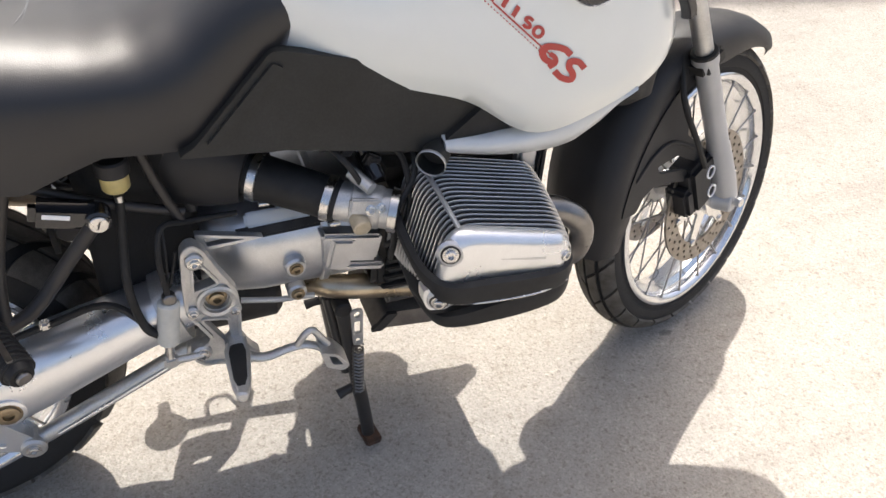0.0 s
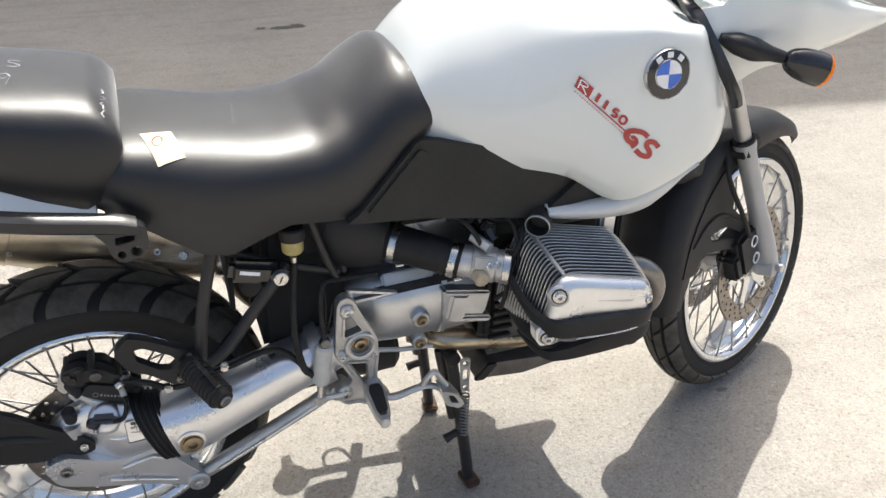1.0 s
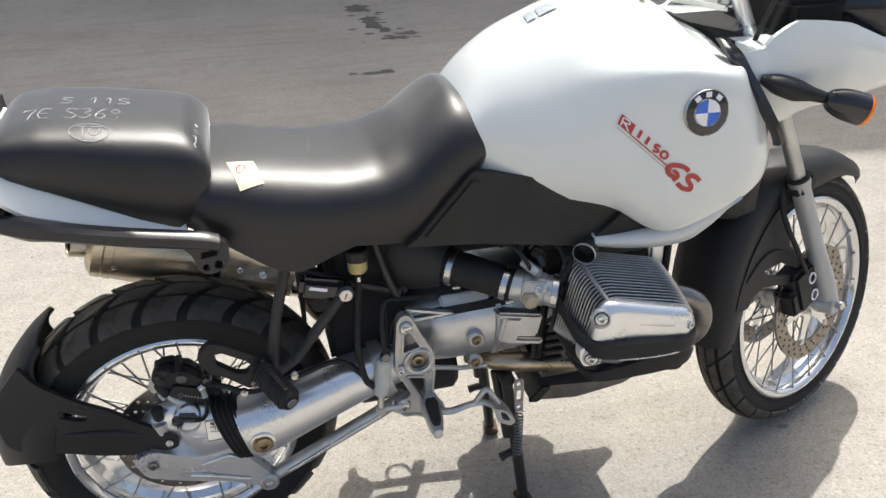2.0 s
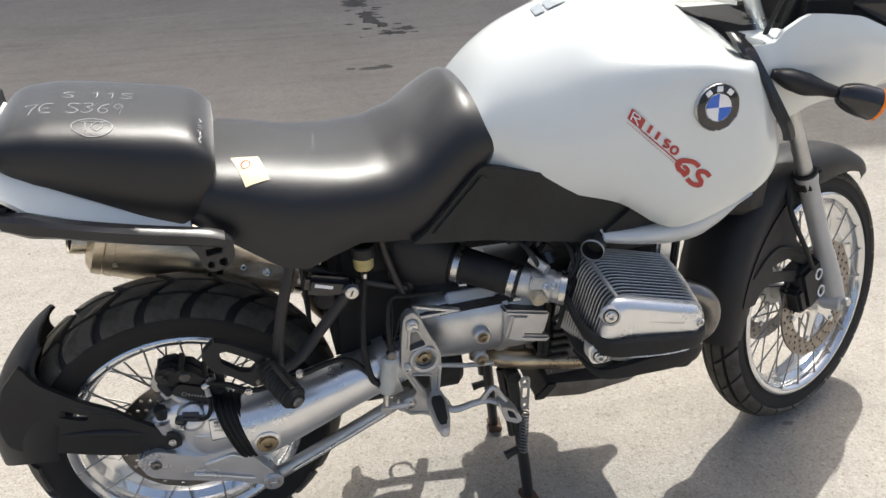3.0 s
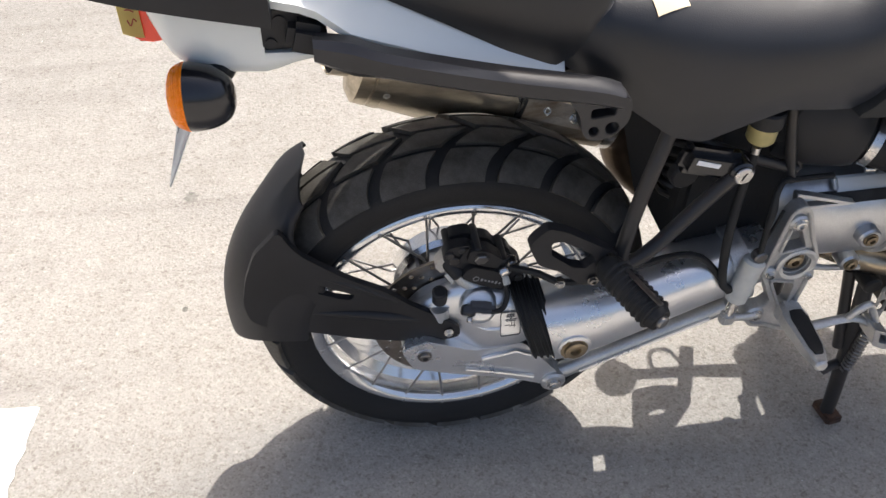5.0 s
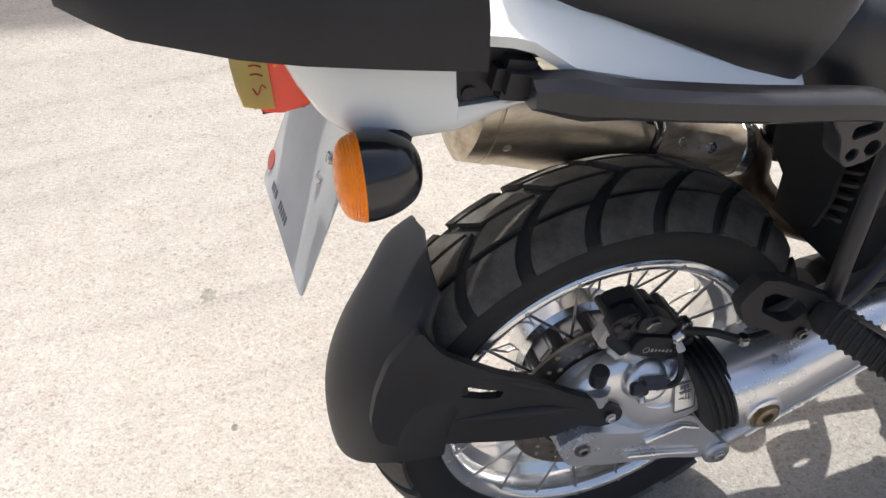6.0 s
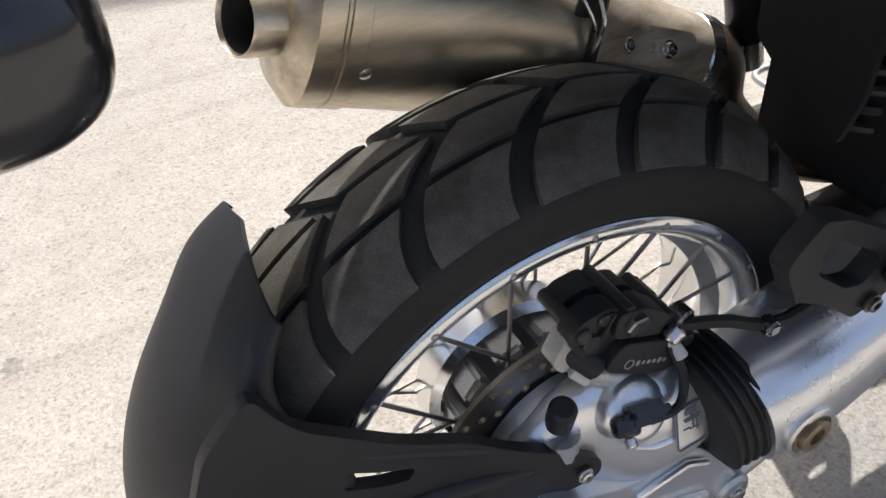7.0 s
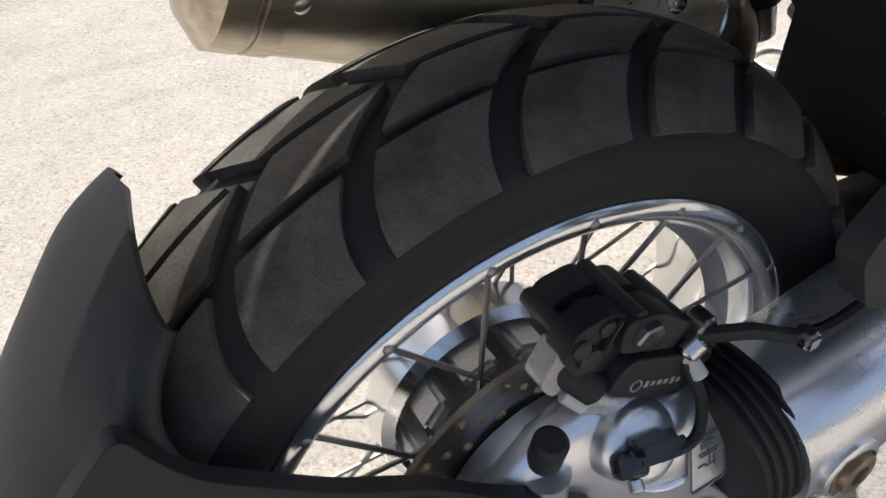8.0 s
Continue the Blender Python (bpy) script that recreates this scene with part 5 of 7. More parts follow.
    part("plate_bracket", merge(box((-0.365, 0, 0.868), (0.05, 0.16, 0.03), 0.006), box((-0.345, -0.05, 0.866), (0.05, 0.06, 0.02), 0.006)), PLASTIC, holder)
    return tail


make_tail()


def make_rack():
    """Black luggage rack with its open grip behind the seat."""
    outer = rounded([(-0.225, -0.210), (-0.225, 0.160), (-0.30, 0.155), (-0.47, 0.135), (-0.52, 0.08), (-0.52, -0.10), (-0.47, -0.178), (-0.36, -0.202), (-0.30, -0.207)], 0.03)
    hole = rounded([(-0.262, -0.10), (-0.262, 0.10), (-0.33, 0.10), (-0.33, -0.10)], 0.02)
    bm = plate(outer, 0.0, 0.030, [hole], 0.004)
    for v in bm.verts:
        x, y, z = v.co.x, v.co.z, v.co.y
        v.co = Vector((x, y, 0.985 + z + 0.05 * (-0.225 - x)))
    bmesh.ops.recalc_face_normals(bm, faces=bm.faces)
    rack = part("luggage_rack", bm, PLASTIC, bike, "black luggage rack behind the pillion seat")
    for sy in (-1, 1):
        rings = []
        for i in range(14):
            x = -0.228 - 0.28 * i / 13
            y = table([-0.51, -0.47, -0.36, -0.30, -0.228], [0.14, 0.182, 0.206, 0.211, 0.214], x)
            zb = table([-0.51, -0.40, -0.228], [1.000, 0.968, 0.936], x)
            zt = 0.990 + 0.05 * (-0.225 - x) + 0.02
            y -= 0.0 if sy < 0 else 0.048
            rings.append([Vector((x, sy * a, z)) for a, z in ((y, zb), (y + 0.003, 0.5 * (zb + zt)), (y - 0.004, zt), (y - 0.030, zt), (y - 0.03, zb))])
        part("rack_side", loft(rings), PLASTIC, rack)
        for x in (-0.255, -0.29):
            part("rack_bolt", rod((x, sy * 0.13, 1.014), (x, sy * 0.13, 1.022), 0.009, 14, 0.002), DARK_STEEL, rack)
    # pale crossbar and black tray between the seat and the rack
    part("seat_tray", box((-0.215, -0.025, 0.965), (0.05, 0.29, 0.02), 0.005), PLASTIC, rack)
    part("pale_edge", rod((-0.226, -0.195, 0.986), (-0.226, 0.14, 0.986), 0.007, 12, 0.002), WHITE, rack)


make_rack()


def make_rails():
    """Grab rails along the tail with their perforated front brackets."""
    for sy in (-1, 1):
        k = 1.0 if sy < 0 else 0.60
        pts = spline([(-0.190, sy * 0.203 * k, 0.906), (-0.12, sy * 0.218 * k, 0.893), (0.0, sy * 0.228 * k, 0.870), (0.10, sy * 0.230 * k, 0.852), (0.138, sy * 0.230 * k, 0.842)], 20)
        rings = []
        for i, p in enumerate(pts):
            h = table([0, 0.15, 0.25, 0.9, 1], [0.013, 0.019, 0.0145, 0.0135, 0.012], i / 19)
            rings.append([p + Vector((0, sy * a, b)) for a, b in ((-0.012, h), (0.004, h), (0.012, h * 0.55), (0.013, -h * 0.5), (0.004, -h), (-0.012, -h))])
        rail = part("grab_rail", loft(rings), SATIN_BLACK, bike, "black grab rail beside the seat")
        o = rounded([(0.075, 0.846), (0.128, 0.853), (0.150, 0.842), (0.150, 0.812), (0.134, 0.792), (0.108, 0.788), (0.096, 0.802), (0.092, 0.825)], 0.010)
        h1, h2, h3 = circle(0.131, 0.806, 0.008, 12), circle(0.110, 0.803, 0.006, 12), rounded([(0.104, 0.820), (0.132, 0.824), (0.132, 0.834), (0.104, 0.832)], 0.004)
        part("rail_bracket", plate(o, sy * 0.212 * k, sy * 0.236 * k, [h1, h2, h3], 0.003), SATIN_BLACK, rail)


make_rails()


# ---- rear mudguard that hugs the wheel
def make_hugger():
    rings = []
    n = 48
    F = [k / (n - 1) for k in range(n)]

    def eased(xs, ys, times):
        v = [table(xs, ys, f) for f in F]
        for _ in range(times):
            v = [v[0]] + [0.25 * a + 0.5 * b + 0.25 * c for a, b, c in zip(v, v[1:], v[2:])] + [v[-1]]
        return v

    RAD = eased([0, 0.3, 0.7, 1], [0.352, 0.359, 0.362, 0.356], 20)
    WID = eased([0, 0.10, 0.22, 0.4, 0.8, 1], [0.070, 0.080, 0.096, 0.108, 0.112, 0.110], 14)
    DROP = eased([0, 0.09, 0.18, 0.25, 0.32, 0.42, 1], [0.006, 0.012, 0.024, 0.058, 0.100, 0.118, 0.112], 6)
    for f, rad, wid, drop in zip(F, RAD, WID, DROP):
        outer = []
        for j in range(41):
            ph = math.pi * (j / 40 - 0.5)
            v = math.sin(ph)
            d = 0.011 - (drop + 0.011) * (1 - max(0.0, math.cos(ph)) ** 0.8)
            outer.append((wid * v, d, v))
        inner = [(y * 0.96, d - 0.004, v) for y, d, v in outer[::-1]]
        ring = []
        for y, d, v in outer + inner:
            # the lower end sweeps up towards the sides, the upper end peaks at the crown
            a = radians(127.5 + 2.5 * abs(v - 0.3) * (1 - f) + f * (56 - 9 * v * v))
            ring.append(Vector((REAR.x + (rad + d) * math.cos(a), y, REAR.z + (rad + d) * math.sin(a))))
        rings.append(ring)
    g = part("rear_mudguard", loft(rings), PLASTIC, bike, "matt black hugging rear mudguard", sharp=50)
    # side arm to the final drive, with its slot
    o = rounded([(-0.262, 0.575), (-0.250, 0.548), (-0.236, 0.527), (-0.205, 0.502), (-0.170, 0.476), (-0.120, 0.450), (-0.086, 0.422), (-0.045, 0.397), (-0.018, 0.380), (-0.006, 0.370), (-0.006, 0.350), (-0.025, 0.342), (-0.104, 0.337), (-0.16, 0.345), (-0.226, 0.362), (-0.30, 0.378), (-0.322, 0.392), (-0.328, 0.43), (-0.318, 0.48), (-0.30, 0.53)], 0.012)
    slot = rounded([(-0.214, 0.468), (-0.190, 0.455), (-0.164, 0.445), (-0.170, 0.434), (-0.190, 0.438), (-0.218, 0.450)], 0.004)
    lean = lambda x, z: table([-0.33, -0.26, -0.2, -0.1, 0.0], [-0.093, -0.101, -0.105, -0.114, -0.128], x)
    part("mudguard_arm", plate(o, -0.006, 0.006, [slot], 0.004, lean), PLASTIC, g)
    part("mudguard_ridge", tube([(-0.235, -0.106, 0.408), (-0.16, -0.113, 0.402), (-0.11, -0.117, 0.394), (-0.055, -0.122, 0.382)], [0.002, 0.009, 0.010, 0.002], 12, 18), PLASTIC, g)
    part("mudguard_ridge", tube([(-0.225, -0.106, 0.487), (-0.17, -0.110, 0.464), (-0.12, -0.114, 0.438), (-0.08, -0.118, 0.414)], [0.002, 0.006, 0.007, 0.002], 12, 18), PLASTIC, g)
    bolt(g, (-0.024, -0.135, 0.363), 0.0055, 0.005, (0, -1, 0.1), STEEL)
    return g


make_hugger()


# ---- drive: gearbox, swingarm, final drive
def oval(c, ry, rz, n=28, sq=2.4, way=(1, 0, 0)):
    """An upright rounded-oblong ring round c, across way."""
    w = Vector(way).normalized()
    s = w.cross(Vector((0, 0, 1))).normalized()
    u = s.cross(w)
    out = []
    for k in range(n):
        a = 2 * math.pi * k / n
        ca, sa = math.cos(a), math.sin(a)
        out.append(Vector(c) + s * ry * math.copysign(abs(ca) ** (2 / sq), ca) + u * rz * math.copysign(abs(sa) ** (2 / sq), sa))
    return out


def make_swingarm():
    way = Vector((0.30, 0.0, 0.085))
    st = [(0.125, 0.375, 0.054, 0.064), (0.15, 0.382, 0.058, 0.064), (0.20, 0.398, 0.058, 0.060), (0.27, 0.424, 0.055, 0.054), (0.34, 0.447, 0.050, 0.049), (0.41, 0.466, 0.045, 0.044), (0.46, 0.480, 0.040, 0.040)]
    arm = part("swingarm", loft([oval((x, -0.140 + 0.04 * max(0, x - 0.25), z), a, b, 32, 2.5, way) for x, z, a, b in st]), SILVER, bike, "silver cast single-sided swingarm")
    bolt(arm, (0.158, -0.199, 0.375), 0.017, 0.008, (0.05, -1, 0), BRASS, "pivot_bolt", "bronzed pivot bolt")
    part("pivot_collar", moved(revolve([(0.020, 0), (0.026, 0), (0.026, 0.008), (0.022, 0.010), (0.020, 0.010)], 32, axis="z"), Matrix.Translation((0.158, -0.192, 0.375)) @ pose(0, 0, 0, 90, 0, 0)), SILVER, arm)
    part("arm_flange", loft([oval((0.40 + 0.012 * i, -0.130, 0.457 + 0.004 * i), 0.058, 0.060, 28, 2.3, way) for i in range(3)]), CAST, arm)
    # hose along the arm to the caliper
    part("brake_hose", tube([(0.395, -0.19, 0.445), (0.33, -0.165, 0.515), (0.24, -0.150, 0.488), (0.15, -0.150, 0.468), (0.10, -0.135, 0.480), (0.06, -0.125, 0.487)], 0.0055, 8, 28), SOFT_RUBBER, arm)
    for x, z in ((0.235, 0.490), (0.135, 0.470)):
        part("hose_clip", box((x, -0.150, z), (0.014, 0.016, 0.014), 0.003), STEEL, arm)
    # ribbed rubber boot between arm and final drive
    rings = []
    n = 26
    for i in range(n):
        f = i / (n - 1)
        c = Vector((0.088 + 0.050 * f, -0.130, 0.380 - 0.004 * f))
        k = 1.0 + 0.045 * (1 if i % 5 in (1, 2) else -0.3)
        rings.append(oval(c, 0.057 * k, table([0, 1], [0.074, 0.072], f) * k, 36, 2.3, Vector((1, 0.0, 0.34))))
    part("rubber_boot", loft(rings), SOFT_RUBBER, arm, "black ribbed rubber boot")
    # final drive casing
    st = [(-0.096, 0.338, 0.008, 0.018), (-0.090, 0.341, 0.013, 0.034), (-0.070, 0.350, 0.017, 0.050), (-0.035, 0.362, 0.021, 0.066), (-0.005, 0.368, 0.025, 0.071), (0.012, 0.369, 0.034, 0.071), (0.030, 0.370, 0.046, 0.070), (0.050, 0.371, 0.051, 0.068), (0.085, 0.376, 0.052, 0.064), (0.105, 0.380, 0.050, 0.062)]
    drive = part("final_drive", loft([oval((x, -0.100, z), a, b, 36, 2.7) for x, z, a, b in st]), SILVER, bike, "silver cast final drive casing")
    part("drum", revolve([(0.0001, -0.1195), (0.022, -0.119), (0.044, -0.118), (0.062, -0.115), (0.076, -0.109), (0.085, -0.100), (0.089, -0.090), (0.089, -0.076), (0.0001, -0.076)], 56, centre=REAR + Vector((-0.004, 0, 0.014))), SILVER, drive)
    # raised ridges and the triangular lug that takes the torque arm
    part("casing_ridge", tube([(0.015, -0.132, 0.372), (0.035, -0.1465, 0.376), (0.06, -0.1505, 0.380), (0.085, -0.151, 0.384)], [0.002, 0.004, 0.004, 0.002], 12, 18), SILVER, drive)
    part("sensor_boss", moved(revolve([(0.0001, 0.012), (0.020, 0.0115), (0.026, 0.008), (0.030, 0.0), (0.030, -0.02)], 36, axis="z"), Matrix.Translation((0.022, -0.132, 0.418)) @ Vector((0.05, -0.82, 0.56)).to_track_quat("Z", "Y").to_matrix().to_4x4()), SILVER, drive, sharp=70)
    part("speed_sensor", soften(merge(box((0.020, -0.148, 0.429), (0.044, 0.018, 0.022), 0.006, (34, 8, -4)), rod((0.004, -0.140, 0.428), (0.000, -0.153, 0.418), 0.012, 18, 0.003)), 0.001), GLOSS_BLACK, drive, "black wheel-speed sensor")
    part("sensor_screw", rod((0.004, -0.151, 0.412), (0.002, -0.158, 0.408), 0.0050, 12, 0.001), STEEL, drive)
    part("breather_cap", rod((-0.036, -0.110, 0.410), (-0.0375, -0.118, 0.440), 0.0118, 22, 0.003), PLASTIC, drive)
    part("breather_channel", tube([(-0.030, -0.112, 0.350), (-0.034, -0.116, 0.378), (-0.037, -0.116, 0.405)], [0.006, 0.013, 0.016], 16, 12), SILVER, drive)
    o = rounded([(-0.100, 0.335), (-0.06, 0.352), (0.02, 0.318), (0.095, 0.330), (0.118, 0.300), (0.165, 0.236), (0.170, 0.212), (0.150, 0.207), (0.08, 0.238), (-0.02, 0.266), (-0.080, 0.288)], 0.014)
    part("torque_lug", plate(o, -0.140, -0.106, (), 0.006), SILVER, drive)
    part("lug_rib", tube([(0.005, -0.143, 0.278), (0.06, -0.143, 0.262), (0.12, -0.143, 0.240)], 0.004, 8), SILVER, drive)
    part("lug_rib", tube([(0.03, -0.143, 0.300), (0.085, -0.143, 0.312), (0.11, -0.143, 0.298)], 0.004, 8), SILVER, drive)
    bolt(drive, (-0.062, -0.140, 0.319), 0.0085, 0.007, (0, -1, 0), DARK_STEEL, "drain_plug")
    part("plug_boss", rod((-0.062, -0.120, 0.319), (-0.062, -0.1405, 0.319), 0.017, 20, 0.003), SILVER, drive)
    # warning label with a thin black border
    fr = pose(0.067, -0.1530, 0.392, 76, 0, 3)
    lab = part("warning_label", moved(box((0, 0, 0), (0.032, 0.044, 0.0008), 0.0), fr), SILVER, drive, "small outlined warning label")
    ring = rounded([(-0.016, -0.022), (0.016, -0.022), (0.016, 0.022), (-0.016, 0.022)], 0.004)
    ring2 = [(x * 0.92, z * 0.94) for x, z in ring]
    b = plate(ring, 0.0, 0.0006, [ring2])
    part("label_border", moved(b, fr @ pose(0, 0, 0.0008, 90, 0, 0)), LABEL_GREY, lab)
    for x, y, sx, sy in ((0.000, 0.0145, 0.0035, 0.005), (-0.0045, 0.0145, 0.0035, 0.005), (0.0045, 0.0145, 0.0035, 0.005), (0.001, 0.008, 0.018, 0.0012), (0.001, 0.0055, 0.015, 0.0010), (-0.005, -0.002, 0.007, 0.0010), (0.002, 0.000, 0.0012, 0.008), (0.006, -0.002, 0.0012, 0.010), (0.003, -0.004, 0.010, 0.0010)):
        part("label_bar", moved(box((x, y, 0.0008), (sx, sy, 0.0006), 0.0), fr), LABEL_GREY, lab)
    tri = plate([(-0.0055, -0.018), (0.0055, -0.018), (0.0, -0.0085)], 0.0, 0.0006, [[(-0.0036, -0.0168), (0.0036, -0.0168), (0.0, -0.0106)]])
    part("label_bar", moved(tri, fr @ pose(0, 0, 0.0008, 90, 0, 0)), LABEL_GREY, lab)
    # torque arm
    ta = part("torque_arm", tube([(0.157, -0.126, 0.219), (0.185, -0.126, 0.232), (0.30, -0.128, 0.292), (0.41, -0.132, 0.352), (0.44, -0.134, 0.372)], [0.013, 0.0145, 0.0145, 0.0145, 0.012], 14, 20), CAST, bike, "grey cast torque arm below the swingarm")
    for p in ((0.157, -0.128, 0.220), (0.443, -0.140, 0.374)):
        part("arm_eye", rod((p[0], p[1] - 0.020, p[2]), (p[0], p[1] + 0.018, p[2]), 0.021, 22, 0.004), CAST, ta)
        bolt(ta, (p[0], p[1] - 0.020, p[2]), 0.009, 0.006)
    part("arm_groove", tube([(0.20, -0.141, 0.240), (0.30, -0.1435, 0.293), (0.40, -0.1465, 0.348)], 0.0035, 8), SILVER, ta)
    # rear brake caliper: a rounded body over the disc with a proud front lobe
    o = rounded([(-0.036, 0.508), (-0.024, 0.488), (0.004, 0.464), (0.03, 0.449), (0.060, 0.439), (0.086, 0.442), (0.092, 0.456), (0.074, 0.474), (0.066, 0.492), (0.046, 0.496), (0.034, 0.514), (0.010, 0.520), (0.0, 0.530), (-0.028, 0.526)], 0.008)
    cal = part("rear_caliper", plate(o, -0.118, -0.099, (), 0.006), PLASTIC, bike, "black rear brake caliper with a pale maker's mark")
    o2 = [(x * 0.94 + 0.006, 0.482 + (z - 0.482) * 0.94) for x, z in o]
    part("inner_half", plate(o2, -0.088, -0.066, (), 0.006), PLASTIC, cal)
    o3 = rounded([(-0.018, 0.502), (0.0, 0.478), (0.030, 0.460), (0.070, 0.448), (0.084, 0.456), (0.052, 0.490), (0.024, 0.510), (-0.008, 0.520)], 0.008)
    part("bridge_block", plate(o3, -0.102, -0.084, (), 0.003), BLACK_METAL, cal)
    for x, z in ((-0.024, 0.513), (0.016, 0.518), (0.056, 0.492), (0.080, 0.455)):
        part("bridge_bolt", rod((x, -0.122, z), (x, -0.064, z), 0.0065, 12, 0.0015), BLACK_METAL, cal)
    for k in range(4):
        f = k / 3
        part("cooling_rib", box((-0.004 + 0.052 * f, -0.1195, 0.516 - 0.030 * f), (0.004, 0.006, 0.022), 0.001, (0, 30, 0)), PLASTIC, cal)
    o = rounded([(-0.010, 0.474), (0.026, 0.452), (0.056, 0.440), (0.068, 0.456), (0.052, 0.478), (0.006, 0.496)], 0.010)
    part("caliper_lobe", plate(o, -0.128, -0.105, (), 0.007), PLASTIC, cal)
    o = rounded([(0.000, 0.500), (0.046, 0.482), (0.056, 0.498), (0.030, 0.520), (0.004, 0.524)], 0.008)
    part("caliper_bridge", plate(o, -0.1235, -0.100, (), 0.005), PLASTIC, cal)
    part("caliper_plug", rod((0.021, -0.118, 0.508), (0.021, -0.128, 0.506), 0.011, 6, 0.0015), DARK_STEEL, cal)
    part("caliper_bolt", rod((-0.018, -0.112, 0.504), (-0.018, -0.123, 0.503), 0.008, 12, 0.0015), BLACK_METAL, cal)
    part("caliper_bolt", rod((-0.006, -0.112, 0.521), (-0.006, -0.121, 0.520), 0.006, 12, 0.0015), BLACK_METAL, cal)
    # sliding pin in its rubber sleeve, and the alloy carrier behind it
    part("pin_sleeve", rod((-0.030, -0.100, 0.492), (-0.008, -0.120, 0.470), 0.0115, 18, 0.003), SOFT_RUBBER, cal)
    part("guide_pin", rod((-0.026, -0.110, 0.470), (-0.016, -0.120, 0.462), 0.0065, 14, 0.001), CREAM_RUBBER, cal)
    part("caliper_carrier", plate(rounded([(-0.046, 0.486), (-0.034, 0.470), (-0.020, 0.494), (-0.032, 0.512)], 0.007), -0.112, -0.094, (), 0.003), CAST, cal)
    part("carrier_lug", tube([(-0.030, -0.098, 0.480), (0.0, -0.108, 0.448), (0.03, -0.112, 0.432)], [0.009, 0.010, 0.012], 12, 10), CAST, cal)
    # pale maker's mark as a ring and plain bars
    fr = Matrix.Translation((0.034, -0.1282, 0.463)) @ pose(0, 0, 0, 90, 0, 0) @ pose(0, 0, 0, 0, 0, -21)
    part("mark_ring", moved(revolve([(0.0038, 0), (0.0048, 0), (0.0048, 0.0006), (0.0038, 0.0006)], 16, axis="z"), fr @ pose(-0.021, 0, 0)), PALE_PRINT, cal)
    for k in range(6):
        part("mark_bar", moved(box((-0.0115 + 0.0058 * k, 0, 0), (0.0030, 0.0050 if k in (0, 4) else 0.0034, 0.0006), 0), fr), PALE_PRINT, cal)
    part("banjo", rod((0.066, -0.112, 0.492), (0.068, -0.128, 0.490), 0.0095, 16, 0.002), DARK_STEEL, cal)
    part("bleed_nipple", rod((0.056, -0.124, 0.474), (0.060, -0.138, 0.462), 0.0055, 12, 0.001), CREAM_RUBBER, cal)
    part("sensor_hose", tube([(0.054, -0.128, 0.470), (0.060, -0.142, 0.445), (0.050, -0.152, 0.424), (0.022, -0.152, 0.424)], 0.0042, 8, 16), SOFT_RUBBER, cal)
    part("hose_joint", rod((0.062, -0.128, 0.486), (0.050, -0.128, 0.478), 0.008, 10, 0.002), STEEL, cal)
    return arm


make_swingarm()


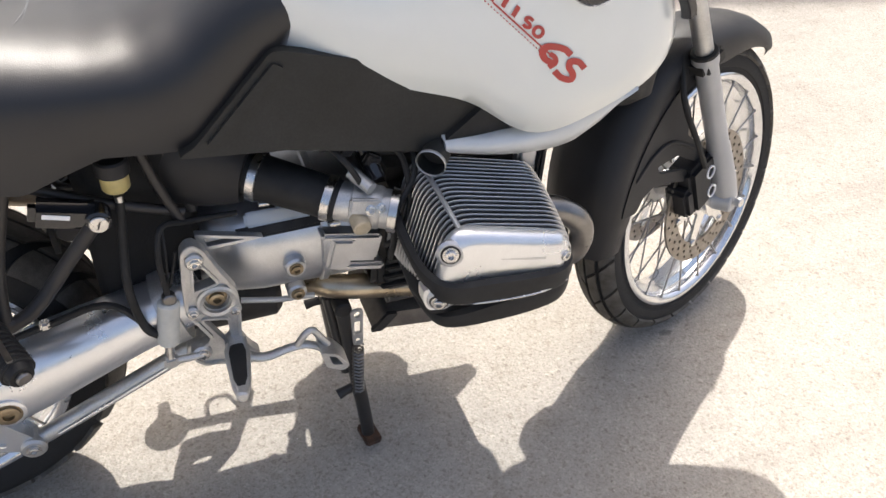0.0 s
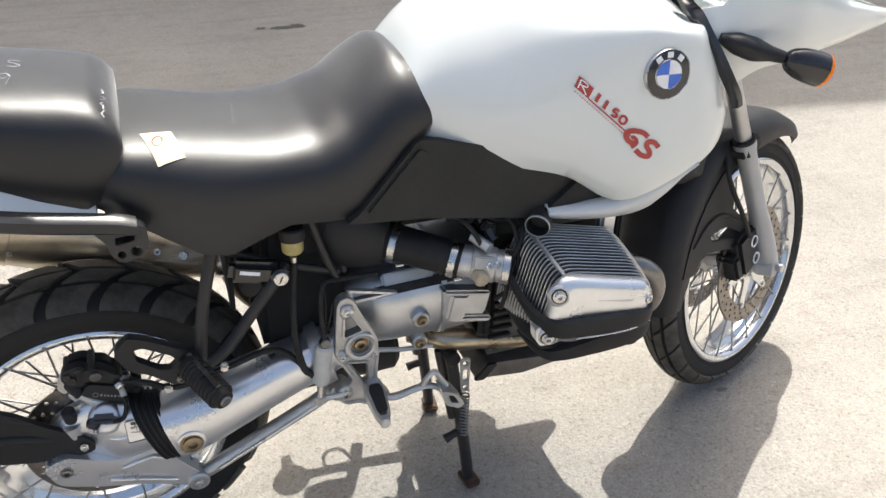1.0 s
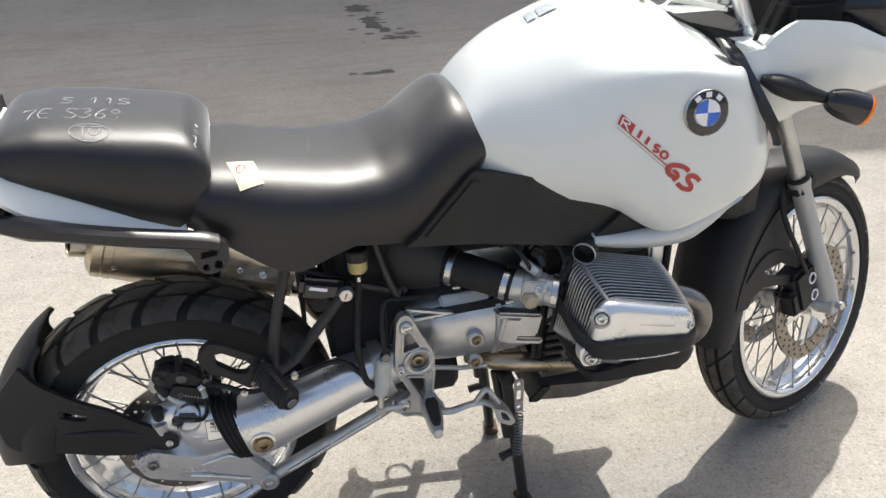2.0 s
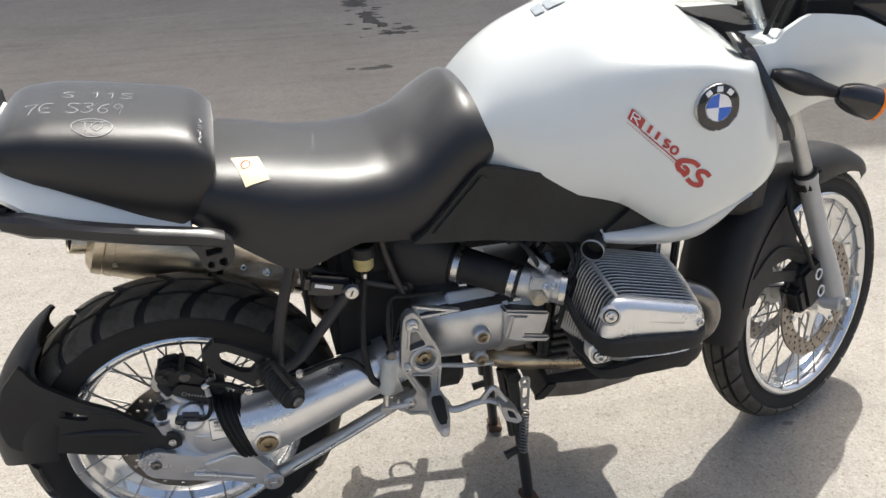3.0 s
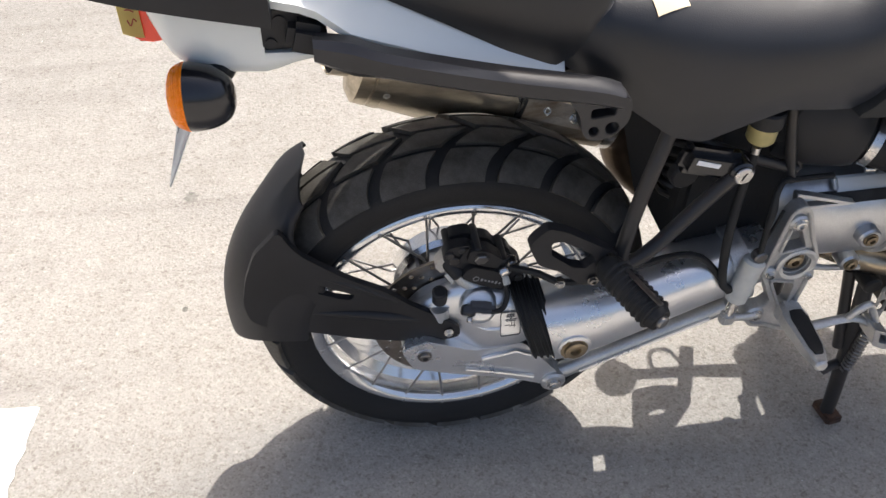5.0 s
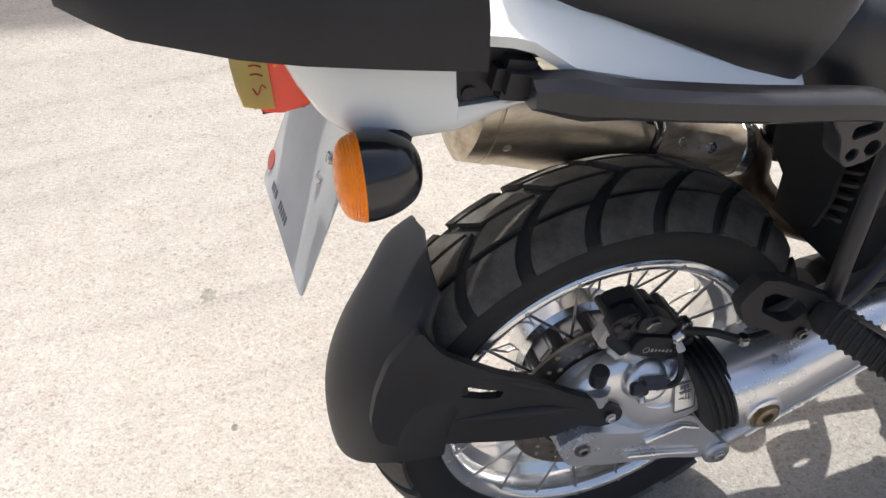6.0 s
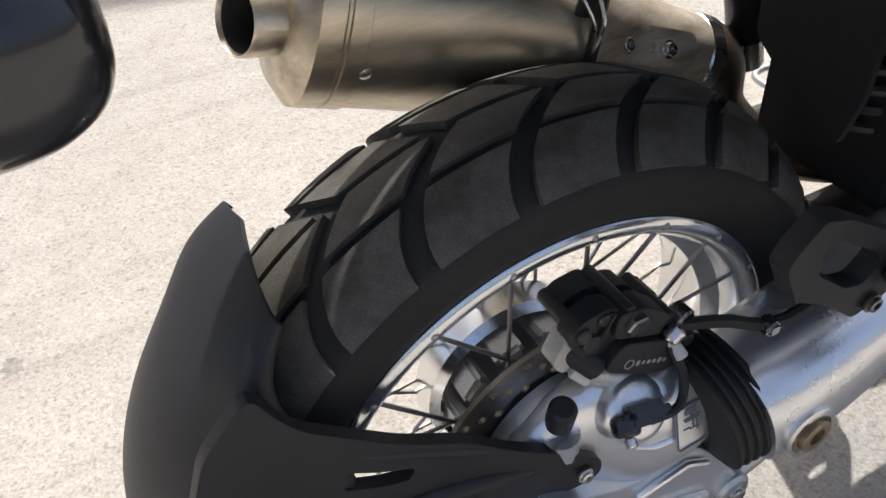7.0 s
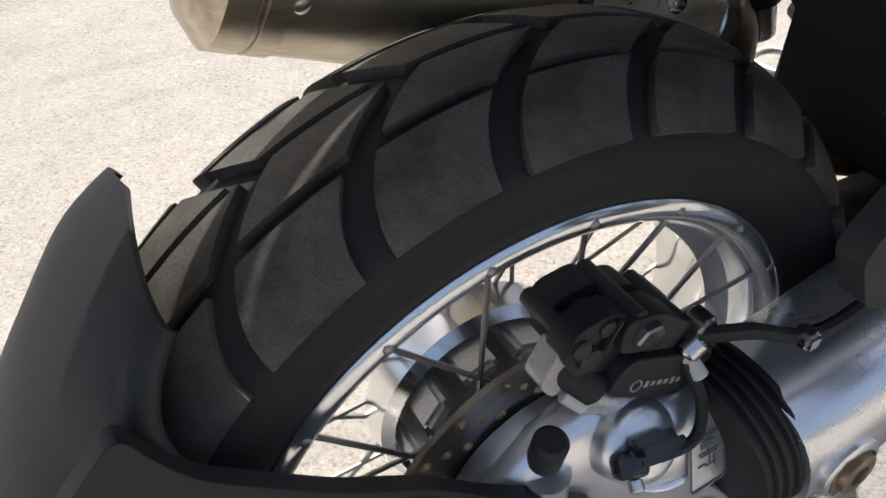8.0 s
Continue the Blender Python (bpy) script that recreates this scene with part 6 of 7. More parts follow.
def make_gearbox():
    st = [(0.440, 0.494, 0.070, 0.066), (0.470, 0.502, 0.100, 0.084), (0.505, 0.508, 0.126, 0.093), (0.56, 0.512, 0.141, 0.096), (0.63, 0.516, 0.145, 0.098), (0.70, 0.518, 0.145, 0.102), (0.745, 0.520, 0.140, 0.106)]
    gear = part("gearbox", loft([oval((x, 0.0, z), a, b, 40, 2.6) for x, z, a, b in st]), GEARCASE, bike, "silver cast gearbox housing", sharp=60)
    # step and starter cover
    part("starter_cover", merge(box((0.704, -0.132, 0.524), (0.088, 0.052, 0.058), 0.008, (0, 12, 0)), box((0.698, -0.148, 0.554), (0.100, 0.034, 0.014), 0.005, (0, 12, 0)), box((0.710, -0.148, 0.492), (0.085, 0.034, 0.015), 0.005, (0, 12, 0)), box((0.678, -0.155, 0.528), (0.040, 0.030, 0.062), 0.006, (0, 12, 0))), GEARCASE, gear)
    part("housing_seam", loft([oval((x, 0.0, 0.517), a, b, 40, 2.6) for x, a, b in ((0.652, 0.146, 0.100), (0.655, 0.150, 0.104), (0.665, 0.150, 0.104), (0.668, 0.146, 0.100))]), GEARCASE, gear)
    # upper ledges; their sky reflection is put into a paler colour and tilt
    part("top_ledge", box((0.592, -0.116, 0.590), (0.104, 0.014, 0.024), 0.004, (-42, -2, 0)), WHITE_SILVER, gear)
    part("top_ledge", box((0.654, -0.124, 0.572), (0.052, 0.014, 0.020), 0.004, (-42, -2, 0)), WHITE_SILVER, gear)
    # dark strip laid on the case for the shade below the ledges
    part("ledge_shade", box((0.604, -0.124, 0.5715), (0.165, 0.026, 0.020), 0.004, (-42, -2, 0)), DARK_METAL, gear)
    wedge = plate(rounded([(0.462, 0.606), (0.565, 0.578), (0.470, 0.572)], 0.006), -0.150, -0.138, [rounded([(0.474, 0.597), (0.535, 0.581), (0.478, 0.579)], 0.003)], 0.002)
    part("web_rib", wedge, GEARCASE, gear)
    for p, r in (((0.607, -0.148, 0.511), 0.018), ((0.610, -0.132, 0.443), 0.016)):
        part("bolt_boss", rod((p[0], p[1] + 0.02, p[2]), (p[0], p[1] - 0.012, p[2]), r, 20, 0.003), GEARCASE, gear)
        bolt(gear, (p[0], p[1] - 0.012, p[2]), 0.0085, 0.006, (0, -1, 0), BRASS)
    part("seam_bolts", tube([(0.520, -0.118, 0.430), (0.58, -0.128, 0.424), (0.64, -0.13, 0.42)], 0.005, 8), CAST, gear)
    # bell housing, crankcase and sump
    block = part("engine_block", merge(box((0.885, 0, 0.520), (0.290, 0.300, 0.260), 0.025), box((0.885, 0, 0.385), (0.26, 0.26, 0.08), 0.02)), ENGINE, bike, "dirty grey flat-twin engine block")
    part("bell_housing", box((0.755, 0, 0.515), (0.03, 0.28, 0.20), 0.01), DARK_METAL, block)
    part("intake_flange", box((0.79, -0.185, 0.62), (0.05, 0.05, 0.07), 0.01), DARK_METAL, block)
    for k in range(6):
        part("block_rib", box((0.775 + 0.003 * k, -0.155, 0.43 + 0.02 * k), (0.05, 0.012, 0.006), 0.002), DARK_METAL, block)
    # front cover seen past the cylinder
    part("alternator_cover", rod((1.02, 0, 0.55), (1.05, 0, 0.55), 0.10, 32, 0.01), SILVER, block)
    for sy in (-1, 1):
        part("oil_cooler_guard", box((0.985, sy * 0.165, 0.665), (0.035, 0.025, 0.10), 0.006), SILVER if sy < 0 else DARK_METAL, block)
        part("guard_edge", box((1.008, sy * 0.170, 0.665), (0.012, 0.03, 0.11), 0.004), PLASTIC, block)
    # belly plate
    sk = part("belly_plate", moved(plate(rounded([(0.745, 0.290), (0.772, 0.324), (0.97, 0.304), (1.02, 0.33), (1.03, 0.322), (0.975, 0.292), (0.86, 0.276)], 0.006), -0.115, 0.115, (), 0.003), pose(0, 0, 0)), BELLY, bike, "grey sheet-metal belly plate")
    part("plate_side", plate(rounded([(0.743, 0.289), (0.775, 0.325), (0.795, 0.322), (0.765, 0.287)], 0.004), -0.121, -0.112), DARK_METAL, sk)
    return gear


make_gearbox()


def make_cylinder(sy):
    """A finned cylinder and head with its rocker cover and guard; sy: -1 right, +1 left."""
    dx = 0.0 if sy < 0 else 0.018
    tilt = radians(-11)

    def ring(a, b, y, cx=0.866, cz=0.606, r=0.042, ul=(0.96, 1.0, 1.0)):
        pts = rounded([(-a * ul[2], -b * 0.92), (a * 0.93, -b), (a, b * 0.80), (-a * ul[0], b * ul[1])], r, 5)
        out = []
        for u, v in pts:
            out.append(Vector((cx + dx + u * math.cos(tilt) - v * math.sin(tilt), sy * y, cz + u * math.sin(tilt) + v * math.cos(tilt))))
        return out

    UL = (0.86, 0.90, 0.91)
    core = part("cylinder", loft([ring(0.088, 0.068, 0.150, ul=UL), ring(0.098, 0.074, 0.20, ul=UL), ring(0.098, 0.062, 0.348, ul=UL)]), DARK_METAL, bike, "finned alloy cylinder head with a silver rocker cover")
    # dark faces and core stand for shade, pale edges for caught light
    for k in range(18):
        f = k / 17
        y = 0.186 + 0.158 * f
        a, b, cz = 0.121 - 0.012 * f ** 1.6, 0.101 - 0.026 * f ** 1.5, 0.603 + 0.006 * f
        part("fin", loft([ring(a - 0.003, b - 0.003, y + 0.0003, cz=cz, ul=UL), ring(a - 0.003, b - 0.003, y + 0.0021, cz=cz, ul=UL)]), SHADED_FIN, core)
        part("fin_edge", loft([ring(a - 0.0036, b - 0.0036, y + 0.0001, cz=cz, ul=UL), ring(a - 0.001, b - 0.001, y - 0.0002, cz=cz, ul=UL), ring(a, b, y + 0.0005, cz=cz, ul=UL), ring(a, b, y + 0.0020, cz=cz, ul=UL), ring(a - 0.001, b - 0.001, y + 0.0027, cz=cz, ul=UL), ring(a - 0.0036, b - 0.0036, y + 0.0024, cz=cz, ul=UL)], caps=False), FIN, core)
    CL = (0.96, 1.0, 0.89)
    cover = part("rocker_cover", loft([ring(0.106, 0.070, 0.340, cz=0.609, ul=CL), ring(0.107, 0.071, 0.350, cz=0.609, ul=CL), ring(0.104, 0.068, 0.358, cz=0.609, ul=CL), ring(0.098, 0.062, 0.3645, cz=0.609, ul=CL, r=0.038), ring(0.088, 0.053, 0.3680, cz=0.609, ul=CL, r=0.034), ring(0.060, 0.030, 0.3695, cz=0.609, ul=CL, r=0.024), ring(0.02, 0.01, 0.370, cz=0.609, ul=CL, r=0.006)]), SILVER, core, "silver rocker cover", sharp=55)
    for x, y, z in ((0.783, 0.351, 0.659), (0.955, 0.349, 0.617), (0.773, 0.348, 0.576), (0.948, 0.346, 0.545)):
        out = Vector((x - 0.866, 0, z - 0.598)).normalized() * 0.4 + Vector((0, sy, 0))
        p = Vector((x + dx, sy * y, z))
        part("bolt_well", rod(p, p + out.normalized() * 0.014, 0.020, 22, 0.004), FIN, cover)
        # dark disc just proud of the well, painted in for a recess's shade
        part("well_shade", rod(p, p + out.normalized() * 0.0146, 0.0140, 22), DARK_METAL, cover)
        bolt(cover, p + out.normalized() * 0.0135, 0.0085, 0.008, out)
    # cast bar on the cover's face, in place of its lettering
    part("cast_bar", box((0.890 + dx, sy * 0.3690, 0.632), (0.075, 0.0010, 0.005), 0.0005, (0, 11, 0)), FIN, cover)
    # rib along the top corner of the head
    part("edge_rib", tube([ring(0.121, 0.101, 0.186, cz=0.603, ul=UL)[20], ring(0.118, 0.093, 0.26, cz=0.605, ul=UL)[20], ring(0.109, 0.075, 0.345, cz=0.609, ul=UL)[20]], 0.004, 8), FIN, core)

    def strip(path, heights, thick, name, mat, label, z_in=0.0):
        P = spline(path, 30)
        rings = []
        for i, p in enumerate(P):
            t = (P[min(i + 1, 29)] - P[max(i - 1, 0)]).normalized()
            out = t.cross(Vector((0, 0, 1))).normalized() * (1 if sy < 0 else -1)
            h = table(np.linspace(0, 1, len(heights)), heights, i / 29)
            up = Vector((0, 0, 1))
            rings.append([p + up * h - out * thick * 0.4, p + up * h * 0.8 + out * thick * 0.75, p + up * h * 0.3 + out * thick, p - up * h * 0.3 + out * thick, p - up * h * 0.8 + out * thick * 0.7, p - up * h - out * thick * 0.6, p - out * thick])
        return part(name, loft(rings), mat, core, label, sharp=50)

    S = lambda pts: [(x + dx, sy * y, z) for x, y, z in pts]
    strip(S([(0.746, 0.200, 0.652), (0.748, 0.250, 0.626), (0.753, 0.305, 0.606), (0.762, 0.347, 0.599), (0.784, 0.373, 0.597), (0.84, 0.378, 0.594), (0.90, 0.377, 0.587), (0.955, 0.368, 0.581), (0.984, 0.340, 0.578), (0.990, 0.300, 0.584)]), [0.005, 0.010, 0.018, 0.021, 0.020, 0.016], 0.008, "guard_band", SOFT_RUBBER, "black rubber guard band")
    strip(S([(0.768, 0.260, 0.520), (0.772, 0.310, 0.520), (0.782, 0.345, 0.524), (0.806, 0.364, 0.536), (0.86, 0.373, 0.548), (0.92, 0.371, 0.550), (0.968, 0.357, 0.550), (0.992, 0.320, 0.556)]), [0.006, 0.010, 0.015, 0.022, 0.022, 0.018], 0.009, "guard_tray", SOFT_RUBBER, "black lower cylinder guard")
    strip(S([(0.812, 0.379, 0.578), (0.86, 0.382, 0.575), (0.92, 0.380, 0.572), (0.972, 0.362, 0.568)]), [0.0022, 0.0022], 0.004, "guard_trim", STEEL, "thin bright trim line")
    # silver lower corner of the head round its bolt
    part("lower_corner", plate(rounded([(x + dx, z) for x, z in ((0.747, 0.596), (0.792, 0.590), (0.824, 0.572), (0.814, 0.560), (0.786, 0.552), (0.758, 0.553), (0.749, 0.568))], 0.008), sy * 0.330, sy * 0.353, (), 0.004), SILVER, core)
    part("guard_pan", loft([ring(0.112, 0.018, 0.20, cz=0.532, r=0.012), ring(0.118, 0.020, 0.29, cz=0.533, r=0.014), ring(0.110, 0.018, 0.350, cz=0.540, r=0.014)]), SOFT_RUBBER, core)
    return core


make_cylinder(-1)
make_cylinder(1)


def make_intake():
    a, b, c = Vector((0.557, -0.112, 0.671)), Vector((0.664, -0.178, 0.649)), Vector((0.752, -0.224, 0.641))
    way = (b - a).normalized()
    boot = part("intake_boot", tube([a - way * 0.06, a - way * 0.01, a, b, b + way * 0.01], [0.054, 0.038, 0.036, 0.032, 0.032], 24), SOFT_RUBBER, bike, "black rubber intake boot")

    def clamp(p, w, r, name="hose_clamp"):
        ob = part(name, moved(revolve([(r, -0.007), (r + 0.002, -0.006), (r + 0.002, 0.006), (r, 0.007), (r - 0.001, 0)], 32, axis="z"), Matrix.Translation(p) @ Vector(w).to_track_quat("Z", "Y").to_matrix().to_4x4()), STEEL, boot, "bright steel hose clamp")
        part("clamp_screw", rod(p + Vector((-0.006, -0.018, -r - 0.001)), p + Vector((0.010, -0.018, -r - 0.001)), 0.005, 10, 0.001), STEEL, ob)

    clamp(a + way * 0.012, way, 0.0372)
    clamp(b - way * 0.004, way, 0.0334)
    w2 = (c - b).normalized()
    tb = part("throttle_body", tube([b + w2 * 0.006, b + w2 * 0.03, b + w2 * 0.032, c - w2 * 0.028, c - w2 * 0.024, c], [0.030, 0.030, 0.033, 0.033, 0.030, 0.031], 24), CAST, bike, "silver throttle body with a brass cap")
    clamp(c - w2 * 0.006, w2, 0.0325)
    part("adjuster_cap", rod((0.690, -0.222, 0.642), (0.691, -0.246, 0.637), 0.014, 18, 0.002), material("worn_cream_cap", (0.50, 0.42, 0.29), 0.55, 0.0, 0.15, 60.0), tb)
    part("adjuster_post", rod((0.690, -0.20, 0.645), (0.690, -0.226, 0.641), 0.009, 12), DARK_STEEL, tb)
    for x in (0.706, 0.722):
        bolt(tb, (x, -0.234, 0.660), 0.006, 0.006, (0, -1, 0.4))
    part("linkage_plate", merge(box((0.700, -0.228, 0.664), (0.050, 0.010, 0.024), 0.003, (-15, 12, 0)), rod((0.69, -0.19, 0.70), (0.71, -0.225, 0.69), 0.010, 12)), CAST, tb)
    part("injector", merge(rod((0.730, -0.195, 0.685), (0.715, -0.165, 0.725), 0.012, 14, 0.002), box((0.722, -0.178, 0.712), (0.028, 0.026, 0.022), 0.004, (0, 30, 0))), GLOSS_BLACK, tb)
    for pts in (
        [(0.715, -0.160, 0.728), (0.690, -0.165, 0.745), (0.650, -0.150, 0.735), (0.630, -0.12, 0.745)],
        [(0.700, -0.215, 0.690), (0.680, -0.205, 0.725), (0.660, -0.18, 0.74), (0.620, -0.15, 0.748)],
        [(0.745, -0.175, 0.735), (0.765, -0.20, 0.715), (0.770, -0.222, 0.66), (0.760, -0.225, 0.60), (0.745, -0.19, 0.55)],
        [(0.785, -0.165, 0.745), (0.778, -0.215, 0.70), (0.745, -0.235, 0.65), (0.738, -0.245, 0.60), (0.742, -0.22, 0.55)],
        [(0.655, -0.15, 0.72), (0.70, -0.17, 0.735), (0.74, -0.18, 0.72), (0.79, -0.17, 0.71)],
    ):
        part("cable", tube(pts, 0.0048, 8, 20), SOFT_RUBBER, tb)
    for p in ((0.655, -0.155, 0.738), (0.683, -0.178, 0.733), (0.735, -0.178, 0.742)):
        part("connector", box(p, (0.026, 0.020, 0.018), 0.004, (10, 20, 15)), PLASTIC, tb)
    part("pale_tag", box((0.668, -0.170, 0.752), (0.010, 0.004, 0.006), 0.001), DECAL_WHITE, tb)
    # airbox behind the boot; added boxes and a fill block darken the gaps
    air = part("airbox", merge(box((0.515, 0, 0.700), (0.13, 0.20, 0.150), 0.03), box((0.74, 0, 0.790), (0.42, 0.36, 0.085), 0.02), box((0.655, 0.02, 0.705), (0.25, 0.15, 0.10), 0.015), loft([oval((x, y, z), a, b, 36, 2.3, (0.86, -0.48, -0.15)) for x, y, z, a, b in ((0.455, -0.055, 0.700, 0.062, 0.066), (0.462, -0.060, 0.700, 0.072, 0.078), (0.500, -0.080, 0.695, 0.072, 0.078), (0.525, -0.094, 0.692, 0.066, 0.070), (0.548, -0.107, 0.678, 0.050, 0.052), (0.555, -0.111, 0.674, 0.044, 0.045))])), PLASTIC, bike, "black airbox under the seat")
    part("rear_airbox_fill", box((0.410, 0.0, 0.735), (0.17, 0.25, 0.13), 0.012), MATT_BLACK, air)
    # air snout with a dark mouth beside the cowl
    sn = part("air_snout", tube([(0.838, -0.180, 0.738), (0.815, -0.212, 0.734), (0.791, -0.243, 0.730)], [0.018, 0.0200, 0.0212], 24, caps=False), GREY_PLASTIC, bike, "black round air snout")
    tip = Vector((0.791, -0.243, 0.730))
    part("snout_lip", moved(revolve([(0.0205, -0.001), (0.0215, 0.0012), (0.0228, 0.0), (0.0224, -0.004), (0.0205, -0.001)], 32, axis="z"), Matrix.Translation(tip) @ Vector((-0.024, -0.031, -0.004)).to_track_quat("Z", "Y").to_matrix().to_4x4()), CAST, sn)
    part("snout_mouth", rod((0.812, -0.216, 0.7335), (0.807, -0.2225, 0.7325), 0.0200, 24), DARK_METAL, sn)


make_intake()


def make_exhaust():
    for sy in (-1, 1):
        dx = 0 if sy < 0 else 0.075
        pts = [(0.955, 0.238, 0.618), (1.010, 0.246, 0.606), (1.050, 0.252, 0.578), (1.062, 0.250, 0.535), (1.048, 0.235, 0.492), (0.99, 0.165, 0.425), (0.93, 0.118, 0.385)]
        if sy > 0:
            pts = [(0.895, 0.285, 0.580), (0.955, 0.285, 0.578), (1.005, 0.275, 0.565), (1.040, 0.258, 0.545), (1.049, 0.245, 0.515), (1.035, 0.225, 0.480), (0.98, 0.165, 0.425), (0.93, 0.118, 0.385)]
        part("exhaust_elbow", tube([(x + dx, sy * y, z) for x, y, z in pts], 0.0210, 18, 30), DARK_STEEL, bike, "dark chromed exhaust elbow")
        pts = [(0.935, 0.118, 0.386), (0.85, 0.118, 0.382), (0.76, 0.112, 0.394), (0.68, 0.098, 0.402), (0.62, 0.05, 0.40)]
        head = part("exhaust_pipe", tube([(x + dx, sy * y, z) for x, y, z in pts], 0.0225, 18, 22), HEADER, bike, "heat-tinted steel exhaust pipe")
        part("pipe_clamp", rod((0.770 + dx, sy * 0.103, 0.395), (0.786 + dx, sy * 0.104, 0.393), 0.0235, 20, 0.003), STEEL, head)
        part("clamp_bolt", box((0.778 + dx, sy * 0.120, 0.415), (0.012, 0.010, 0.026), 0.002), STEEL, head)
    # collector to the silencer on the left
    part("link_pipe", tube([(0.60, 0.03, 0.39), (0.50, 0.05, 0.385), (0.41, 0.085, 0.405), (0.35, 0.105, 0.440), (0.312, 0.118, 0.485), (0.300, 0.122, 0.530), (0.280, 0.123, 0.552)], [0.026, 0.027, 0.028, 0.030, 0.033, 0.038, 0.040], 16, 30), BURNT, bike, "browned exhaust link pipe")
    part("catalyser", rod((0.37, 0.0, 0.340), (0.60, 0.0, 0.345), 0.055, 24, 0.012), DARK_METAL, bike, "dull exhaust collector below the gearbox")
    w = Vector((-0.398, 0.022, 0.142))
    f0 = Vector((0.288, 0.122, 0.547))
    cone = [(0.02, 0.040, 0.040), (0.12, 0.043, 0.045), (0.25, 0.049, 0.053), (0.38, 0.057, 0.065), (0.445, 0.0622, 0.0732)]
    st = [(0.44, 0.061, 0.072), (0.45, 0.062, 0.0735), (0.98, 0.062, 0.074), (0.985, 0.064, 0.076), (1.03, 0.064, 0.076), (1.035, 0.061, 0.073), (1.06, 0.050, 0.060), (1.075, 0.030, 0.034)]
    sil = part("silencer", loft([oval(f0 + w * k, a, b, 44, 2.2, w) for k, a, b in st]), STAINLESS, bike, "brushed stainless silencer on the far side")
    part("inlet_cone", loft([oval(f0 + w * k, a, b, 44, 2.2, w) for k, a, b in cone]), DULL_STEEL, sil, "dull grey inlet cone of the silencer")
    e = f0 + w * 1.05 + Vector((0, -0.010, -0.006))
    d = (w.normalized() + Vector((0, -0.34, 0))).normalized()
    part("outlet", moved(revolve([(0.0270, -0.020), (0.0270, 0.046), (0.0255, 0.048), (0.0240, 0.046), (0.0240, 0.000), (0.0001, 0.000)], 30, axis="z"), Matrix.Translation(e) @ d.to_track_quat("Z", "Y").to_matrix().to_4x4()), STAINLESS, sil)
    part("outlet_bore", moved(revolve([(0.0238, 0.044), (0.0232, 0.043), (0.0228, 0.006), (0.0001, 0.004)], 30, axis="z"), Matrix.Translation(e) @ d.to_track_quat("Z", "Y").to_matrix().to_4x4()), DARK_METAL, sil)
    part("seam", loft([oval(f0 + w * k, a, b, 44, 2.2, w) for k, a, b in ((0.935, 0.0625, 0.0745), (0.937, 0.0638, 0.0758), (0.972, 0.0638, 0.0758), (0.974, 0.0625, 0.0745))]), STAINLESS, sil)
    for k, ang in ((0.955, 200), (0.955, 250), (1.01, 265), (0.955, 150), (0.955, 300)):
        c = f0 + w * k
        n = Vector((0, math.cos(radians(ang)), math.sin(radians(ang))))
        part("rivet", moved(revolve([(0.0055, 0), (0.0055, 0.0015), (0.003, 0.003), (0.0001, 0.003)], 12, axis="z"), Matrix.Translation(c + Vector((0, n.y * 0.0636, n.z * 0.0756))) @ n.to_track_quat("Z", "Y").to_matrix().to_4x4()), STEEL, sil)
    # hanger bracket with slots on the side towards the wheel
    face = Vector((0.12, -0.93, 0.36)).normalized()
    at = Matrix.Translation(f0 + w * 0.27 + Vector((0, -0.046, 0.018))) @ (Matrix((w.normalized() * -1, face.cross(w.normalized() * -1), face)).transposed().to_4x4())
    hole = rounded([(-0.012, -0.005), (0.006, -0.005), (0.006, 0.005), (-0.012, 0.005)], 0.004)
    tab = plate(rounded([(-0.066, -0.021), (0.058, -0.018), (0.058, 0.014), (-0.066, 0.020)], 0.010), -0.003, 0.003, [hole, circle(-0.042, 0.0, 0.007, 12)], 0.001)
    hang = part("hanger_plate", moved(tab, at @ pose(0, 0, 0, 90, 0, 0)), DULL_STEEL, sil, "dull steel hanger plate with slots")
    for k in (-0.028, 0.022):
        bolt(hang, at @ Vector((k, 0.0, 0.003)), 0.0065, 0.007, face, STEEL)
    part("hanger_strap", tube([f0 + w * 0.44 + Vector((0, -0.052, 0.046)), f0 + w * 0.43 + Vector((0, -0.060, 0.085)), f0 + w * 0.40 + Vector((0, -0.06, 0.15))], [0.017, 0.014, 0.018], 12, 12, flat=0.5), BLACK_METAL, sil)
    part("band", loft([oval(f0 + w * k, a, b, 44, 2.2, w) for k, a, b in ((0.435, 0.0620, 0.073), (0.437, 0.0645, 0.0755), (0.462, 0.0645, 0.0755), (0.464, 0.0620, 0.073))]), BLACK_METAL, sil)
    part("band_wire", tube([f0 + w * 0.50 + Vector((0, -0.058, 0.074)), f0 + w * 0.46 + Vector((0, -0.070, 0.040)), f0 + w * 0.46 + Vector((0, -0.066, 0.012)), f0 + w * 0.44 + Vector((0, -0.072, 0.045)), f0 + w * 0.45 + Vector((0, -0.058, 0.078))], 0.0018, 6, 22), STEEL, sil)
    # heat-shield fin and clamp at the silencer's front
    part("front_clamp", loft([oval(f0 + w * k, a, a, 30, 2.0, w) for k, a in ((0.015, 0.039), (0.020, 0.0425), (0.060, 0.0435), (0.065, 0.042))]), STEEL, sil)


make_exhaust()


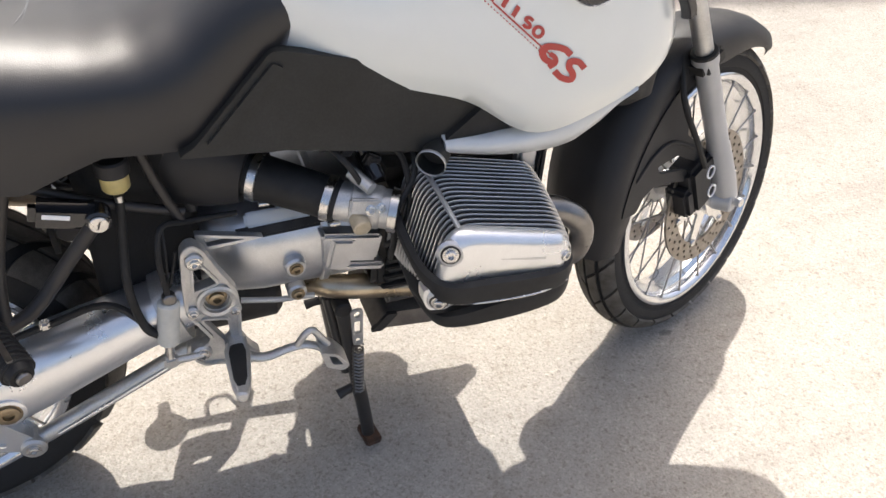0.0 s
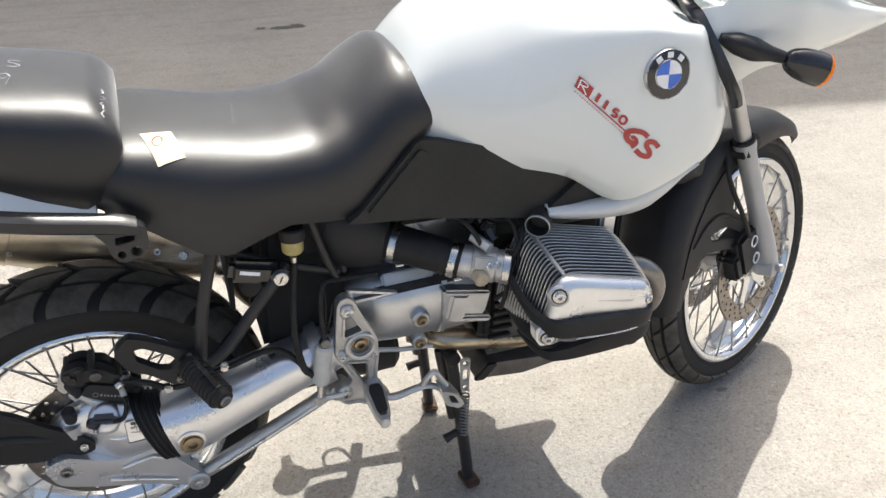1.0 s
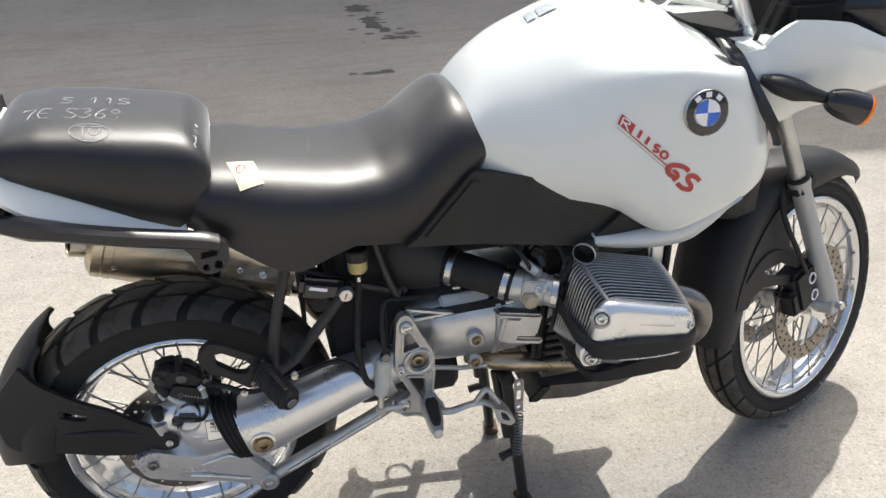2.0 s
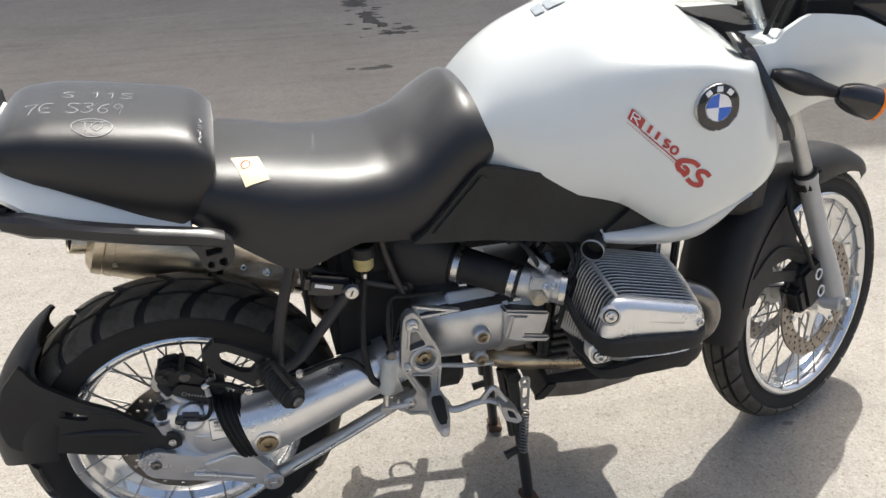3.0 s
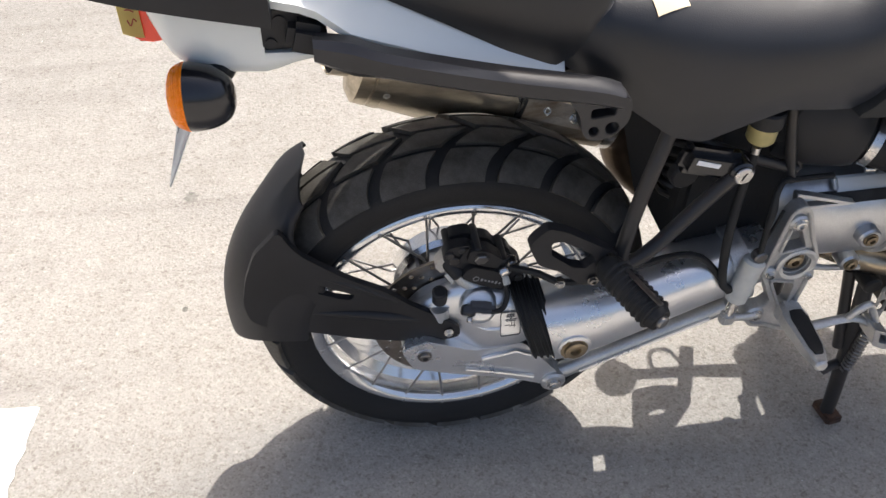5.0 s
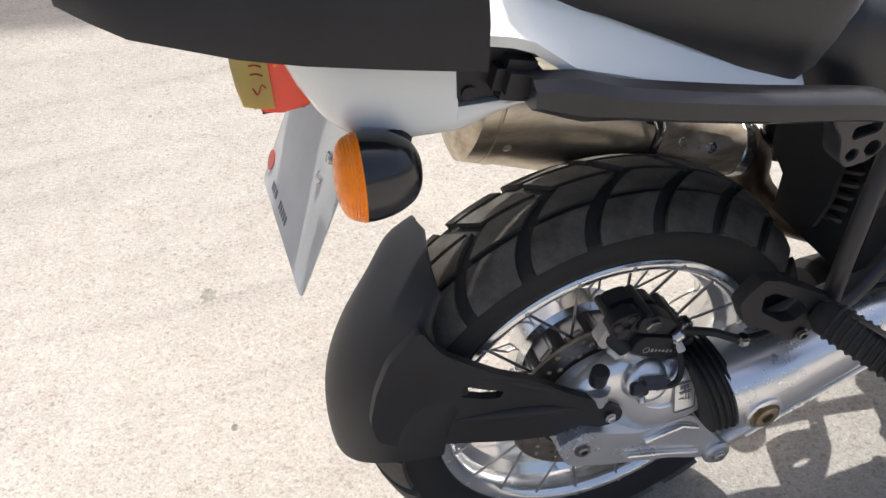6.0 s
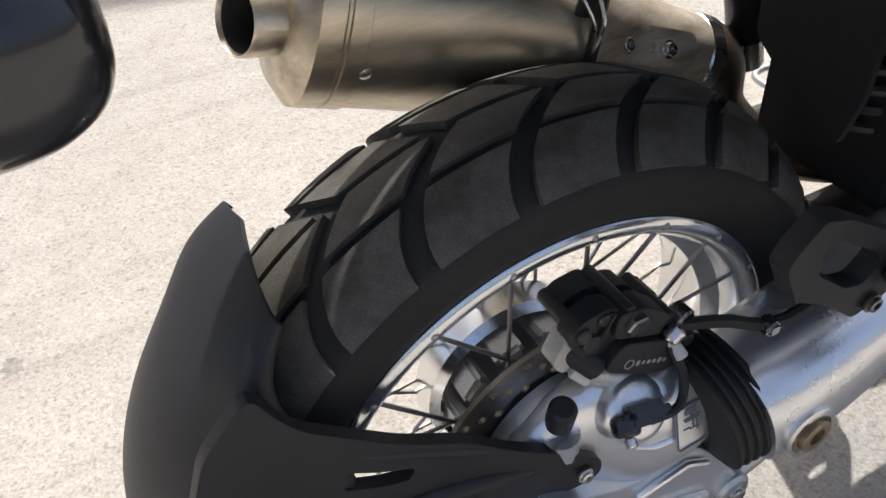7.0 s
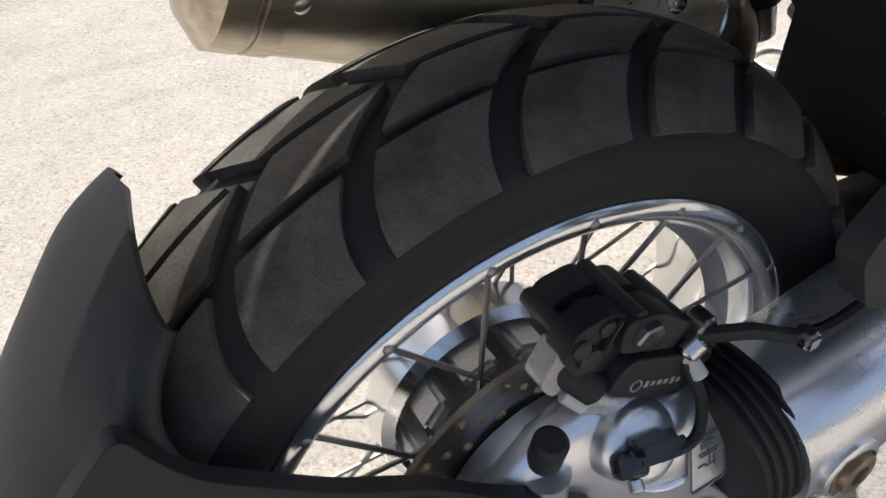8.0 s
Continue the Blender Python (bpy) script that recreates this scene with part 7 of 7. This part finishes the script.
# ---- foot controls, frame tubes, brackets
def make_foot_gear():
    o = rounded([(0.437, 0.600), (0.444, 0.612), (0.456, 0.616), (0.469, 0.604), (0.486, 0.562), (0.511, 0.512), (0.512, 0.470), (0.508, 0.418), (0.520, 0.388), (0.536, 0.368), (0.526, 0.352), (0.500, 0.350), (0.468, 0.366), (0.446, 0.366), (0.428, 0.386), (0.428, 0.406), (0.452, 0.414), (0.461, 0.424), (0.440, 0.466), (0.430, 0.482), (0.432, 0.540)], 0.008)
    h1 = rounded([(0.452, 0.572), (0.464, 0.570), (0.482, 0.536), (0.470, 0.533), (0.448, 0.527)], 0.004)
    h2 = rounded([(0.453, 0.466), (0.470, 0.462), (0.490, 0.458), (0.492, 0.416), (0.484, 0.408)], 0.005)
    h3 = circle(0.479, 0.500, 0.020, 20)
    pl = part("footrest_plate", plate(o, -0.182, -0.166, [h1, h2, h3], 0.0025), CAST, bike, "cast alloy footrest plate with cut-outs")

    def inset(pts, d):
        """An outline moved inwards by d."""
        out, m = [], len(pts)
        turn = sum(pts[k][0] * pts[(k + 1) % m][1] - pts[(k + 1) % m][0] * pts[k][1] for k in range(m))
        for k in range(m):
            a, b = Vector(pts[k - 2]), Vector(pts[(k + 2) % m])
            t = (b - a).normalized()
            q = Vector((-t.y, t.x)) * (d if turn > 0 else -d)
            out.append((pts[k][0] + q.x, pts[k][1] + q.y))
        return out

    part("rim_rib", plate(o, -0.1875, -0.180, [inset(o, 0.0055)], 0.0012), CAST, pl)
    for h in (h1, h2):
        part("pocket_rib", plate(inset(h, -0.0045), -0.1865, -0.180, [h], 0.0010), CAST, pl)
    part("pivot_socket", moved(revolve([(0.031, 0.0), (0.031, 0.012), (0.027, 0.014), (0.0215, 0.012), (0.0205, -0.004), (0.0001, -0.004)], 36, axis="z"), Matrix.Translation((0.479, -0.176, 0.500)) @ pose(0, 0, 0, 90, 0, 0)), CAST, pl)
    bolt(pl, (0.479, -0.174, 0.500), 0.012, 0.010, (0, -1, 0), BRASS, "pivot_bolt", "bronzed hexagon pivot bolt")
    for x, z, r in ((0.455, 0.584, 0.008), (0.441, 0.487, 0.006), (0.503, 0.478, 0.006), (0.444, 0.397, 0.009)):
        part("bolt_boss", rod((x, -0.176, z), (x, -0.190, z), r * 1.75, 18, 0.003), CAST, pl)
        bolt(pl, (x, -0.189, z), r, 0.006)
    # folding rider footrest
    shoe = []
    for f in [k / 7 for k in range(8)]:
        w, c = table([0, 0.15, 0.8, 1], [0.015, 0.020, 0.015, 0.009], f), Vector((0.497 - 0.010 * f, -0.192 - 0.114 * f, 0.402 + 0.014 * f))
        h = table([0, 0.8, 1], [0.015, 0.011, 0.007], f)
        shoe.append([c + Vector((a * w, 0, b * h)) for a, b in ((-1, -0.6), (-1, 0.7), (-0.75, 1), (0.75, 1), (1, 0.7), (1, -0.6), (0.6, -1), (-0.6, -1))])
    peg = part("footrest", merge(loft(shoe), box((0.497, -0.190, 0.400), (0.034, 0.026, 0.036), 0.006)), CAST, bike, "rider footrest with a black rubber pad")
    pad = []
    for f in [k / 6 for k in range(7)]:
        w, c = table([0, 0.15, 0.85, 1], [0.011, 0.0145, 0.011, 0.006], f), Vector((0.496 - 0.008 * f, -0.206 - 0.088 * f, 0.4155 + 0.0075 * f))
        pad.append([c + Vector((a * w, 0, b)) for a, b in ((-1, -0.004), (-0.9, 0.005), (-0.5, 0.007), (0.5, 0.007), (0.9, 0.005), (1, -0.004))])
    part("pad", loft(pad), SOFT_RUBBER, peg)
    part("peg_tip", rod((0.487, -0.300, 0.414), (0.486, -0.312, 0.416), 0.0095, 16, 0.003), CAST, peg)
    # brake pedal
    ped = part("brake_pedal", tube([(0.500, -0.198, 0.392), (0.535, -0.203, 0.376), (0.575, -0.205, 0.385), (0.605, -0.207, 0.388), (0.632, -0.21, 0.374)], [0.010, 0.009, 0.008, 0.008, 0.008], 12, 20, flat=0.7), CAST, bike, "cast alloy brake pedal")
    part("pedal_loop", tube([(0.590, -0.207, 0.388), (0.604, -0.21, 0.414), (0.616, -0.21, 0.420), (0.628, -0.21, 0.402), (0.640, -0.212, 0.382)], 0.006, 10, 20), CAST, ped)
    part("pedal_tread", plate(rounded([(0.622, 0.390), (0.650, 0.378), (0.672, 0.345), (0.660, 0.336), (0.632, 0.352)], 0.006), -0.236, -0.196, [rounded([(0.636, 0.378), (0.648, 0.372), (0.660, 0.350), (0.642, 0.356)], 0.004)], 0.002), CAST, ped)
    # master cylinder with its pale cover, and push rod
    mc = part("master_cylinder", rod((0.398, -0.190, 0.440), (0.410, -0.186, 0.520), 0.0165, 18, 0.004), CREAM_RUBBER, bike, "pale-cased rear brake master cylinder")
    part("push_rod", rod((0.396, -0.192, 0.406), (0.399, -0.190, 0.440), 0.007, 12), STEEL, mc)
    part("rod_end", box((0.396, -0.192, 0.402), (0.022, 0.018, 0.022), 0.004), CAST, mc)
    part("rod_link", tube([(0.396, -0.192, 0.402), (0.425, -0.192, 0.400), (0.445, -0.19, 0.40)], 0.006, 10), CAST, mc)
    part("banjo", rod((0.411, -0.180, 0.528), (0.412, -0.196, 0.528), 0.010, 14, 0.002), DARK_STEEL, mc)
    # brake-fluid cup and hoses
    cup = part("fluid_cup", revolve([(0.0001, -0.018), (0.016, -0.017), (0.019, -0.013), (0.019, 0.010), (0.0001, 0.010)], 24, axis="z", centre=(0.374, -0.150, 0.724)), RESERVOIR, bike, "yellowed brake-fluid cup with a black cap")
    part("cap", revolve([(0.0001, 0.034), (0.020, 0.033), (0.0225, 0.030), (0.0225, 0.010), (0.0001, 0.010)], 24, axis="z", centre=(0.374, -0.150, 0.724)), PLASTIC, cup)
    part("outlet", rod((0.374, -0.150, 0.696), (0.374, -0.150, 0.680), 0.006, 12), STEEL, cup)
    part("fluid_hose", tube([(0.374, -0.150, 0.685), (0.366, -0.162, 0.62), (0.360, -0.180, 0.55), (0.370, -0.186, 0.48), (0.385, -0.19, 0.462)], 0.0065, 10, 24), SOFT_RUBBER, cup)
    part("brake_line", tube([(0.411, -0.190, 0.530), (0.408, -0.185, 0.60), (0.420, -0.165, 0.64), (0.46, -0.14, 0.625), (0.53, -0.12, 0.61)], 0.0045, 8, 22), SOFT_RUBBER, cup)
    part("sensor_lead", tube([(0.432, -0.175, 0.600), (0.424, -0.178, 0.57), (0.414, -0.18, 0.54), (0.418, -0.178, 0.60), (0.42, -0.16, 0.63)], 0.0025, 6, 22), SOFT_RUBBER, cup)
    # lock plate with its bright key disc
    lk = part("side_lock", merge(box((0.305, -0.165, 0.690), (0.090, 0.030, 0.042), 0.010, (0, 14, 0)), rod((0.344, -0.155, 0.680), (0.344, -0.187, 0.680), 0.017, 22, 0.003)), GLOSS_BLACK, bike, "black lock housing with a bright key disc")
    part("key_disc", rod((0.344, -0.187, 0.680), (0.344, -0.1905, 0.680), 0.0125, 22, 0.001), STEEL, lk)
    part("key_slot", box((0.344, -0.191, 0.680), (0.002, 0.001, 0.012), 0.0002, (0, 20, 0)), DARK_METAL, lk)
    part("pale_flash", box((0.295, -0.1810, 0.697), (0.034, 0.0012, 0.007), 0.0004, (0, 16, 0)), DECAL_WHITE, lk)


make_foot_gear()


def plate_across(outline, x0, x1):
    """An upright sheet cut to an outline in y and z, from x0 to x1."""
    return moved(plate([(y, z) for y, z in outline], -x1, -x0, (), 0.002), pose(0, 0, 0, 0, 0, 90))


def make_frame():
    tubes = [
        [(0.262, -0.140, 0.805), (0.240, -0.162, 0.740), (0.210, -0.185, 0.640), (0.198, -0.196, 0.560), (0.205, -0.198, 0.545)],
        [(0.350, -0.178, 0.690), (0.300, -0.182, 0.630), (0.240, -0.190, 0.560), (0.200, -0.198, 0.540)],
        [(0.265, -0.14, 0.722), (0.33, -0.140, 0.690), (0.40, -0.14, 0.662), (0.455, -0.135, 0.640)],
        [(0.405, -0.140, 0.775), (0.425, -0.142, 0.70), (0.450, -0.140, 0.625)],
        [(0.430, -0.115, 0.775), (0.450, -0.12, 0.70), (0.468, -0.12, 0.63)],
        [(0.20, -0.12, 0.800), (0.30, -0.12, 0.770), (0.42, -0.12, 0.770), (0.55, -0.12, 0.76)],
        [(0.20, 0.12, 0.800), (0.30, 0.12, 0.770), (0.42, 0.12, 0.770), (0.55, 0.12, 0.76)],
        [(0.205, 0.185, 0.770), (0.195, 0.190, 0.690), (0.172, 0.200, 0.555)],
        [(0.335, 0.178, 0.680), (0.225, 0.190, 0.545), (0.180, 0.200, 0.540)],
        [(0.30, 0.14, 0.70), (0.455, 0.135, 0.62), (0.46, 0.135, 0.50)],
    ]
    for k, pts in enumerate(tubes):
        ob = part("frame_tube", tube(pts, 0.0105 if k in (0, 1, 7, 8) else 0.0072, 12, 16), BLACK_METAL, bike, "black enamelled frame tube")
    far = part("frame_tube", tube([(0.318, 0.130, 0.690), (0.343, 0.130, 0.600), (0.356, 0.130, 0.550)], 0.021, 16, 10), SATIN_BLACK, bike, "black far-side frame tube with a bright collar")
    part("collar", rod((0.356, 0.130, 0.552), (0.367, 0.130, 0.512), 0.0165, 16, 0.003), STEEL, far)
    lug = part("far_footrest", rod((0.300, 0.135, 0.574), (0.350, 0.130, 0.536), 0.010, 12, 0.003), CAST, bike, "ribbed alloy far-side footrest")
    for k in range(5):
        p = Vector((0.304, 0.135, 0.571)).lerp(Vector((0.342, 0.131, 0.542)), k / 4)
        part("rib", rod(p, p + Vector((0.004, 0, -0.003)), 0.0115, 12, 0.001), CAST, lug)
    # under-seat tray and rear guard
    part("seat_pan", box((0.20, 0, 0.800), (0.22, 0.22, 0.03), 0.01), DARK_METAL, bike, "black pan under the rider seat")
    part("splash_panel", plate_across(rounded([(-0.088, 0.800), (-0.084, 0.600), (-0.070, 0.548), (-0.045, 0.552), (0.038, 0.612), (0.045, 0.800)], 0.010), 0.266, 0.274), MATT_BLACK, bike, "black splash panel ahead of the wheel")
    # added near-black block in place of the shade beneath the seat
    part("under_seat_fill", box((0.395, -0.02, 0.620), (0.16, 0.17, 0.30), 0.01), MATT_BLACK, bike, "matt black block filling the shaded space under the seat")
    part("tail_tray", box((0.0, 0, 0.868), (0.36, 0.20, 0.02), 0.008, (0, 6, 0)), DARK_METAL, bike, "black tray under the tail")
    # shock absorber
    sh = part("shock_absorber", rod((0.352, -0.040, 0.500), (0.322, -0.040, 0.72), 0.022, 18, 0.003), DARK_METAL, bike, "rear shock absorber with a black spring")
    coil = [(0.345 - 0.022 * f + 0.036 * math.cos(f * 44), -0.040 + 0.036 * math.sin(f * 44), 0.535 + 0.14 * f) for f in [k / 90 for k in range(91)]]
    part("spring", tube(coil, 0.0055, 8), BLACK_METAL, sh)
    part("shock_mount", box((0.345, 0.0, 0.495), (0.05, 0.06, 0.03), 0.008), CAST, sh)
    part("preload_knob", rod((0.30, -0.105, 0.63), (0.30, -0.125, 0.63), 0.02, 12, 0.003), PLASTIC, sh)
    for sy in (-1, 1):
        # pillion bracket, black plate with a slot
        o = rounded([(0.064, 0.600), (0.070, 0.612), (0.088, 0.630), (0.112, 0.622), (0.160, 0.592), (0.192, 0.570), (0.192, 0.540), (0.172, 0.524), (0.148, 0.518), (0.110, 0.550), (0.080, 0.566)], 0.005)
        slot = rounded([(0.094, 0.604), (0.108, 0.606), (0.150, 0.580), (0.160, 0.566), (0.146, 0.552), (0.128, 0.556), (0.096, 0.582)], 0.004)
        br = part("pillion_bracket", plate(o, sy * 0.205, sy * 0.188, [slot], 0.004), PLASTIC, bike, "black pillion footrest bracket with a slot")
        bolt(br, (0.160, sy * 0.208, 0.530), 0.006, 0.005, (0, sy, 0), DARK_STEEL)
        a, b = Vector((0.170, sy * 0.205, 0.562)), Vector((0.219, sy * 0.306, 0.548))
        d = (b - a).normalized()
        peg = part("pillion_footrest", tube([a, a + d * 0.012, b - d * 0.012, b], [0.012, 0.021, 0.021, 0.016], 18), SOFT_RUBBER, bike, "ribbed black rubber pillion footrest")
        for k in range(9):
            p = a + d * (0.022 + 0.0095 * k)
            part("rib", rod(p, p + d * 0.005, 0.0235, 18, 0.0015), SOFT_RUBBER, peg)
        part("peg_bar", box(a.lerp(b, 0.5) + Vector((0.0, 0, 0.024)), (0.008, 0.112, 0.003), 0.001, (2 * sy, 0, -19 * sy)), DARK_STEEL, peg)
        part("end_cap", rod(b - d * 0.002, b + d * 0.006, 0.010, 14, 0.002), DARK_STEEL, peg)


make_frame()


def make_stand():
    """Centre stand: two legs with wide feet."""
    st = None
    for sy in (-1, 1):
        leg = part("stand_leg", tube([(0.690, sy * 0.110, 0.365), (0.705, sy * 0.120, 0.25), (0.728, sy * 0.130, 0.075), (0.735, sy * 0.132, 0.012)], [0.013, 0.014, 0.0135, 0.013], 12, 14), BLACK_METAL, bike, "black centre-stand leg")
        part("stand_brace", tube([(0.672, sy * 0.085, 0.365), (0.695, sy * 0.118, 0.20)], 0.010, 10), BLACK_METAL, leg)
        part("stand_foot", box((0.737, sy * 0.132, 0.010), (0.034, 0.052, 0.018), 0.004, (0, 0, -8 * sy)), RUST, leg, "rusty stand foot")
        part("stand_tang", tube([(0.715, sy * 0.125, 0.160), (0.690, sy * 0.128, 0.155), (0.675, sy * 0.130, 0.150)], [0.010, 0.009, 0.011], 10), BLACK_METAL, leg)
    lk = plate(rounded([(0.699, 0.375), (0.722, 0.375), (0.722, 0.285), (0.704, 0.285)], 0.010), -0.142, -0.136, [circle(0.711, 0.362, 0.006, 12), rounded([(0.706, 0.345), (0.717, 0.345), (0.717, 0.318), (0.706, 0.318)], 0.003), circle(0.712, 0.298, 0.005, 12)], 0.0015)
    part("stand_link", lk, CAST, bike, "grey stand link with punched holes")
    part("return_spring", tube([(0.712 + 0.010 * math.cos(k * 0.9), -0.142 + 0.010 * math.sin(k * 0.9), 0.285 - 0.0013 * k) for k in range(96)], 0.0022, 6), DARK_STEEL, bike, "grey coiled return spring")
    part("stand_pivot", rod((0.690, -0.13, 0.365), (0.690, 0.13, 0.365), 0.016, 16, 0.003), DARK_METAL, bike, "dark stand pivot shaft")
    # left-hand foot gear and folded side stand, which show by their shadows
    part("left_footrest", tube([(0.585, 0.177, 0.405), (0.594, 0.199, 0.412), (0.633, 0.292, 0.422)], [0.012, 0.015, 0.015], 12), SOFT_RUBBER, bike, "left rider footrest with a rubber pad")
    part("left_footrest_plate", plate(rounded([(0.500, 0.600), (0.540, 0.600), (0.575, 0.522), (0.598, 0.44), (0.592, 0.39), (0.525, 0.372), (0.474, 0.386), (0.485, 0.520)], 0.012), 0.168, 0.184, [circle(0.532, 0.48, 0.024, 18)], 0.003), DARK_METAL, bike, "dark left footrest plate")
    ss = part("side_stand", tube([(0.705, 0.199, 0.375), (0.595, 0.209, 0.372), (0.484, 0.212, 0.368)], [0.016, 0.013, 0.012], 12, 12), BLACK_METAL, bike, "black folded side stand")
    part("stand_pad", moved(revolve([(0.0001, -0.005), (0.040, -0.005), (0.043, 0.0), (0.040, 0.005), (0.0001, 0.005)], 24, axis="z"), pose(0.446, 0.206, 0.366, -50, 8, 0)), BLACK_METAL, ss)
    part("stand_toe", tube([(0.449, 0.234, 0.372), (0.446, 0.266, 0.360), (0.444, 0.279, 0.355)], [0.018, 0.012, 0.012], 10, 8), BLACK_METAL, ss)
    # headstock and front frame, dark behind the tank's lower front
    part("headstock", loft([oval((1.20, 0, z), a, b, 28, 3.0, (0.2, 0, 1)) for z, a, b in ((0.66, 0.060, 0.07), (0.69, 0.085, 0.10), (0.80, 0.090, 0.10), (0.92, 0.085, 0.09))]), DARK_METAL, bike, "dark front frame and headstock")
    part("gear_lever", tube([(0.705, 0.209, 0.385), (0.611, 0.229, 0.385), (0.581, 0.276, 0.385), (0.541, 0.270, 0.385), (0.538, 0.228, 0.385), (0.576, 0.219, 0.385)], 0.005, 10, 26), CAST, bike, "gear lever")
    # dark mass behind the lower brake-line: telelever arm to the fork
    part("telelever_arm", merge(tube([(1.27, -0.012, 0.60), (1.32, -0.008, 0.615), (1.385, 0.0, 0.64)], 0.018, 14, 14), tube([(1.27, 0.030, 0.60), (1.32, 0.026, 0.615), (1.385, 0.02, 0.64)], 0.018, 14, 14)), BLACK_METAL, bike, "black telelever arm to the fork")


make_stand()
